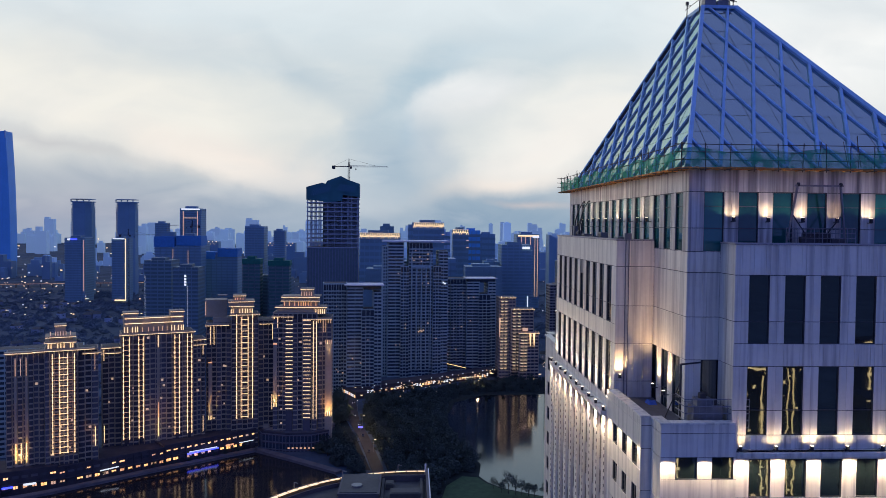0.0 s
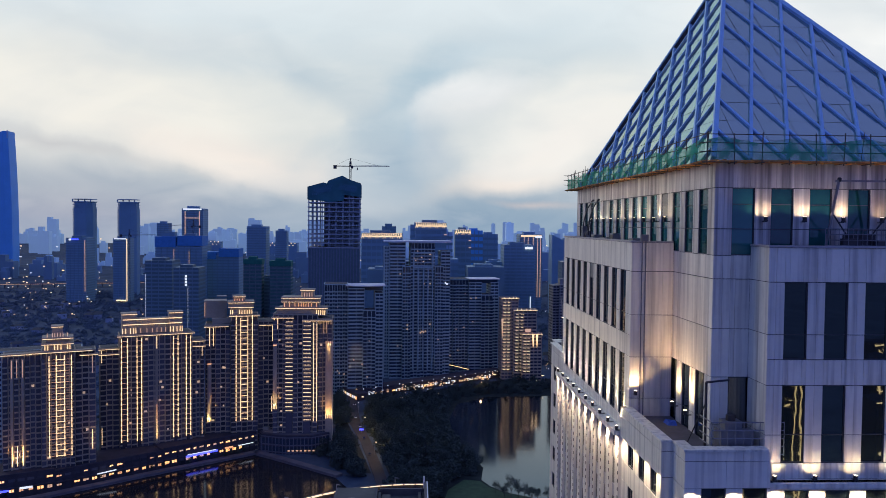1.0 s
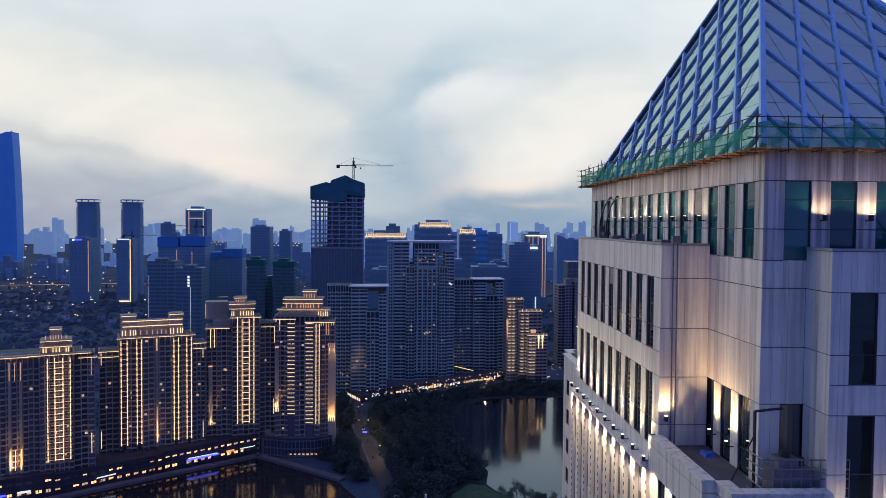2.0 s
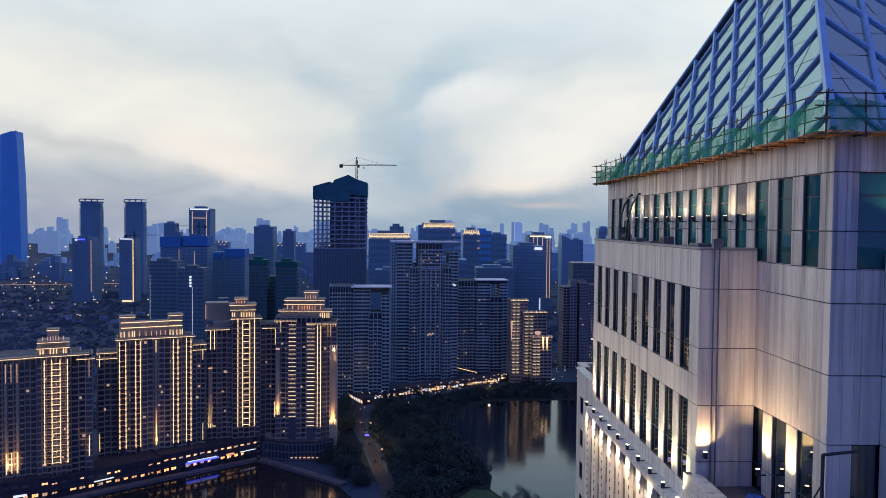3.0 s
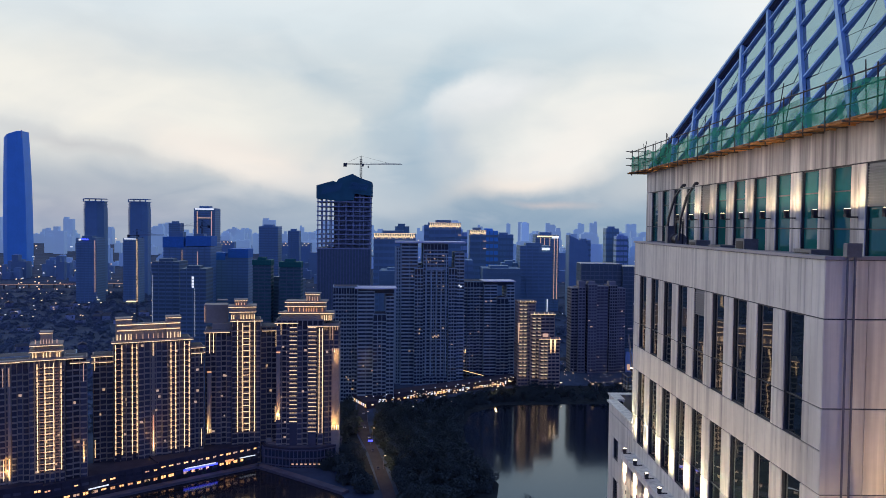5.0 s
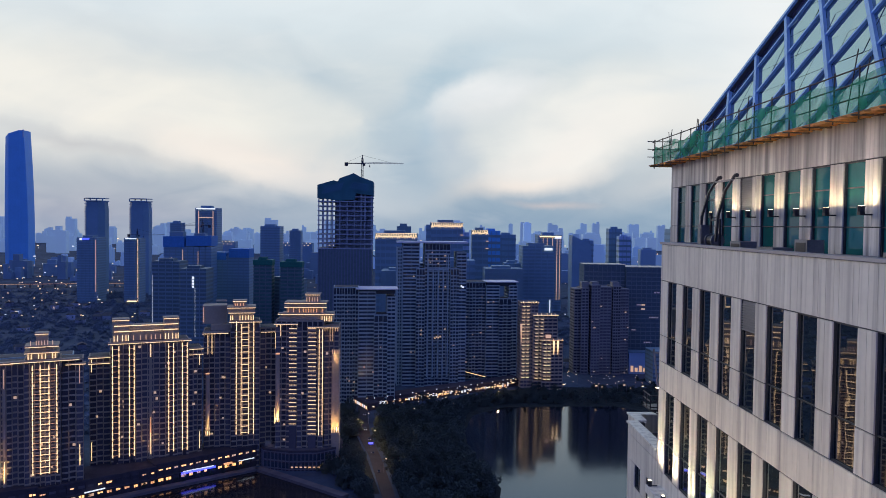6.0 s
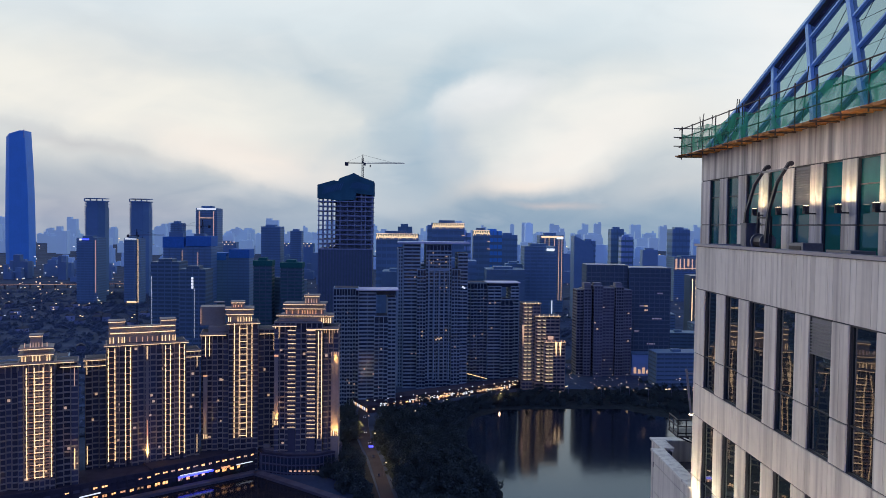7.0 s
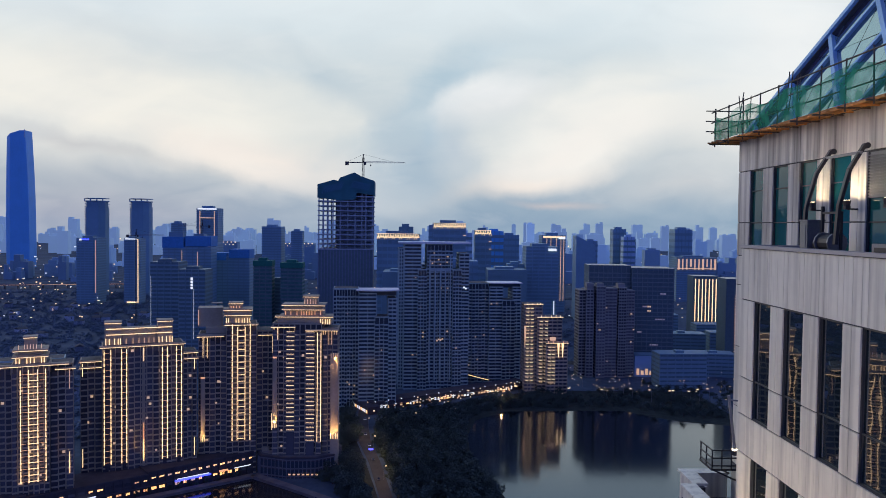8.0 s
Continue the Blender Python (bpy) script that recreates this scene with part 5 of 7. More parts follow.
lit_windows(g2, [(-9, 50), (-7.4, 49), (-9.2, 46.5), (3.5, 43), (5, 44), (6.6, 43.5), (8.2, 44.4), (12.5, 51), (-12, 72)], -2.7, w=1.3)
lit_windows(g2, [(-3, 112), (-1.2, 110), (1, 111.5), (4.4, 113), (6, 109), (9.5, 112), (12, 111), (11, 95), (9.8, 95)], 0.3, w=1.2, h=1.0)
lit_windows(g2, [(27.5, 89), (29, 88)], 0.8, SIGNWHITE)
g3 = thing("grey_tower", (59, 735, 0), "blue-grey residential tower with a flat pale roof edge", "apartment tower", "grey residential towers", turn=6)
g3.scale = (1, 1, 1.01)
block(g3, -26, -4, 4, 26, 0, 91, 30, 7, 7, GREYWALL, GREYGLASS, pier=0.45, band=0.42, bay=1.3)
block(g3, -4, 9, 0, 22, 0, 88, 29, 2, 6, GREYWALL, GREYGLASS, pier=0.3)
block(g3, 8, 20, -2, 14, 0, 76, 25, 3, 6, GREYWALL, GREYGLASS, pier=0.5, band=0.38, bay=1.0)
block(g3, 18, 26, 0, 22, 0, 88, 29, 2, 6, GREYWALL, GREYGLASS, pier=0.4)
part("roof_drum", Geo().box(-3, 25, 1, 21, 88, 91.6), GREYGLASS, g3, local=True)
part("roof_slab", Geo().prism([(-4, -0.5), (10, -2.5), (27, -1), (27, 22), (-4, 22)], 91.6, 92.4), WHITEPAINT, g3, local=True)
lit_windows(g3, [(-2, 73), (3, 73.4), (0, 50)], -0.1)
lit_windows(g3, [(-18, 63), (-16, 42), (-22, 16), (-14, 21)], 3.9, w=1.1)
gw = thing("white_block", (-14, 760, 0), "white office block with window bands between the towers", "office block", turn=4)
block(gw, -16, 16, 0, 20, 0, 108, 34, 9, 5, wallmat("white_wall", (0.34, 0.42, 0.46), 0.7), GREYGLASS, joined=True)

lit_rnd = random.Random(77)


def scattered_lights(owner, x0, x1, z0, z1, y, n, fh=3.05, mat=WINLIT):
    for _ in range(n):
        x, z = lit_rnd.uniform(x0, x1), z0 + fh * lit_rnd.randrange(int((z1 - z0) / fh)) + 2.1
        w = lit_rnd.uniform(0.4, 0.9)
        part("lit_window", Geo().box(x - w, x + w, y - 0.12, y + 0.3, z - 0.5, z + 0.5), mat, owner, local=True)


scattered_lights(g1, -25, -7, 8, 90, 4.0, 6)
scattered_lights(g1, 7, 17, 8, 70, -6.0, 4)
scattered_lights(g2, -25, -12, 10, 122, 0.0, 4)
scattered_lights(g2, -5, 16, 10, 122, 0.5, 7)
scattered_lights(g2, 17.5, 24.5, 10, 100, -2.5, 3)
scattered_lights(g3, -25, -5, 8, 88, 4.0, 5)
scattered_lights(g3, 8.5, 19.5, 8, 74, -2.0, 3)
for owner_, n_lit in ((r1, 10), (r3, 8)):
    scattered_lights(owner_, -14 if owner_ is r1 else -23, 0 if owner_ is r1 else -10, 12, 72, 0.0 if owner_ is r1 else 3.0, n_lit)
scattered_lights(r2, -16, 22, 12, 74, -0.9, 9)
scattered_lights(r4, -18, -11, 12, 82, 0.0, 6)

# ---- tan stepped towers with lit balconies ----
st = thing("stepped_tower", (103, 697, 0), "tan stepped apartment tower with lit balcony edges", "apartment tower", turn=4)
for x0, x1, y0, y1, h, n in ((-19, -3, 4, 20, 77, 24), (-8, 14, 0, 16, 66, 21), (-1, 18, -5, 10, 44, 14)):
    block(st, x0, x1, y0, y1, 0, h, n, 5, 5, RESWALL, RESGLASS)
    cornice(st, x0, x1, y0, h + 0.4, over=0.5, deep=5)
    for k in range(3, n):
        z = h * k / n
        xs = {-19: (-17.6, -11), -8: (-6.4, 1.0), -1: (0.4, 6.6)}[x0]
        strip(st, (xs[0], y0 - 0.4, z), (xs[0] + 2.8, y0 - 0.4, z), 0.3, STRIP)
        strip(st, (xs[1] - 2.6, y0 - 0.4, z), (xs[1], y0 - 0.4, z), 0.3, STRIP)
uplight_glows(st, [-17, -12, -8, -5], 3.4, 77, 79, STRIP)
uplight_glows(st, [-5, -1, 4, 8, 12], -0.6, 66.5, 68.5, STRIP)
uplight_glows(st, [0.5, 5, 9, 14, 17], -5.6, 44.5, 46.5, SIGNORANGE)
# glowing cones and a box shaped like pools of light on the walls
for u in (9.5, 13.2):
    part("uplight", Geo().tube((u, -5.6, 44), (u, -5.6, 32), 1.0, 6, 0.2), STRIP, st, local=True)
part("uplight", Geo().tube((-18.5, 3.2, 58), (-18.5, 3.2, 40), 1.0, 6, 0.2), STRIPDIM, st, local=True)
part("uplight", Geo().box(3, 8, -0.9, -0.3, 46, 49), STRIPDIM, st, local=True)

# ---- far right group ----
GLASSDARK = wallmat("black_curtain_glass", (0.085, 0.13, 0.14), 0.3)
bw = thing("apartment_tower", (174, 762, 0), "brown-grey apartment slab with stepped bays and balcony bands", "apartment tower", turn=3)
BROWNWALL = wallmat("brown_grey_wall", (0.235, 0.235, 0.215), 0.75, vary=0.2, scale=0.08)
block(bw, -29, -22, 5, 22, 0, 84, 28, 2, 5, BROWNWALL, RESGLASS, joined=True)
block(bw, -22.5, -15, 2, 22, 0, 85, 28, 2, 5, BROWNWALL, RESGLASS, pier=0.8, joined=True)
block(bw, -13, -4, 0, 22, 0, 88, 29, 3, 5, BROWNWALL, RESGLASS, pier=0.7, joined=True)
block(bw, -4.5, 8, 2.5, 22, 0, 86, 28, 3, 5, BROWNWALL, RESGLASS, joined=True)
block(bw, 9, 17, 1, 22, 0, 87, 29, 3, 5, BROWNWALL, RESGLASS, pier=0.7, joined=True)
block(bw, 16.5, 26, 4, 22, 0, 84, 28, 3, 5, BROWNWALL, RESGLASS, joined=True)
for u in (-18, -8, 13):
    part("roof_box", Geo().box(u - 3.5, u + 3.5, 6, 14, 86, 91.5), BROWNWALL, bw, local=True)
part("link", Geo().box(-15.2, 9.2, 8, 20, 0, 82), GREYGLASS, bw, local=True)
scattered_lights(bw, -12, 7, 8, 84, 0.0, 5)
scattered_lights(bw, 10, 25, 8, 82, 3.0, 6)
ob_ = thing("office_slab", (203, 792, 0), "broad black glass office slab with dim floors", "office block", turn=-2)
ob_.scale = (0.8, 0.85, 1.075)
part("body", Geo().box(-53, 0, 6, 40, 0, 100).box(0, 53, 0, 40, 0, 98), GLASSDARK, ob_, local=True)
slab_edges = Geo()
for k in range(24):
    slab_edges.box(-53.2, 0.3, 5.7, 40.2, 4 * k + 0.2, 4 * k + 1.1).box(-0.3, 53.2, -0.3, 40.2, 4 * k + 0.2, 4 * k + 1.1)
for k in range(9):
    slab_edges.box(-52.5 + 5.8 * k, -52.0 + 5.8 * k, 5.6, 6.2, 0, 99).box(0.4 + 6.4 * k, 0.9 + 6.4 * k, -0.4, 0.2, 0, 97)
part("facade_relief", slab_edges, wallmat("slab_edge", (0.155, 0.20, 0.215), 0.5), ob_, local=True, kind="stuff")
for x, z, w in ((14, 61, 9), (30, 49, 12), (8, 37, 6), (36, 73, 7), (24, 25, 10)):
    part("lit_window", Geo().box(x, x + w, -0.25, 0.3, z + 0.4, z + 1.7), STRIPFAINT, ob_, local=True)
strip(ob_, (-53, 5.5, 100.4), (0, 5.5, 100.4), 0.35, WHITEPAINT, "roof_light")
strip(ob_, (0, -0.4, 98.4), (53, -0.4, 98.4), 0.35, WHITEPAINT, "roof_light")
lit_windows(ob_, [(21, 62), (23.5, 62), (21, 58), (23.5, 58)], -0.5, WINLIT, 2, 1.4)
sp_ = thing("striped_block", (357, 1005, 0), "block with tall vertical stripes of white light", "office block")
part("body", Geo().box(-16, 16, 0, 24, 0, 84), GLASSDARK, sp_, local=True)
for k in range(7):
    strip(sp_, (-13.5 + 4.5 * k, -0.4, 25), (-13.5 + 4.5 * k, -0.4, 80), 0.8, STRIP)
rt_ = thing("ladder_block", (312, 800, 0), "slim block with a ladder of lit floor edges", "office block")
part("body", Geo().box(-10, 14, 0, 24, 0, 95), GLASSDARK, rt_, local=True)
for k in range(26):
    strip(rt_, (-1, -0.4, 10 + 2.7 * k), (5, -0.4, 10 + 2.7 * k), 0.7, STRIPDIM)
for x0, x1, y, h in ((252, 300, 850, 30), (310, 360, 860, 30), (262, 300, 770, 22), (300, 350, 730, 18), (209, 253, 716, 31), (350, 420, 900, 28), (330, 400, 960, 26), (265, 300, 940, 40)):
    t = thing("low_block", ((x0 + x1) / 2, y, 0), "dim mid-rise block beyond the lake shore", "building", "lakeside mid-rises", turn=random.uniform(-8, 8))
    block(t, -(x1 - x0) / 2, (x1 - x0) / 2, 0, 22, 0, h, max(3, int(h / 3.6)), 6, 2, HZ4, CURT, band=0.6, joined=True)
    part("roof_unit", Geo().box(-5, 3, 6, 12, h + 0.5, h + 3), HZ4, t, local=True)

an = thing("lakeside_pavilion", (212, 768, 0), "small pale pavilion with a warmly lit front", "pavilion", turn=-4)
part("wall", Geo().box(-11, 11, 0, 14, 0, 21), HZ3, an, local=True)
part("roof", Geo().box(-11.5, 11.5, -0.6, 14.5, 21, 21.8), HZ4, an, local=True)
for k in range(5):
    part("lit_window", Geo().box(-9 + 4.2 * k, -6.4 + 4.2 * k, -0.2, 0.2, 2.0, 8.0 - 2 * (k % 2)), STRIPDIM, an, local=True)

# ---- tower under construction ----
RAW = wallmat("raw_concrete", (0.33, 0.38, 0.43), 0.85, vary=0.2)
con = thing("construction_tower", (-80, 745, 0), "unfinished concrete tower with green net round its top", "tower", turn=3)
con.scale = (0.915, 1, 1)
part("body", Geo().box(-28, 28, 0, 40, 0, 122), CURT, con, local=True)
for k in range(19):
    part("fin", Geo().box(-27.6 + 3.06 * k - 0.4, -27.6 + 3.06 * k + 0.4, -0.6, 0.0, 0, 122), wallmat("curtain_fin", (0.15, 0.19, 0.27), 0.5), con, local=True)
part("core", Geo().box(-10, 20, 10, 30, 122, 183), RAW, con, local=True)
part("back_screen", Geo().box(-13, 27, 30, 31, 122, 181), RAW, con, local=True)
slab = Geo().box(-28.5, 28.5, -0.6, 40, 0, 1.0).mesh("floor_slab", RAW)
for k in range(13):
    part("floor_slab", slab, RAW, con, local=True, at=pose(0, 0, 122 + 4.5 * k))
col = Geo().box(-0.55, 0.55, -0.55, 0.55, 122, 181).mesh("column", RAW)
for x in (-27.3, -22.6, -18.0, -13.0, -5.5, 2.0, 9.5, 16.5, 20.5, 27.3):
    for y in (0.6, 39):
        part("column", col, RAW, con, local=True, at=pose(x, y, 0))
NETPOLE = wallmat("net_pole_blue", (0.10, 0.26, 0.42), 0.6)
GNET = wallmat("dull_green_net", (0.035, 0.15, 0.17), 0.9, vary=0.3, scale=0.1)
outline = [(x, z + 5.0) for x, z in ((-28.8, 165.5), (-4, 163), (10, 164.5), (11, 170.5), (28.8, 168.5), (28.8, 182), (17, 185.5), (8.5, 189.5), (-6, 184.5), (-8, 181.5), (-12, 182.5), (-28.8, 178))]
net = Geo().loft([(x, -1.0, z) for x, z in outline], [(x, 0.2, z) for x, z in outline])
part("net_screen", net, GNET, con, local=True)
part("net_screen", Geo().loft([(-28.8, -0.9, 170.5), (-28.8, 41, 170.5), (-28.8, 41, 183), (-28.8, -0.9, 183)], [(-28.2, -0.9, 170.5), (-28.2, 41, 170.5), (-28.2, 41, 183), (-28.2, -0.9, 183)]), GNET, con, local=True)
part("net_screen", Geo().loft([(28.3, -0.9, 173.5), (28.3, 41, 173.5), (28.3, 41, 187), (28.3, -0.9, 187)], [(28.9, -0.9, 173.5), (28.9, 41, 173.5), (28.9, 41, 187), (28.9, -0.9, 187)]), GNET, con, local=True)
for k in range(9):
    part("roof_batten", Geo().beam((-24 + 2.3 * k, -1.3, 174 + 0.55 * k), (-20.5 + 2.3 * k, -1.3, 181 + 0.6 * k), 0.5, 0.5), NETPOLE, con, local=True)
    part("roof_batten", Geo().beam((5 + 2.1 * k, -1.3, 180.5 - 0.3 * k), (9 + 2.0 * k, -1.3, 186.5 - 0.35 * k), 0.5, 0.5), NETPOLE, con, local=True)


def crane(base, z0, z1, jib, counter, turn, label):
    t = thing("tower_crane", (*base, z0), label, "crane", turn=turn)
    h = z1 - z0
    mast_ = Geo()
    for dx in (-0.9, 0.9):
        for dy in (-0.9, 0.9):
            mast_.beam((dx, dy, 0), (dx, dy, h), 0.3)
    k = 0
    while k * 2.2 < h - 2.2:
        mast_.beam((-0.9, -0.9, k * 2.2), (0.9, -0.9, k * 2.2 + 2.2), 0.2).beam((0.9, 0.9, k * 2.2), (-0.9, 0.9, k * 2.2 + 2.2), 0.2).beam((-0.9, -0.9, k * 2.2), (0.9, -0.9, k * 2.2), 0.2)
        k += 1
    part("mast", mast_, DARKSTEEL, t, local=True)
    part("jib", Geo().beam((0, -0.6, h - 5), (jib, -0.6, h - 4.6), 0.35).beam((0, 0.6, h - 5), (jib, 0.6, h - 4.6), 0.35).beam((0, 0, h - 3.6), (jib * 0.97, 0, h - 4.0), 0.3), GREYSTEEL, t, local=True)
    part("counter_jib", Geo().box(-counter, 0, -0.8, 0.8, h - 5.2, h - 4.4), DARKSTEEL, t, local=True)
    part("counterweight", Geo().box(-counter, -counter + 3.2, -1, 1, h - 7.4, h - 4.0), DARKSTEEL, t, local=True)
    part("cab", Geo().box(0.8, 2.8, -1.2, 1.0, h - 7.0, h - 4.4), DARKSTEEL, t, local=True)
    part("cat_head", Geo().beam((0, 0, h - 5), (0, 0, h + 3.4), 0.8), DARKSTEEL, t, local=True)
    part("pendant", Geo().tube((0, 0, h + 3), (jib * 0.7, 0, h - 3.9), 0.09).tube((0, 0, h + 3), (-counter + 1, 0, h - 4.6), 0.09), DARKSTEEL, t, local=True)
    part("hook_block", Geo().box(6.6, 7.6, -0.5, 0.5, h - 8.2, h - 6.6).tube((7.1, 0, h - 6.6), (7.1, 0, h - 5), 0.06), DARKSTEEL, t, local=True)
    return t


crane((-65, 755), 183, 209.5, 40, 17, 0, "tower crane with a long jib on the unfinished tower")

# ---- hazy far blocks ----


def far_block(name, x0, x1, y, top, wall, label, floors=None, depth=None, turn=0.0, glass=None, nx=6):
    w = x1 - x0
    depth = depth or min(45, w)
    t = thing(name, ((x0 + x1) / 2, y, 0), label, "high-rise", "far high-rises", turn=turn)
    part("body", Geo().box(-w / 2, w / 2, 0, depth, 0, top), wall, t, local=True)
    floors = floors or (int(top / 4.4) if y < 1900 else None)
    glass = glass or {"dark_curtain_wall": HZ4, "hazed_dark_wall": HZ2, "hazed_slate_wall": HZ4}.get(wall.name)
    relief = Geo()
    for k in range(1, floors or 0):
        relief.box(-w / 2 - 0.3, w / 2 + 0.3, -0.5, depth, top * k / floors, top * (k + 0.4) / floors)
    n = max(3, int(w / 7))
    for k in range(1, n if 800 < y < 1900 else 1):
        x = -w / 2 + w * k / n
        relief.box(x - 0.35, x + 0.35, -0.75, 0.0, 0, top)
    if relief.v:
        part("facade_relief", relief, glass or wall, t, local=True, kind="stuff")
    part("roof_box", Geo().box(-w * 0.3, w * 0.2, depth * 0.2, depth * 0.7, top, top + max(3, top * 0.03)), wall, t, local=True)
    return t


# leaning-topped skyscraper
sk = thing("blue_skyscraper", (-1264, 2330, 0), "tall blue glass skyscraper with a slanting curved top", "skyscraper")
sk.scale = (0.92, 1, 1)
secs = [(0, 36, 38), (60, 38, 39), (150, 38, 38), (230, 37, 36), (300, 35.5, 33), (360, 34, 29.5), (395, 33, 26)]
rings = [[(-l, -20, z), (-l * 0.55, -28, z), (r * 0.55, -28, z), (r, -20, z), (r, 20, z), (-l, 20, z)] for z, l, r in secs]
rings[-1] = [(x, y, 397 + 20 * min(1, max(0, (x + 33) / 52)) ** 0.6) for x, y, z in rings[-1]]
sg = Geo()
for rg in rings:
    sg.v += rg
for k in range(len(rings) - 1):
    sg.f += [(6 * k + q, 6 * k + (q + 1) % 6, 6 * k + 6 + (q + 1) % 6, 6 * k + 6 + q) for q in range(6)]
sg.f.append(tuple(6 * (len(rings) - 1) + q for q in range(6)))
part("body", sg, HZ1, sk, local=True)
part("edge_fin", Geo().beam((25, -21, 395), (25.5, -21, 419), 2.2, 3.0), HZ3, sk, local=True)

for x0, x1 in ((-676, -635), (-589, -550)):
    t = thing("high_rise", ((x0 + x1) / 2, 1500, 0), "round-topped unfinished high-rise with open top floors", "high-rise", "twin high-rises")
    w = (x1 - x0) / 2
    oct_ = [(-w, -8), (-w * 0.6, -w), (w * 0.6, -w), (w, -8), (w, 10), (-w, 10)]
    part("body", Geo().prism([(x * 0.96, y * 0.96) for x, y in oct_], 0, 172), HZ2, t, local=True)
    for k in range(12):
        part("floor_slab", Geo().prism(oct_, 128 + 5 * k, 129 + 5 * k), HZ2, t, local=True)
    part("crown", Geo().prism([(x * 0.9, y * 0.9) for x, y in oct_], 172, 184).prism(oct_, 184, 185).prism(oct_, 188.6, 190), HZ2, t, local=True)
    for sx_ in (-0.85, -0.3, 0.3, 0.85):
        part("column", Geo().box(w * sx_ - 0.7, w * sx_ + 0.7, -w * 0.7, -w * 0.6, 184, 189), HZ2, t, local=True)
t = far_block("high_rise", -623, -587, 1350, 116, HZ4, "dark office block with a blue roof sign")
strip(t, (-12, -1, 113), (-9, -1, 113), 3.2, SIGNWHITE, "sign")
strip(t, (-8, -1, 113.4), (4, -1, 113.4), 2.2, SIGNBLUE, "sign")
strip(t, (15.5, -1, 20), (15.5, -1, 112), 0.7, STRIPDIM)
t = far_block("high_rise", -540, -513, 1350, 116, HZ4, "dark office block edged with white light")
strip(t, (-11, -1, 115), (9, -1, 115), 1.6, SIGNWHITE, "sign")
strip(t, (11, -1, 3), (11, -1, 115), 0.9, STRIP)
strip(t, (-8, -1, 4), (9, -1, 4), 2.0, STRIP)
t = far_block("high_rise", -558, -508, 1800, 179, HZ2, "tall block with lit roof sign and edge lines")
strip(t, (-22, -1, 177), (22, -1, 177), 3.0, SIGNWHITE, "sign")
strip(t, (-17, -1, 60), (-17, -1, 172), 1.3, STRIPDIM)
strip(t, (17, -1, 60), (17, -1, 172), 1.3, STRIPDIM)
strip(t, (-17, -1, 156), (17, -1, 156), 1.6, STRIPDIM)
t = far_block("high_rise", -322, -290, 900, 100, CURT, "dark high-rise with a thin white light line")
strip(t, (-15, -0.5, 18), (-15, -0.5, 84), 0.16, SIGNWHITE)
t = far_block("high_rise", -272, -244, 850, 95, CURT, "dark high-rise with a white vertical sign")
for k in range(4):
    part("sign_panel", Geo().box(-1.1, 1.1, -0.8, -0.3, 84 - 3.3 * k, 86.4 - 3.3 * k), SIGNWHITE, t, local=True)
strip(t, (2.2, -0.5, 20), (2.2, -0.5, 74), 0.16, SIGNWHITE)
t = far_block("high_rise", -344, -283, 1000, 114, HZ2, "unfinished slab with a bright blue screen round its top", floors=28, glass=HZ4, depth=26)
part("blue_screen", Geo().box(-31.2, -4, -1.0, 27, 113, 127), wallmat("blue_screen_sheet", (0.05, 0.22, 0.50), 0.7), t, local=True)
part("blue_screen", Geo().box(-1.5, 31.2, -1.0, 27, 115, 128), wallmat("blue_screen_sheet", (0.05, 0.22, 0.50), 0.7), t, local=True)
part("core", Geo().box(-26, -8, 8, 20, 114, 133).box(6, 20, 8, 20, 114, 131), HZ4, t, local=True)
for x, z0, z1 in ((-20, 60, 100), (14, 75, 108), (-20, 20, 55), (-6, 90, 110)):
    strip(t, (x, -1.2, z0), (x, -1.2, z1), 0.4, STRIPDIM)
t = far_block("high_rise", -297, -246, 1050, 100, HZ2, "unfinished slab with a blue screen at its top", floors=25, glass=HZ4, depth=26)
part("blue_screen", Geo().box(-2, 25.7, -1.0, 27, 98, 110), bpy.data.materials["blue_screen_sheet"], t, local=True)
part("blue_screen", Geo().box(-25.7, -6, -1.0, 27, 95, 105), bpy.data.materials["blue_screen_sheet"], t, local=True)
crane((-382, 1010), 0, 133, 34, 12, 20, "slim tower crane beside the unfinished slabs")
crane((-300, 1020), 120, 146, 30, 10, 200, "slim tower crane on the unfinished slab")
NETWALL = wallmat("netted_wall", (0.075, 0.165, 0.155), 0.85, vary=0.3, scale=0.12)
for x0, x1, top in ((-216, -194, 99), (-183, -157, 97)):
    t = far_block("high_rise", x0, x1, 950, top, NETWALL, "dark unfinished block wrapped in green netting", turn=2, depth=20, glass=CURT)
    w = (x1 - x0) / 2
    part("net_screen", Geo().box(-w - 0.6, w + 0.6, -1.1, 20.5, top - 5, top + 1.2).box(-w * 0.5, w * 0.4, 3, 14, top + 1.2, top + 4.5), wallmat("bright_green_net", (0.02, 0.16, 0.12), 0.9), t, local=True)
far_block("high_rise", -214, -160, 985, 74, CURT, "dim slate block behind the netted pair", depth=20)
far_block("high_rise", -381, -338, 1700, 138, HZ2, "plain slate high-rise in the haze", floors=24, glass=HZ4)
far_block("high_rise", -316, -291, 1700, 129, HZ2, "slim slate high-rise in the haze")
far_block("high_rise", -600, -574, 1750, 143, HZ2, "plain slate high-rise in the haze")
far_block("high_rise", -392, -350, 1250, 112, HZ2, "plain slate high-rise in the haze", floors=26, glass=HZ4)

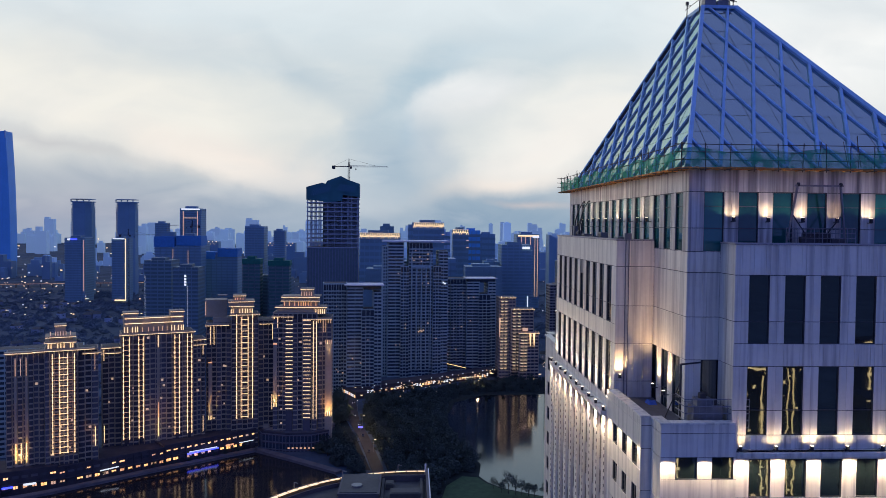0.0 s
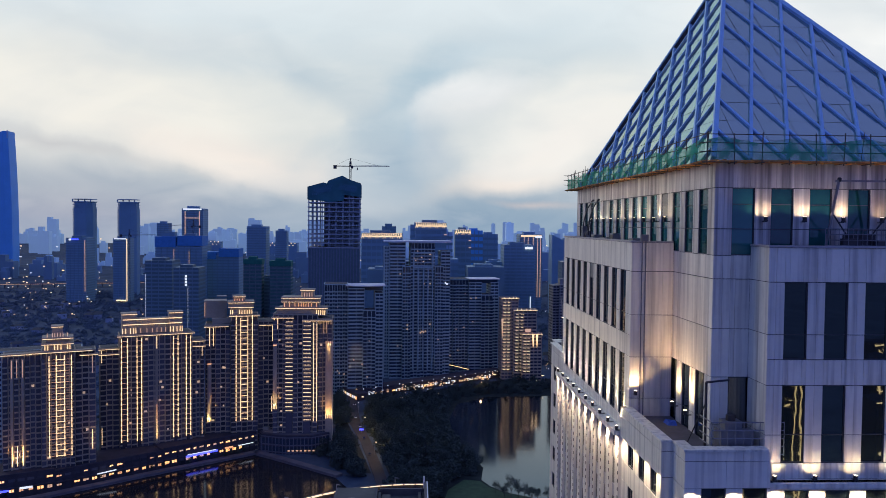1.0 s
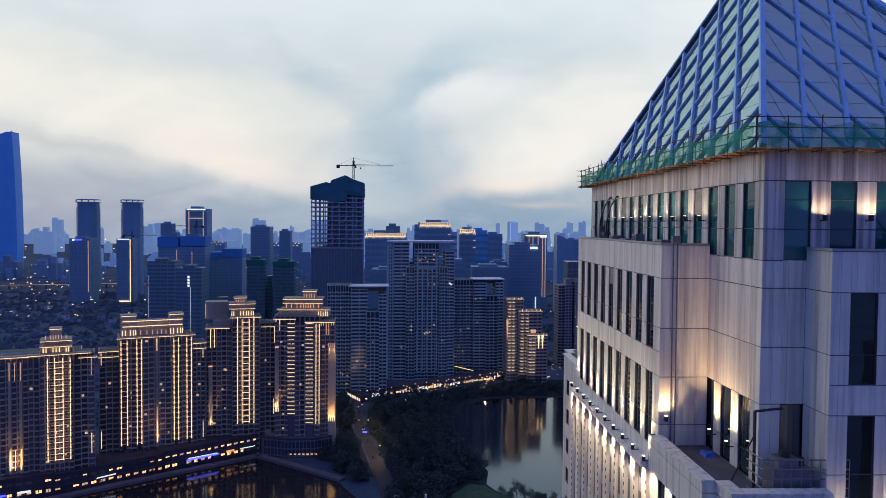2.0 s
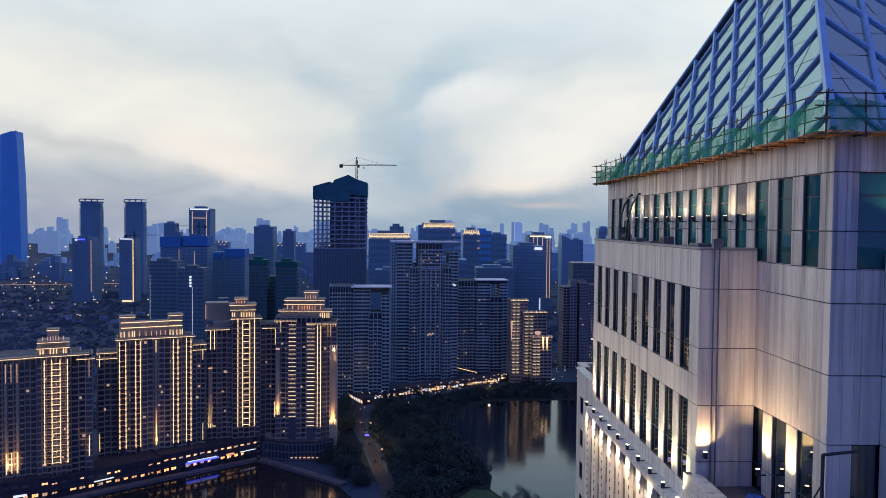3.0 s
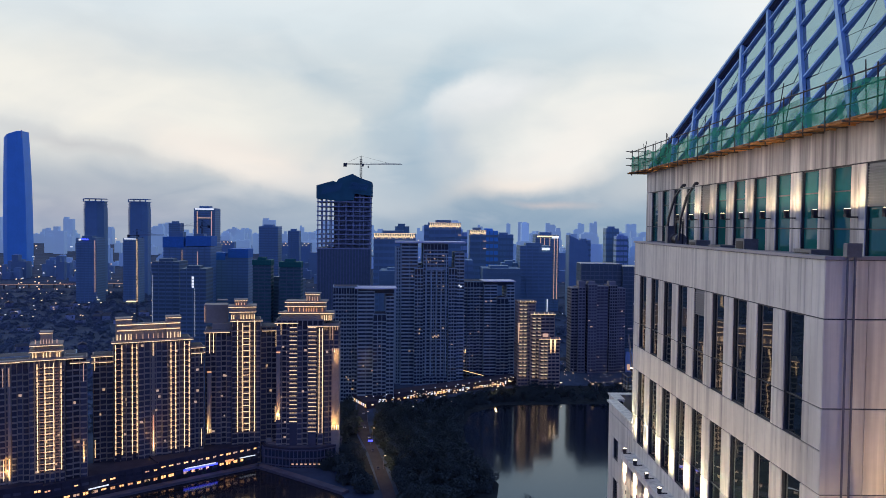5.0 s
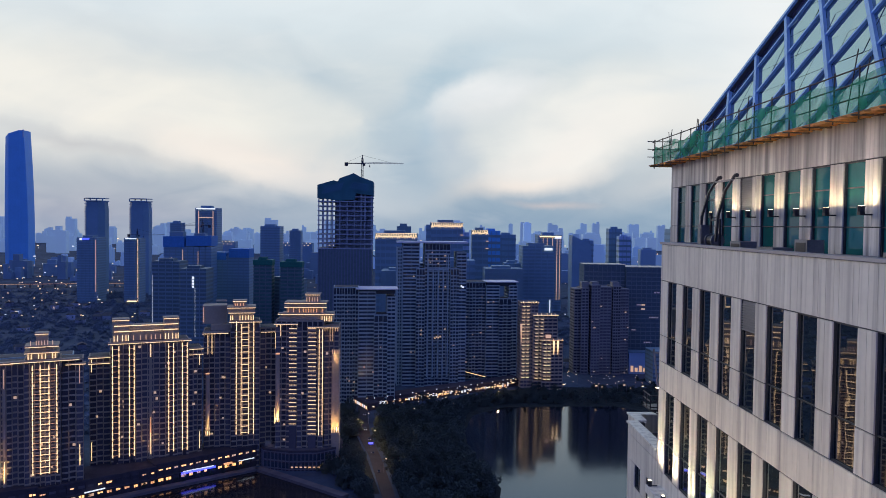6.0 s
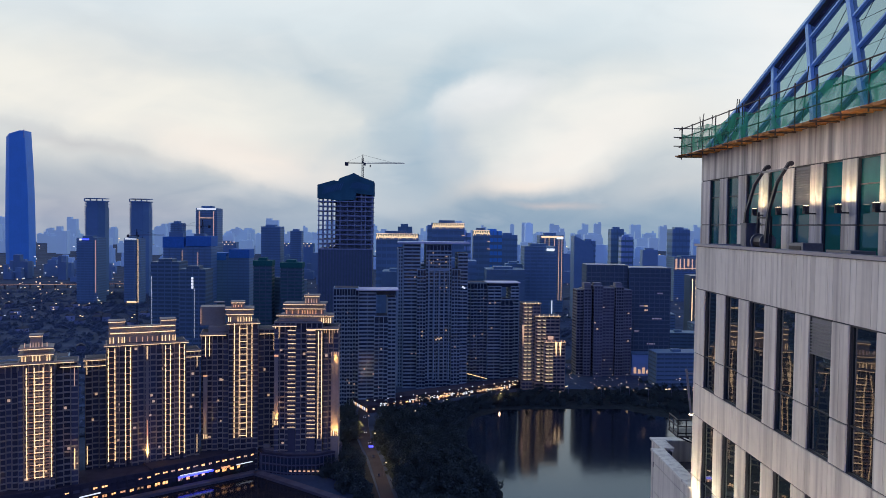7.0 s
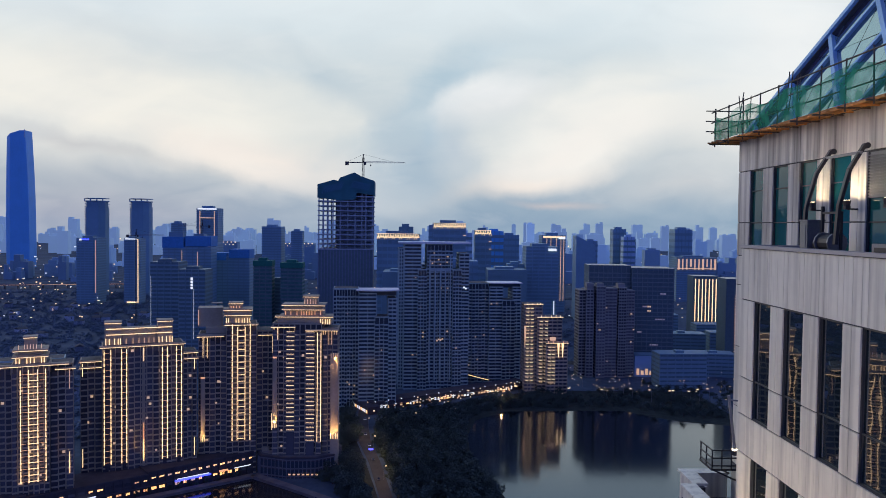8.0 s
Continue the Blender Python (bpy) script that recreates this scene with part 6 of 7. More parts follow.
# blocks with golden ornamented roofs
for x0, x1, y, top in ((-106, -92, 1120, 131), (-78, -18, 1100, 133), (2, 50, 1150, 149), (69, 96, 1250, 138)):
    t = far_block("ornate_block", x0, x1, y, top, HZ4, "high block with a golden lattice of light at its roof", floors=14, glass=HZ2)
    w = (x1 - x0) / 2
    n = max(5, int(w / 1.7))
    gap = 2 * w / n
    lattice = Geo()
    for k in range(n):
        xa = -w + gap * k
        low = top - (6 if k % 3 else 8)
        lattice.beam((xa, -0.8, low), (xa + gap * 0.5, -0.8, top - 1), 0.5, 0.5).beam((xa + gap * 0.5, -0.8, top - 1), (xa + gap, -0.8, low), 0.5, 0.5)
        lattice.box(xa + gap * 0.35, xa + gap * 0.65, -0.9, -0.4, top - 5.5, top - 4)
    part("light_lattice", lattice, STRIP, t, local=True, kind="stuff")
    strip(t, (-w, -0.9, top), (w, -0.9, top), 0.4, STRIP)
    for z in (top - 18, top - 30):
        strip(t, (w - 4, -0.9, z), (w + 0.5, -0.9, z), 1.0, STRIPDIM)
t = far_block("office_tower", 122, 163, 1000, 120, HZ4, "dark office block with a white roof sign")
strip(t, (8, -0.8, 116), (18, -0.8, 116), 3.0, SIGNWHITE, "sign")
strip(t, (16, -0.8, 14), (16, -0.8, 50), 0.9, SIGNWHITE)
t = far_block("office_tower", 186, 226, 1300, 131, HZ2, "office tower with vertical white light lines")
strip(t, (-18, -0.8, 128), (19, -0.8, 128), 2.0, STRIP)
for x in (-12, -5, 4, 12, 17):
    strip(t, (x, -0.8, 80 if x < 10 else 20), (x, -0.8, 126), 0.8, STRIPDIM)
strip(t, (8, -0.9, 126.5), (19, -0.9, 126.5), 3.2, SIGNWHITE, "sign")
t = thing("high_rise", (240, 1200, 0), "slate high-rise with a curving slanted top", "high-rise", "far high-rises")
part("body", Geo().loft([(-15, 0, 0), (22, 0, 0), (22, 30, 0), (-15, 30, 0)], [(-15, 0, 132), (14, 0, 118), (14, 30, 118), (-15, 30, 132)]), HZ2, t, local=True)
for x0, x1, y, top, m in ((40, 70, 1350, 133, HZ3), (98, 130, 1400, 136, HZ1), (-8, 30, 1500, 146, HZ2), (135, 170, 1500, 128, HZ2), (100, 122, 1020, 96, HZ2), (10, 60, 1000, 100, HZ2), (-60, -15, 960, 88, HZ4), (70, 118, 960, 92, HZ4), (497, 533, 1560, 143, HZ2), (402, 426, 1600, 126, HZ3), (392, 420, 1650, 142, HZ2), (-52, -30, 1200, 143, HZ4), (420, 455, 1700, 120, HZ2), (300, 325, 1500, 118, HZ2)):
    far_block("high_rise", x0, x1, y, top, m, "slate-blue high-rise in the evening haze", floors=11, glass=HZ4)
for x0, x1, top in ((-690, -622, 84), (-470, -377, 82), (-330, -262, 84)):
    t = far_block("low_hall", x0, x1, 2400, top, HZ2, "far low block with a line of golden lamps", depth=30)
    for k in range(int((x1 - x0) / 6)):
        part("roof_lamp", Geo().box(x0 - (x0 + x1) / 2 + 6 * k, x0 - (x0 + x1) / 2 + 6 * k + 2.6, -1.2, 0.2, top - 2 - 7 * (k % 2), top - 8 * (k % 2) + 0.4), STRIP, t, local=True)
t = far_block("low_hall", 482, 562, 1500, 88, HZ4, "long low building with golden lit columns")
for k in range(10):
    strip(t, (-36 + 8 * k, -1, 64 + (6 if k in (3, 7) else 0)), (-36 + 8 * k, -1, 85), 1.8 if k % 3 else 3.0, STRIPDIM)
strip(t, (-39, -1, 66), (38, -1, 66), 1.6, STRIPDIM)

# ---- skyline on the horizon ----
# the walls glow faintly to paint the haze before them
SKY1 = haze_material("skyline_haze_pale_blue", (0.28, 0.40, 0.52), (0.085, 0.132, 0.21))
SKY2 = haze_material("skyline_haze_blue", (0.22, 0.33, 0.47), (0.042, 0.074, 0.138))
# here the haze sits in the bluish base colour alone
SKY3 = wallmat("skyline_hazed_wall", (0.17, 0.265, 0.33), 0.8, vary=0.06, scale=0.004, random_each=0.15)
rnd = random.Random(5)
far_rest = {4700: Geo(), 3400: Geo()}
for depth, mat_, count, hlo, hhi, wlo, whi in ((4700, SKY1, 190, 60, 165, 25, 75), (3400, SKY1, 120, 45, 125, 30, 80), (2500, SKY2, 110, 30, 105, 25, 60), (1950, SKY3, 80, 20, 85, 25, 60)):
    for k in range(count):
        y = depth + rnd.uniform(-150, 200)
        x = rnd.uniform(-0.72, 0.62) * y
        w = rnd.uniform(wlo, whi)
        h = rnd.uniform(hlo, hhi) * (0.65 if rnd.random() < 0.5 else 1.0)
        if depth < 2600 and x < -0.2 * y:
            h *= 0.55
            w *= 0.7
        if depth < 2600 and -1400 < x < -1150 and depth > 2200:
            continue
        g = Geo().box(-w / 2, w / 2, 0, w * 0.6, 0, h)
        style = rnd.random()
        if style < 0.4:
            g.box(-w * 0.3, w * 0.25, w * 0.1, w * 0.4, h, h + rnd.uniform(4, 12))
        elif style < 0.7:
            g.box(-w * 0.48, -w * 0.05, w * 0.05, w * 0.5, h, h + rnd.uniform(6, 22))
        else:
            g.box(w * 0.1, w * 0.45, w * 0.05, w * 0.5, h, h + rnd.uniform(3, 16)).box(-w * 0.4, -w * 0.2, w * 0.1, w * 0.3, h, h + 4)
        if depth > 3000:
            rest = far_rest[depth]
            k0 = len(rest.v)
            rest.v += [(vx + x, vy + y, vz) for vx, vy, vz in g.v]
            rest.f += [tuple(k0 + q for q in fc) for fc in g.f]
            continue
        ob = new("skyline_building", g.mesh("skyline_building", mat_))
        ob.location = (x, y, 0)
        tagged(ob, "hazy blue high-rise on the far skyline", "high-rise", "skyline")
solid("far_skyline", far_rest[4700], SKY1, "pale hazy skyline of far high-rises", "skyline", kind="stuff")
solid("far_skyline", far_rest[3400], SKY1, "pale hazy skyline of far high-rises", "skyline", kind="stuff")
light_rnd = random.Random(31)
for mat_, count, tint in ((STRIP, 330, "warm"), (SIGNWHITE, 70, "cool")):
    g = Geo()
    for k in range(count):
        y = light_rnd.uniform(1250, 2300) if k % 3 else light_rnd.uniform(2300, 4300)
        x = light_rnd.choice((light_rnd.uniform(-0.62, -0.2), light_rnd.uniform(-0.1, 0.45))) * y
        z = light_rnd.uniform(4, 16) + (light_rnd.uniform(0, 60) if k % 4 == 0 else 0)
        r = y * light_rnd.uniform(0.0003, 0.00065)
        g.box(x - r * light_rnd.choice((1, 1, 1, 3)), x + r, y - r, y + r, z - r, z + r)
    solid("far_city_lights", g, mat_, "scattered " + tint + " street lights of the far city", "lights", kind="stuff")
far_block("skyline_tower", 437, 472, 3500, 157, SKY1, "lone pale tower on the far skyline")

# ---- near building with the curved lit parapet ----
ROOFDARK = wallmat("dark_roof_felt", (0.045, 0.045, 0.05), 0.9, vary=0.3, scale=0.3)
PALEWALL = wallmat("dim_parapet_render", (0.085, 0.085, 0.10), 0.8, vary=0.25, scale=0.4)
nb = thing("neighbour_tower", (-5, 100, 0), "dark-roofed tower with a curved light-edged parapet", "tower")
NB = (3.6, 90.5)


def on_arc(deg, shrink=0.0):
    a, r = radians(deg), 24.45 + 0.047 * deg - shrink
    return NB[0] - r * math.sin(a), NB[1] + r * math.cos(a)


degs = [3 + 4 * k for k in range(19)]
part("body", Geo().prism([(2.3, 90.5), (2.3, 114.8)] + [on_arc(d, 0.3) for d in degs] + [(-20.5, 93.0)], 0, 107.0), PALEWALL, nb)
part("roof", Geo().prism([(2.0, 90.8), (2.0, 114.3)] + [on_arc(d, 0.9) for d in degs] + [(-20.0, 93.4)], 107.0, 107.12), ROOFDARK, nb)
part("plant_room", Geo().box(-10.9, -4.9, 103.6, 112.0, 107.1, 108.5), PALEWALL, nb)
part("plant_roof", Geo().box(-10.6, -5.2, 104.0, 111.7, 108.5, 108.6), ROOFDARK, nb)
part("roof_hatch", Geo().tube((-8.3, 106.4, 108.6), (-8.3, 106.4, 108.85), 0.8, 12), GREYSTEEL, nb, "grey domed roof hatch")
for x0, x1, y0, y1, h in ((-3.4, 1.0, 104.4, 106.6, 1.1), (-4.2, -3.0, 109.0, 110.8, 0.8), (-1.8, 0.4, 100.2, 102.0, 0.9)):
    part("roof_unit", Geo().box(x0, x1, y0, y1, 107.12, 107.12 + h).box(x0 + 0.2, x1 - 0.2, y0 + 0.2, y1 - 0.2, 107.12 + h, 107.2 + h), ROOFDARK, nb)
for x in (-4.6, 1.2):
    part("duct", Geo().box(x - 0.2, x + 0.2, 92, 112.4, 107.12, 107.7), ROOFDARK, nb)
part("parapet", Geo().box(-4.6, 1.6, 112.5, 112.8, 107.1, 108.1), PALEWALL, nb)
part("parapet", Geo().box(1.9, 2.25, 90.6, 114.4, 107.1, 108.5), PALEWALL, nb)
part("edge_line", Geo().box(2.27, 2.42, 91, 114.6, 108.2, 108.5), WHITEPAINT, nb, "white painted parapet edge")
part("corner_post", Geo().tube((1.9, 114.6, 107.2), (1.9, 114.6, 109.2), 0.14), WHITEPAINT, nb)
for d0, d1 in zip(degs, degs[1:]):
    (xa, ya), (xb, yb) = on_arc(d0), on_arc(d1)
    part("parapet", Geo().beam((xa, ya, 107.5), (xb, yb, 107.5), 0.22, 1.1), PALEWALL, nb)
    (xc, yc), (xd, yd) = on_arc(d0 + 0.3, 0.36), on_arc(d1 - 0.15, 0.36)
    part("light_strip", Geo().beam((xc, yc, 107.98), (xd, yd, 107.98), 0.75 if d0 > 40 else 0.5 if d0 > 26 else 0.28, 0.07), ARCLIGHT, nb)
    (xe, ye), (xf, yf) = on_arc(d0, 1.3), on_arc(d1, 1.3)
    part("roof_kerb", Geo().beam((xe, ye, 107.4), (xf, yf, 107.4), 0.18, 0.6), PALEWALL, nb)
for d in (52, 34, 14):
    x, y = on_arc(d, 0.1)
    part("lamp_post", Geo().tube((x, y, 107.4), (x, y, 109.0), 0.07).tube((x, y, 109.0), (x + 0.6, y - 0.4, 109.0), 0.06), GREYSTEEL, nb)

# ---- trees ----
LEAF = wallmat("dark_foliage", (0.042, 0.056, 0.046), 0.95, vary=0.3, scale=0.15, random_each=0.3, spec=0.1)
BARK = wallmat("bark", (0.06, 0.045, 0.035), 0.9)


def tree_master(seed, height, spread):
    r = random.Random(seed)
    t = thing("tree", (0, 0, -60), "dark leafy tree by the water at dusk", "tree", "lakeside trees")
    trunk = Geo().tube((0, 0, 0), (0.2, 0.1, height * 0.45), 0.28, 6, 0.16)
    for k in range(5):
        a = 2 * math.pi * k / 5 + r.uniform(-0.4, 0.4)
        trunk.tube((0.15, 0.1, height * r.uniform(0.25, 0.42)), (spread * 0.55 * math.cos(a), spread * 0.55 * math.sin(a), height * r.uniform(0.55, 0.8)), 0.12, 5, 0.04)
    part("trunk", trunk, BARK, t, local=True)
    crown = Geo()
    for lobe in range(9):
        a, q = r.uniform(0, 6.28), r.uniform(0.1, 0.75)
        c = Vector((spread * q * math.cos(a), spread * q * math.sin(a), height * r.uniform(0.45, 0.88)))
        rad = spread * r.uniform(0.3, 0.48)
        for k in range(32):
            d = Vector((r.gauss(0, 1), r.gauss(0, 1), r.gauss(0, 0.75))).normalized() * rad * r.uniform(0.55, 1.05)
            p, s = c + d, r.uniform(0.22, 0.5)
            k0 = len(crown.v)
            e = Euler((r.uniform(0, 6), r.uniform(0, 6), r.uniform(0, 6))).to_matrix()
            crown.v += [tuple(p + e @ Vector(v) * s) for v in ((1, 0, 0), (0, 1, 0.2), (-1, 0, 0), (0, -1, -0.2), (0, 0, 0.6))]
            crown.f += [(k0, k0 + 1, k0 + 4), (k0 + 1, k0 + 2, k0 + 4), (k0 + 2, k0 + 3, k0 + 4), (k0 + 3, k0, k0 + 4)]
    part("crown", crown, LEAF, t, local=True)
    return t


masters = [tree_master(11, 11, 5.0), tree_master(12, 9, 4.4), tree_master(13, 13, 5.6)]
used = set()


def plant(x, y, s=1.0, z=0.0):
    i = rnd.randrange(3)
    m = pose(x, y, z, 0, 0, rnd.uniform(0, 360))
    if i not in used:
        used.add(i)
        masters[i].matrix_basis = m
        return
    c = copy_thing(masters[i], m)
    c.scale = (s, s, s * rnd.uniform(0.9, 1.15))


def inside(p, poly_):
    x, y = p
    hit_ = False
    for (x0, y0), (x1, y1) in zip(poly_, poly_[1:] + poly_[:1]):
        if (y0 > y) != (y1 > y) and x < (x1 - x0) * (y - y0) / (y1 - y0) + x0:
            hit_ = not hit_
    return hit_


WOODS = [[(-14, 395), (-10, 425), (-24, 500), (-36, 555), (-30, 606), (0, 634), (60, 672), (112, 680), (112, 640), (70, 640), (44, 626), (31, 606), (24, 580), (22, 546), (24, 506), (32, 475), (38, 445), (34, 430), (18, 424), (10, 395)],
         [(-30, 440), (-44, 500), (-50, 500), (-56, 470), (-44, 446), (-28, 424)], [(112, 640), (120, 690), (170, 700), (205, 690), (230, 640), (225, 600), (190, 612), (160, 640)]]
count = 0
while count < 250:
    wd = WOODS[0] if count < 175 else (WOODS[1] if count < 200 else WOODS[2])
    x, y = rnd.uniform(-60, 235), rnd.uniform(396, 705)
    if inside((x, y), wd):
        plant(x, y, rnd.uniform(0.75, 1.15) if y < 600 else rnd.uniform(0.5, 0.75))
        count += 1
for x, y, s in ((50, 397, 0.7), (53.5, 396, 0.85), (57, 394, 0.8), (60.5, 393, 0.75), (64, 392, 0.85), (67, 390.5, 0.7), (72, 389, 0.6), (46, 403, 0.6)):
    plant(x, y, s, 0.2)
for k in range(40):
    f = k / 39
    plant(-225 + 120 * f + rnd.uniform(-2, 2), 397 + 84 * f + rnd.uniform(-1.5, 1.5) - 9, 0.42)

# the thick of the woods, too dense to tell apart, and the soil below
def clump(seed, height, spread):
    r = random.Random(seed)
    g = Geo()
    for lobe in range(9):
        a, q = r.uniform(0, 6.28), r.uniform(0.1, 0.8)
        c = Vector((spread * q * math.cos(a), spread * q * math.sin(a), height * r.uniform(0.2, 0.85)))
        for k in range(17):
            d = Vector((r.gauss(0, 1), r.gauss(0, 1), r.gauss(0, 0.75))).normalized() * spread * r.uniform(0.25, 0.48)
            p, s = c + d, r.uniform(0.45, 0.95)
            e = Euler((r.uniform(0, 6), r.uniform(0, 6), r.uniform(0, 6))).to_matrix()
            k0 = len(g.v)
            g.v += [tuple(p + e @ Vector(v) * s) for v in ((1, 0, 0), (0, 1, 0.2), (-1, 0, 0), (0, -1, -0.2), (0, 0, 0.6))]
            g.f += [(k0, k0 + 1, k0 + 4), (k0 + 1, k0 + 2, k0 + 4), (k0 + 2, k0 + 3, k0 + 4), (k0 + 3, k0, k0 + 4)]
    return np.array(g.v), g.f


clumps = [clump(21, 10, 5.2), clump(22, 8, 4.6), clump(23, 12, 5.6), clump(24, 6, 5.0)]
thick = Geo()
n_ = 0
THICK = [WOODS[0], [(-32, 440), (-46, 500), (-52, 505), (-64, 478), (-48, 450), (-30, 424)], [(60, 636), (118, 646), (160, 648), (190, 622), (230, 610), (232, 650), (205, 695), (120, 690), (95, 702)],
         [(-14, 372), (-14, 420), (18, 422), (12, 372)], [(-96, 520), (-62, 508), (-62, 590), (-84, 600)], [(-58, 512), (-47, 545), (-55, 600), (-64, 700), (-78, 640), (-66, 560)], [(196, 640), (240, 606), (330, 602), (420, 640), (420, 760), (200, 735)]]
while n_ < 1280:
    area = THICK[0] if n_ < 660 else THICK[1] if n_ < 730 else THICK[2] if n_ < 890 else THICK[3] if n_ < 965 else THICK[4] if n_ < 1000 else THICK[5] if n_ < 1060 else THICK[6]
    x, y = rnd.uniform(-100, 420), rnd.uniform(370, 762)
    if not inside((x, y), area):
        continue
    i, sc, a = rnd.randrange(4), rnd.uniform(0.75, 1.15) * (1.0 if y < 600 else 0.62), rnd.uniform(0, 6.28)
    rot = np.array([[math.cos(a), -math.sin(a), 0], [math.sin(a), math.cos(a), 0], [0, 0, 0.9]])
    k0 = len(thick.v)
    thick.v += [tuple(v) for v in (clumps[i][0] @ rot.T * sc + np.array([x, y, -0.5])).tolist()]
    thick.f += [tuple(k0 + q for q in f) for f in clumps[i][1]]
    n_ += 1
solid("lakeside_woods", thick, LEAF, "dense dark trees along the lake shore", "trees", kind="stuff")
SOIL = wallmat("leafy_soil", (0.03, 0.038, 0.034), 0.95, vary=0.4, scale=0.2, spec=0.05)
for area in ([(-14, 372), (-12, 425), (-25, 500), (-37, 555), (-31, 606), (0, 640), (95, 704), (235, 704), (240, 580), (100, 600), (100, 372)], [(-110, 500), (-62, 505), (-30, 436), (-24, 436), (-37, 500), (-47.5, 545), (-54.5, 600), (-62, 700), (-90, 700)]):
    sheet("woodland_floor", area, 0.1, SOIL, "dark leafy ground under the trees", "ground")
kiosk = thing("blue_lit_sign", (-35.7, 520, 0), "small blue glowing sign board beside the road", "sign")
part("post", Geo().tube((0, 0, 0), (0, 0, 2.2), 0.12), GREYSTEEL, kiosk, local=True)
part("board", Geo().box(-1.5, 1.5, -0.15, 0.15, 2.0, 3.1), SIGNBLUE, kiosk, local=True)

# ---- lakeside shop street ----
sh = thing("lakeside_shops", (22, 668, 0), "long low lakeside shop row with glowing fronts", "shops", turn=33.5)
part("body", Geo().box(-78, 78, 0, 14, 0, 6.5), PODWALL, sh, local=True)
part("canopy", Geo().box(-78, 78, -2.0, 0, 3.6, 3.9), PODWALL, sh, local=True)
part("roof_edge", Geo().box(-78.3, 78.3, -0.4, 14.3, 6.5, 7.1), PODWALL, sh, local=True)
for k in range(52):
    x = -76.5 + 3 * k
    if rnd.random() < 0.62:
        part("shop_window", Geo().box(x - rnd.uniform(0.5, 1.2), x + rnd.uniform(0.4, 1.2), -0.35, 0.1, 1.2 + rnd.random(), 2.6 + 2.2 * rnd.random()), [SHOPGLASS, STRIPDIM, SIGNWHITE, SIGNORANGE][rnd.choice((0, 0, 1, 1, 1, 2, 2, 3))], sh, local=True)
    if k % 4 == 0:
        part("roof_lamp", Geo().box(x - 0.35, x + 0.35, -0.8, -0.3, 7.1, 7.8), SIGNWHITE, sh, local=True)
x = -77.0
while x < 74:
    run = lit_rnd.uniform(1.5, 7.0)
    if lit_rnd.random() < 0.6:
        strip(sh, (x, -2.1, 4.0), (x + run, -2.1, 4.0), 0.35, lit_rnd.choice((STRIPDIM, STRIPDIM, STRIP, SIGNWHITE)))
    x += run + lit_rnd.uniform(0.8, 5.0)
cn = thing("lit_canopy", (42, 726, 0), "long canopy with an orange lit edge behind the shops", "canopy", turn=-52.5)
part("roof", Geo().box(-19, 19, 0, 4, 7.2, 7.6), PODWALL, cn, local=True)
for k in range(5):
    part("post", Geo().box(-18.5 + 9 * k, -18.1 + 9 * k, 1.6, 2.0, 0, 7.2), GREYSTEEL, cn, local=True)
strip(cn, (-19, -0.2, 7.5), (19, -0.2, 7.5), 0.4, STRIP)
sh2 = thing("side_shops", (-60, 640, 0), "side street shop row with bright white fronts", "shops", turn=-62)
part("body", Geo().box(-30, 30, 0, 10, 0, 6), PODWALL, sh2, local=True)
for k in range(16):
    part("shop_window", Geo().box(-29 + 3.7 * k, -27 + 3.7 * k, -0.2, 0.1, 1, 3.2), SIGNWHITE if k % 3 else SHOPGLASS, sh2, local=True)

# ---- street lamps ----
def street_lamp_master():
    t = thing("street_lamp", (0, 0, -60), "slim street lamp with a glowing warm head", "street lamp", "street lamps")
    part("pole", Geo().tube((0, 0, 0), (0, 0, 8), 0.1, 6, 0.07).tube((0, 0, 8), (1.2, 0, 8.4), 0.06), GREYSTEEL, t, local=True)
    part("lamp_head", Geo().box(0.7, 1.7, -0.25, 0.25, 8.25, 8.6), STRIP, t, "glowing lamp head", local=True)
    return t


lampm = street_lamp_master()
spots_ = [(-24, 470), (-35, 530), (-42, 575), (-48, 620), (-8, 590), (20, 604), (60, 650), (110, 655), (150, 668), (170, 690), (200, 690), (225, 668), (245, 700), (185, 730), (210, 745), (232, 715), (262, 690), (280, 720), (160, 735), (140, 720), (295, 680), (320, 700), (240, 640), (265, 640), (-60, 560), (-75, 580), (-90, 600)]
lampm.matrix_basis = pose(*spots_[0], 0)
for x, y in spots_[1:]:
    copy_thing(lampm, pose(x, y, 0, 0, 0, rnd.uniform(0, 360)))
for x, y in ((203, 661), (206, 662), (219, 661), (229, 668), (238, 670), (120, 668), (147, 664), (172, 668), (187, 664)):
    c = copy_thing(lampm, pose(x, y, 0, 0, 0, 200))
    c.scale = (1.9, 1.9, 1.25)
for x, y in [(rnd.uniform(-0.62, -0.35) * yy, yy) for yy in [rnd.uniform(1000, 1500) for _ in range(12)]]:
    c = copy_thing(lampm, pose(x, y, 0, 0, 0, rnd.uniform(0, 360)))
    c.scale = (2.2, 2.2, 1.6)

for x, y in ((-44, 552), (-33, 505), (-24, 465), (-57, 640), (60, 652)):
    d = bpy.data.lights.new("street_lamp_light", "POINT")
    d.energy, d.color, d.shadow_soft_size = 3200, (1.0, 0.62, 0.28), 0.4
    new("street_lamp_light", d).location = (x, y, 9.5)

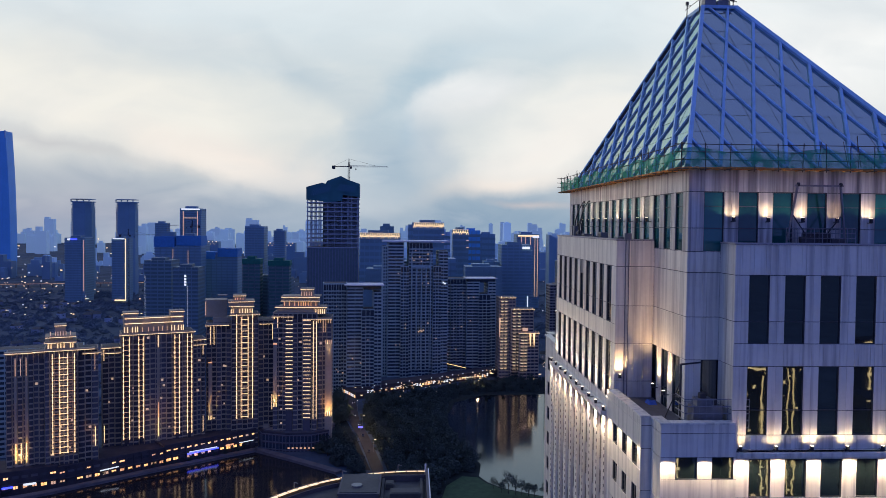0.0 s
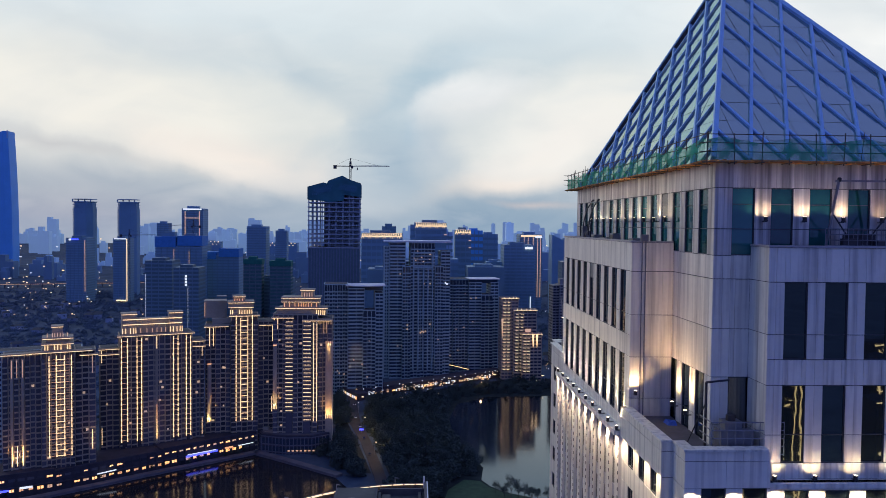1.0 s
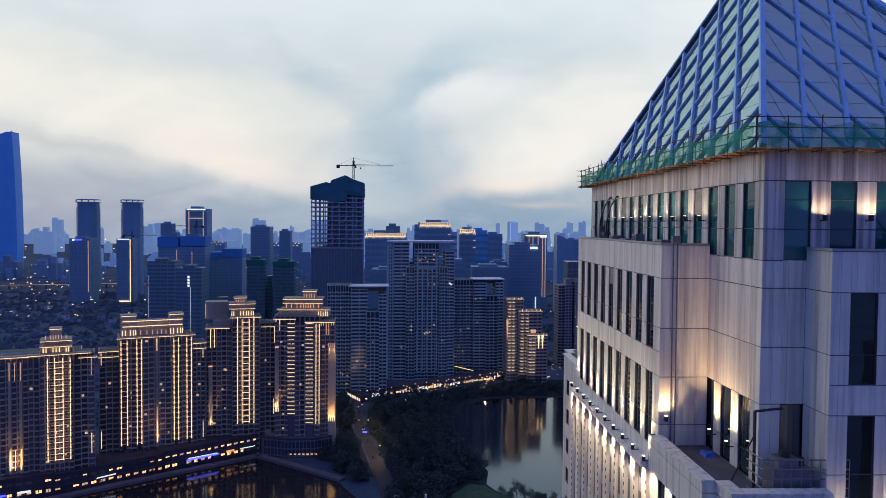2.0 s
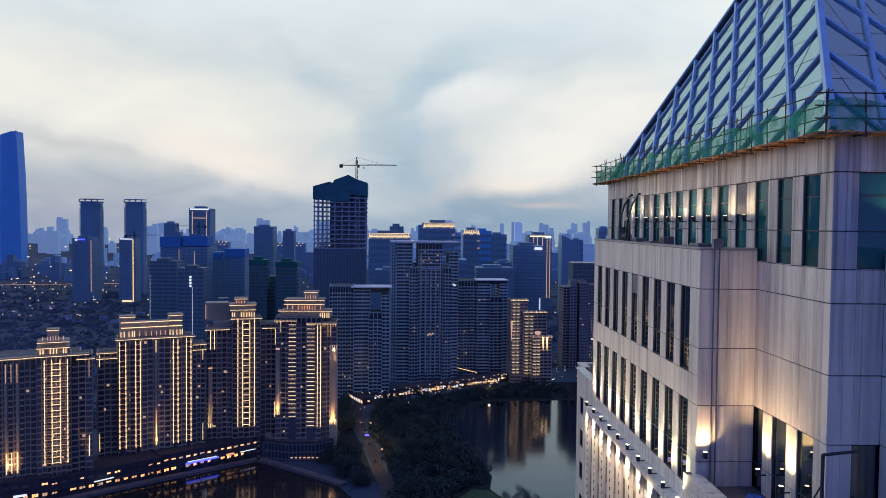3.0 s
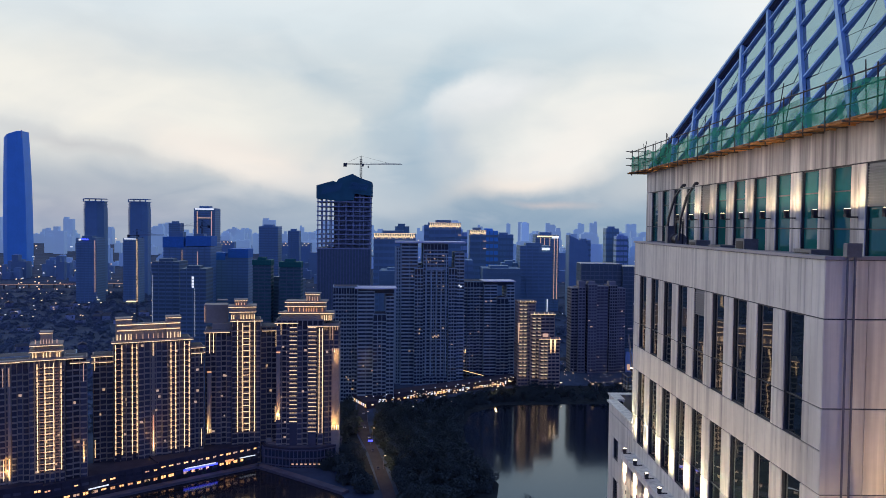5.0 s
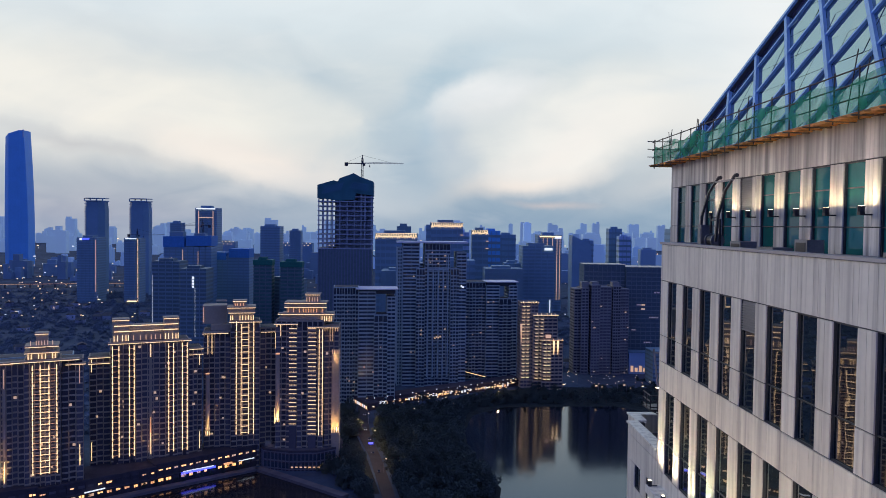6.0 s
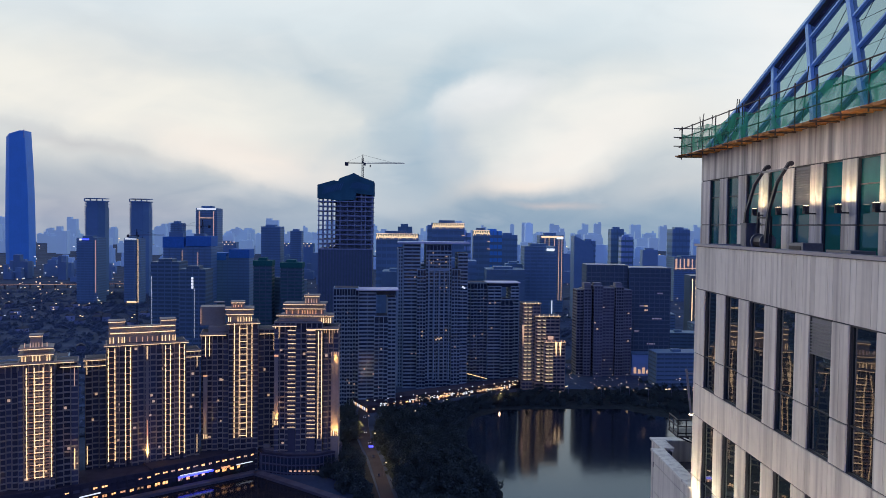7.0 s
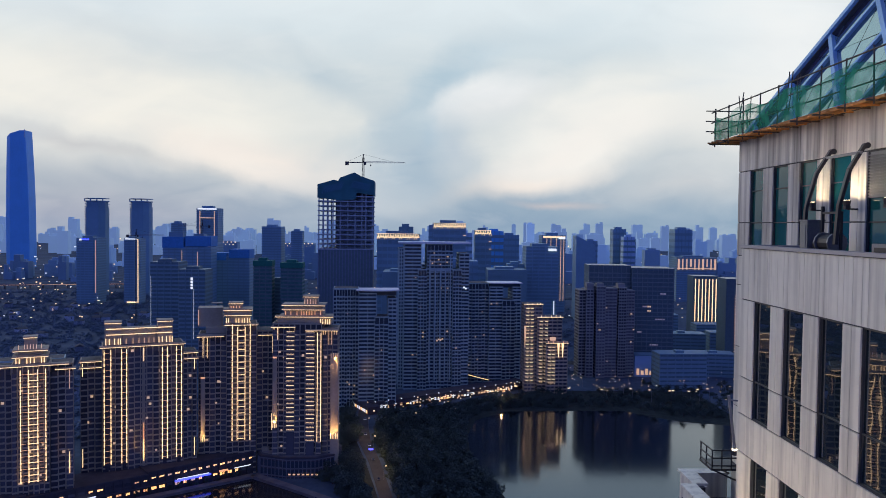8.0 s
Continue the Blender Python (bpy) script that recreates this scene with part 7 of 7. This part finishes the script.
glints, warm_glints = Geo(), Geo()
for k in range(560):
    if k < 110:
        x, y, r_ = rnd.uniform(120, 330), rnd.uniform(690, 800), 0.28
    elif k < 170:
        f = rnd.random()
        x, y, r_ = -42 + 130 * f, 606 + 100 * f + rnd.uniform(-4, 3), 0.4
    elif k < 300:
        y = rnd.uniform(1100, 2300)
        x, r_ = rnd.uniform(-0.62, -0.28) * y, 0.8
    else:
        y = rnd.uniform(1000, 2000)
        x, r_ = rnd.uniform(-0.2, 0.42) * y, 0.7
    z = rnd.uniform(1.5, 9)
    (glints if rnd.random() < 0.22 else warm_glints).box(x - r_, x + r_, y - r_, y + r_, z, z + r_ * 1.4)
solid("far_lights", glints, SIGNWHITE, "small white lights of far streets", "lights", kind="stuff")
solid("far_lights", warm_glints, STRIP, "small golden lights of far streets", "lights", kind="stuff")

# ---- traffic: parked cars with their lamps lit ----
def car_master():
    t = thing("car", (0, 0, -60), "dark car on the road with headlights on", "car", "cars on the road")
    part("body", Geo().loft([(-2.2, -0.85, 0.3), (2.2, -0.85, 0.3), (2.2, 0.85, 0.3), (-2.2, 0.85, 0.3)], [(-2.1, -0.8, 0.95), (2.0, -0.8, 0.85), (2.0, 0.8, 0.85), (-2.1, 0.8, 0.95)]), DARKSTEEL, t, local=True)
    part("cabin", Geo().loft([(-1.6, -0.75, 0.92), (1.0, -0.75, 0.9), (1.0, 0.75, 0.9), (-1.6, 0.75, 0.92)], [(-1.2, -0.6, 1.45), (0.3, -0.6, 1.45), (0.3, 0.6, 1.45), (-1.2, 0.6, 1.45)]), DARKGLASS, t, local=True)
    for sx_ in (-1.4, 1.4):
        for sy_ in (-0.85, 0.85):
            part("wheel", Geo().tube((sx_, sy_ - 0.1, 0.33), (sx_, sy_ + 0.1, 0.33), 0.33, 10), JOINT, t, local=True)
    for sy_ in (-0.6, 0.6):
        part("headlight", Geo().box(2.12, 2.24, sy_ - 0.2, sy_ + 0.2, 0.55, 0.75), SIGNWHITE, t, local=True)
    return t


carm = car_master()
cars_ = [(-27, 470, 98), (-33, 505, 100), (-38, 535, -78), (-43, 560, -80), (-47, 600, -88), (-55, 655, -88), (-58, 700, -88)]
carm.matrix_basis = pose(cars_[0][0], cars_[0][1], 0.3, 0, 0, cars_[0][2])
for x, y, a in cars_[1:]:
    copy_thing(carm, pose(x, y, 0.3, 0, 0, a))

# ---- elevated road and low houses beyond ----
hw = thing("elevated_road", (-760, 1650, 0), "long elevated road deck with a glowing edge", "road", turn=15.5)
part("deck", Geo().box(-420, 300, 0, 14, 7, 8.6), wallmat("deck_concrete", (0.12, 0.13, 0.16), 0.8), hw, local=True)
part("railing", Geo().box(-420, 300, -0.4, 0.0, 8.6, 10.0), wallmat("deck_concrete", (0.12, 0.13, 0.16), 0.8), hw, local=True)
for k in range(30):
    part("pier", Geo().box(-410 + 24 * k - 1.2, -410 + 24 * k + 1.2, 4, 10, 0, 7), wallmat("deck_concrete", (0.12, 0.13, 0.16), 0.8), hw, local=True)
strip(hw, (-420, -0.6, 8.4), (300, -0.6, 8.4), 0.5, STRIPDIM)


def house_master(seed):
    r = random.Random(seed)
    t = thing("low_house", (0, 0, -60), "dim low house with a pitched roof among trees", "house", "low houses")
    w, d, h = r.uniform(8, 12), r.uniform(7, 10), r.uniform(5, 8)
    # haze is painted into this pale bluish wall colour
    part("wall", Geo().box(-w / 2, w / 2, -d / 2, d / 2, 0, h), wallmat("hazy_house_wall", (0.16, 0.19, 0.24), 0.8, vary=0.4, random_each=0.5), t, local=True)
    part("roof", Geo().loft([(-w / 2 - 0.5, -d / 2 - 0.5, h), (w / 2 + 0.5, -d / 2 - 0.5, h), (w / 2 + 0.5, d / 2 + 0.5, h), (-w / 2 - 0.5, d / 2 + 0.5, h)], [(-w / 2, -0.2, h + 2.6), (w / 2, -0.2, h + 2.6), (w / 2, 0.2, h + 2.6), (-w / 2, 0.2, h + 2.6)]), ROOFDARK, t, local=True)
    for k in (1,):
        part("window", Geo().box(-w / 2 + w * (k + 0.5) / 3 - 0.8, -w / 2 + w * (k + 0.5) / 3 + 0.8, -d / 2 - 0.08, -d / 2 + 0.1, h * 0.45, h * 0.75), WINLIT if seed == 2 else GREYGLASS, t, local=True)
    return t


hm = [house_master(k) for k in range(4)]
hused = set()
for k in range(84):
    y = rnd.uniform(560, 1300)
    if k < 60:
        x = rnd.uniform(-0.60, -0.30) * y
    else:
        x = rnd.uniform(-0.28, 0.32) * y
        y = max(y, 800)
    i = rnd.choice((0, 1, 3, 0, 1, 3, 0, 1, 2))
    m = pose(x, y, 0, 0, 0, rnd.uniform(0, 360))
    if i not in hused:
        hused.add(i)
        hm[i].matrix_basis = m
    else:
        copy_thing(hm[i], m)
# far tree cover, its leaf colour pale blue with painted haze
def far_clump(seed):
    r = random.Random(seed)
    g = Geo()
    for k in range(34):
        d = Vector((r.gauss(0, 0.5), r.gauss(0, 0.5), abs(r.gauss(0, 0.6)))) * 3.4
        e, s = Euler((r.uniform(0, 6), r.uniform(0, 6), r.uniform(0, 6))).to_matrix(), r.uniform(0.7, 1.5)
        k0 = len(g.v)
        g.v += [tuple(d + e @ Vector(v) * s) for v in ((1, 0, 0), (-0.4, 0.9, 0.2), (-0.6, -0.8, -0.2), (0, 0, 0.7))]
        g.f += [(k0, k0 + 1, k0 + 3), (k0 + 1, k0 + 2, k0 + 3), (k0 + 2, k0, k0 + 3)]
    return np.array(g.v), g.f


far_forms = [far_clump(k) for k in range(5)]
far_trees = Geo()
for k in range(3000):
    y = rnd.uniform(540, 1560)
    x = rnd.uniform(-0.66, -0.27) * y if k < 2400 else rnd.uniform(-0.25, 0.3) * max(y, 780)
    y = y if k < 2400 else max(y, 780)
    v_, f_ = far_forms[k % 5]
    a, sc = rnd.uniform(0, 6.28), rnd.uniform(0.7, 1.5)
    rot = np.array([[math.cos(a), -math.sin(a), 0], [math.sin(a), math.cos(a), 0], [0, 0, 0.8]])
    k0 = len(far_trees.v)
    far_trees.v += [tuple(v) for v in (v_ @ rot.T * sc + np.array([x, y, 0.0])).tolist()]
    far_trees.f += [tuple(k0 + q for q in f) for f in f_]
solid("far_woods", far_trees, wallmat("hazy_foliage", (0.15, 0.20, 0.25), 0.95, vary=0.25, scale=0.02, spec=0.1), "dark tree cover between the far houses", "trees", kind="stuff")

# the streets stand a little askew to the tower's walls
ASKEW = pose(0, 0, 0, 0, 0, -0.34)
for ob in list(scene.objects):
    if ob.parent is None and ob not in TOWER_GROUP and ob.type != "CAMERA":
        ob.matrix_basis = ASKEW @ ob.matrix_basis

# ---- things on the tower's terraces ----
def gondola_crane(base, turn, label, cradle):
    t = thing("window_cleaning_crane", base, label, "crane", turn=turn)
    part("chassis", Geo().box(-1.25, 1.25, -0.45, -0.3, 0.2, 0.5).box(-1.25, 1.25, 0.3, 0.45, 0.2, 0.5).box(-1.25, 1.25, -0.3, 0.3, 0.42, 0.6), DARKSTEEL, t, local=True)
    part("control_cabinet", Geo().box(-1.15, -0.6, -0.32, 0.32, 0.6, 1.75).box(-1.2, -0.55, -0.36, 0.36, 1.75, 1.8).box(-1.05, -0.7, -0.34, -0.3, 0.75, 1.6), GREYSTEEL, t, local=True)
    part("winch_drum", Geo().tube((0.05, 0, 0.95), (0.85, 0, 0.95), 0.3, 12), DARKSTEEL, t, local=True)
    for x in (0.0, 0.9):
        part("winch_cheek", Geo().tube((x - 0.04, 0, 0.95), (x + 0.04, 0, 0.95), 0.38, 12).box(x - 0.05, x + 0.05, -0.3, 0.3, 0.6, 0.9), GREYSTEEL, t, local=True)
    part("motor", Geo().tube((-0.45, 0, 0.85), (-0.05, 0, 0.85), 0.19, 10), DARKSTEEL, t, local=True)
    part("mast", Geo().beam((-0.3, 0.1, 0.6), (-0.3, 0.1, 2.3), 0.1, 0.1, up=(1, 0, 0)).beam((0.95, 0.1, 0.6), (0.95, 0.1, 2.1), 0.1, 0.1, up=(1, 0, 0)).beam((-0.3, 0.1, 2.05), (0.95, 0.1, 2.05), 0.08), DARKSTEEL, t, local=True)
    for x in (-1.1, 1.1):
        for y in (-0.45, 0.45):
            part("wheel", Geo().tube((x - 0.08, y, 0.14), (x + 0.08, y, 0.14), 0.14, 8), DARKSTEEL, t, local=True)
    for x in (-1.15, 1.15):
        arm = Geo()
        pts = [(x, -0.2, 0.9), (x, -0.1, 2.3), (x * 0.98, 0.25, 3.6), (x * 0.96, 0.8, 4.5)]
        for a, b in zip(pts, pts[1:]):
            arm.beam(a, b, 0.12, 0.16, up=(1, 0, 0))
        part("arm", arm, DARKSTEEL, t, local=True)
        part("pulley", Geo().tube((x * 0.96 - 0.1, 0.85, 4.45), (x * 0.96 + 0.1, 0.85, 4.45), 0.11, 10), DARKSTEEL, t, local=True)
    part("cross_bar", Geo().beam((-1.25, 0.6, 4.2), (1.25, 0.6, 4.2), 0.09), GREYSTEEL, t, local=True)
    if cradle:
        part("cradle", Geo().box(-1.9, 1.9, -1.15, -1.1, 0.5, 1.5).box(-1.9, 1.9, -0.75, -0.7, 0.5, 1.5).box(-1.9, 1.9, -1.1, -0.75, 0.45, 0.55), GREYSTEEL, t, local=True)
    return t


gondola_crane((18.2, 79.6, Z["floor"] - 0.03), -90, "grey window-cleaning crane with two curved arms on the terrace", False)
cr = thing("window_cleaning_crane", (28.6, 50.65, Z["floor"] - 0.03), "grey window-cleaning crane with leaning arms and a mesh cradle", "crane")
part("base", Geo().box(-2.0, 2.0, -0.35, 0.35, 0.15, 0.45).box(-0.9, 0.9, -0.3, 0.3, 0.45, 1.5), DARKSTEEL, cr, local=True)
for s in (-1, 1):
    part("arm", Geo().beam((s * 2.2, 0.0, 0.4), (s * 1.55, -0.25, 4.9), 0.12, 0.12, up=(1, 0, 0)), GREYSTEEL, cr, local=True)
    part("pulley", Geo().tube((s * 1.55 - 0.06, -0.3, 4.9), (s * 1.55 + 0.06, -0.3, 4.9), 0.14, 10), DARKSTEEL, cr, local=True)
    part("brace", Geo().beam((s * 0.8, 0.0, 1.4), (s * 1.85, -0.12, 2.8), 0.07, 0.07, up=(1, 0, 0)), DARKSTEEL, cr, local=True)
part("cross_bar", Geo().beam((-1.75, -0.25, 4.82), (1.75, -0.25, 4.82), 0.14, 0.12), GREYSTEEL, cr, local=True)
cradle = Geo().box(-2.4, 2.4, -0.85, -0.4, 0.4, 0.46)
for z in (0.75, 1.1, 1.45, 1.8):
    cradle.tube((-2.4, -0.85, z), (2.4, -0.85, z), 0.025, 4).tube((-2.4, -0.4, z), (2.4, -0.4, z), 0.025, 4)
for k in range(9):
    for y in (-0.85, -0.4):
        cradle.tube((-2.4 + 0.6 * k, y, 0.4), (-2.4 + 0.6 * k, y, 1.8), 0.025, 4)
part("cradle", cradle, GREYSTEEL, cr, "grey mesh work cradle", local=True)
part("motor", Geo().box(-1.5, -0.4, -0.82, -0.45, 0.46, 1.2), DARKSTEEL, cr, local=True)
part("motor", Geo().box(0.7, 1.6, -0.82, -0.45, 0.46, 1.05), DARKSTEEL, cr, local=True)
cage = thing("machine_cage", (20.9, 50.5, 132.9), "grey machine inside a railed steel cage on the terrace", "machine")
part("unit", Geo().box(-1.2, 0.9, -0.5, 0.6, 0.15, 1.5).box(-0.9, 0.2, -0.4, 0.5, 1.5, 2.0), GREYSTEEL, cage, local=True)
part("hood", Geo().tube((-0.4, 0.0, 2.0), (-0.4, 0.0, 2.35), 0.3, 10).tube((0.5, 0.1, 1.5), (0.5, 0.1, 1.9), 0.22, 10), DARKSTEEL, cage, local=True)
part("skid", Geo().box(-1.4, 1.2, -0.6, -0.45, 0, 0.15).box(-1.4, 1.2, 0.5, 0.65, 0, 0.15), DARKSTEEL, cage, local=True)
for z in (0.1, 0.6, 1.1, 1.6, 2.1):
    part("rail", Geo().tube((-2.0, -0.95, z), (2.6, -0.95, z), 0.035).tube((2.6, -0.95, z), (2.6, 0.9, z), 0.035).tube((-2.0, -0.95, z), (-2.0, 0.9, z), 0.035), GREYSTEEL, cage, local=True)
for k in range(10):
    part("post", Geo().tube((-2.0 + 4.6 * k / 9, -0.95, 0), (-2.0 + 4.6 * k / 9, -0.95, 2.15), 0.03), GREYSTEEL, cage, local=True)
mastp = thing("terrace_mast", (19.1, 51.0, 132.9), "slim steel davit post on the corner terrace", "davit")
part("post", Geo().tube((0, 0, 0), (0, 0, 4.3), 0.09).tube((0, 0, 4.3), (1.5, 0.0, 4.45), 0.07), DARKSTEEL, mastp, local=True)
part("stay", Geo().tube((0, 0, 3.0), (-0.6, 1.4, 0.05), 0.04), DARKSTEEL, mastp, local=True)
tarp = thing("blue_tarp", (19.0, 57.0, 132.9), "crumpled blue tarpaulin on the corner terrace", "tarpaulin")
part("sheet", Geo().loft([(-0.35, -0.5, 0), (0.35, -0.5, 0), (0.35, 0.5, 0), (-0.35, 0.5, 0)], [(-0.2, -0.4, 0.2), (0.25, -0.3, 0.32), (0.2, 0.3, 0.2), (-0.25, 0.25, 0.3)]), BLUETARP, tarp, local=True)
for x, y, w, d, h in ((17.9, 62.5, 0.8, 1.4, 0.9), (18.0, 65.5, 1.0, 2.6, 0.7), (18.1, 69.0, 0.7, 1.0, 1.2), (18.2, 72.2, 0.9, 1.6, 0.8), (18.0, 75.0, 0.8, 1.2, 1.0), (18.4, 86.5, 1.0, 1.4, 0.9)):
    t = thing("terrace_unit", (x, y, Z["floor"] - 0.03 if y < 84 else 132.2), "grey ventilation unit on the terrace floor", "air unit", "terrace air units")
    part("case", Geo().box(-w / 2, w / 2, -d / 2, d / 2, 0.1, h), GREYSTEEL, t, local=True)
    for yy in (-d * 0.35, d * 0.35):
        part("foot", Geo().box(-w / 2, w / 2, yy - 0.08, yy + 0.08, 0, 0.1), DARKSTEEL, t, local=True)
    part("grille", Geo().box(-w / 2 - 0.02, -w / 2, -d * 0.38, d * 0.38, 0.22, h - 0.12), DARKSTEEL, t, local=True)
pp = thing("down_pipes", (17.4, 59.0, 131), "pair of thin pipes down the pale return wall", "pipe")
for x in (17.35, 17.62):
    part("pipe", Geo().tube((x, MY0 - 0.1, 132.9), (x, MY0 - 0.1, 146.4), 0.045), GREYSTEEL, pp)
part("junction_box", Geo().box(17.2, 17.75, MY0 - 0.3, MY0 - 0.06, 146.0, 146.5), GREYSTEEL, pp)
bal = thing("far_balcony", (18.98, 90.6, 134.3), "small railed steel service balcony at the far corner", "balcony")
for z in (0.15, 0.55, 0.95):
    part("rail", Geo().tube((-0.8, -0.9, z), (0.7, -0.9, z), 0.04).tube((-0.8, -0.9, z), (-0.8, 0.7, z), 0.04), DARKSTEEL, bal, local=True)
for x, y in ((-0.8, -0.9), (-0.3, -0.9), (0.2, -0.9), (0.68, -0.9), (-0.8, -0.1), (-0.8, 0.7)):
    part("post", Geo().tube((x, y, 0.0), (x, y, 0.98), 0.04), DARKSTEEL, bal, local=True)
part("deck", Geo().box(-0.85, 0.75, -0.95, 0.75, -0.1, 0.0), DARKSTEEL, bal, local=True)
for y in (-0.8, 0.6):
    part("bracket", Geo().beam((-0.7, y, -0.1), (0.72, y, -0.75), 0.08, 0.08), DARKSTEEL, bal, local=True)
fd = thing("far_davit", (17.0, 83.35, 137.2), "slim leaning davit rod with a small lit lamp on the wall", "davit")
part("rod", Geo().tube((-0.55, 0.3, 2.3), (-0.35, 0.0, 0.0), 0.06).tube((-0.55, 0.3, 2.1), (0.3, 0.0, 2.1), 0.04), GREYSTEEL, fd, local=True)
part("housing", Geo().tube((-0.35, 0.0, -0.2), (-0.35, 0.0, 0.0), 0.12, 8, 0.14), DARKSTEEL, fd, local=True)
part("lens", Geo().tube((-0.35, 0.0, 0.01), (-0.35, 0.0, 0.05), 0.13, 8), LAMPGLOW, fd, "glowing lens", local=True)

# ---- the city behind the camera, seen only in the glass ----
for x, y, h, turn in ((105, -205, 70, 10), (160, -235, 82, -6), (212, -205, 74, 8), (262, -290, 86, -12), (60, -260, 80, 14), (310, -330, 90, 0), (186, -262, 80, 4), (238, -252, 84, -3), (288, -240, 72, 6), (134, -272, 80, 2)):
    t = thing("apartment_tower", (x, y, 0), "apartment tower with golden light columns facing the office tower", "apartment tower", "towers behind", turn=turn)
    part("body", Geo().box(-14, 14, -16, 0, 0, h), wallmat("dark_tower_wall", (0.03, 0.03, 0.035), 0.9, spec=0.1), t, local=True)
    panes = Geo()
    for k in range(46):
        u, z = rnd.uniform(-13, 12), 4 + 3.4 * rnd.randrange(1, int(h / 3.4) - 1)
        panes.box(u, u + rnd.uniform(0.8, 2.0), -0.1, 0.3, z, z + rnd.uniform(0.4, 1.4))
    part("lit_windows", panes, CITYGLOW, t, "scattered lit windows", local=True, kind="stuff")
    for u in (-10, -7, 6, 9):
        strip(t, (u, 0.4, 12), (u, 0.4, h - 4), 0.5, CITYGLOW)
    rungs = Geo()
    for k in range(int(h / 3.4) - 5):
        rungs.box(-9.6, -7.4, 0.1, 0.7, 13.7 + 3.4 * k, 14.3 + 3.4 * k)
    part("light_ladder", rungs, CITYGLOW, t, local=True)
    strip(t, (-14, 0.4, h - 1), (14, 0.4, h - 1), 0.6, CITYGLOW)
    strip(t, (-3, 0.4, 8), (4, 0.4, 8), 1.2, SIGNBLUE if x > 100 else SIGNWHITE, "sign_band")
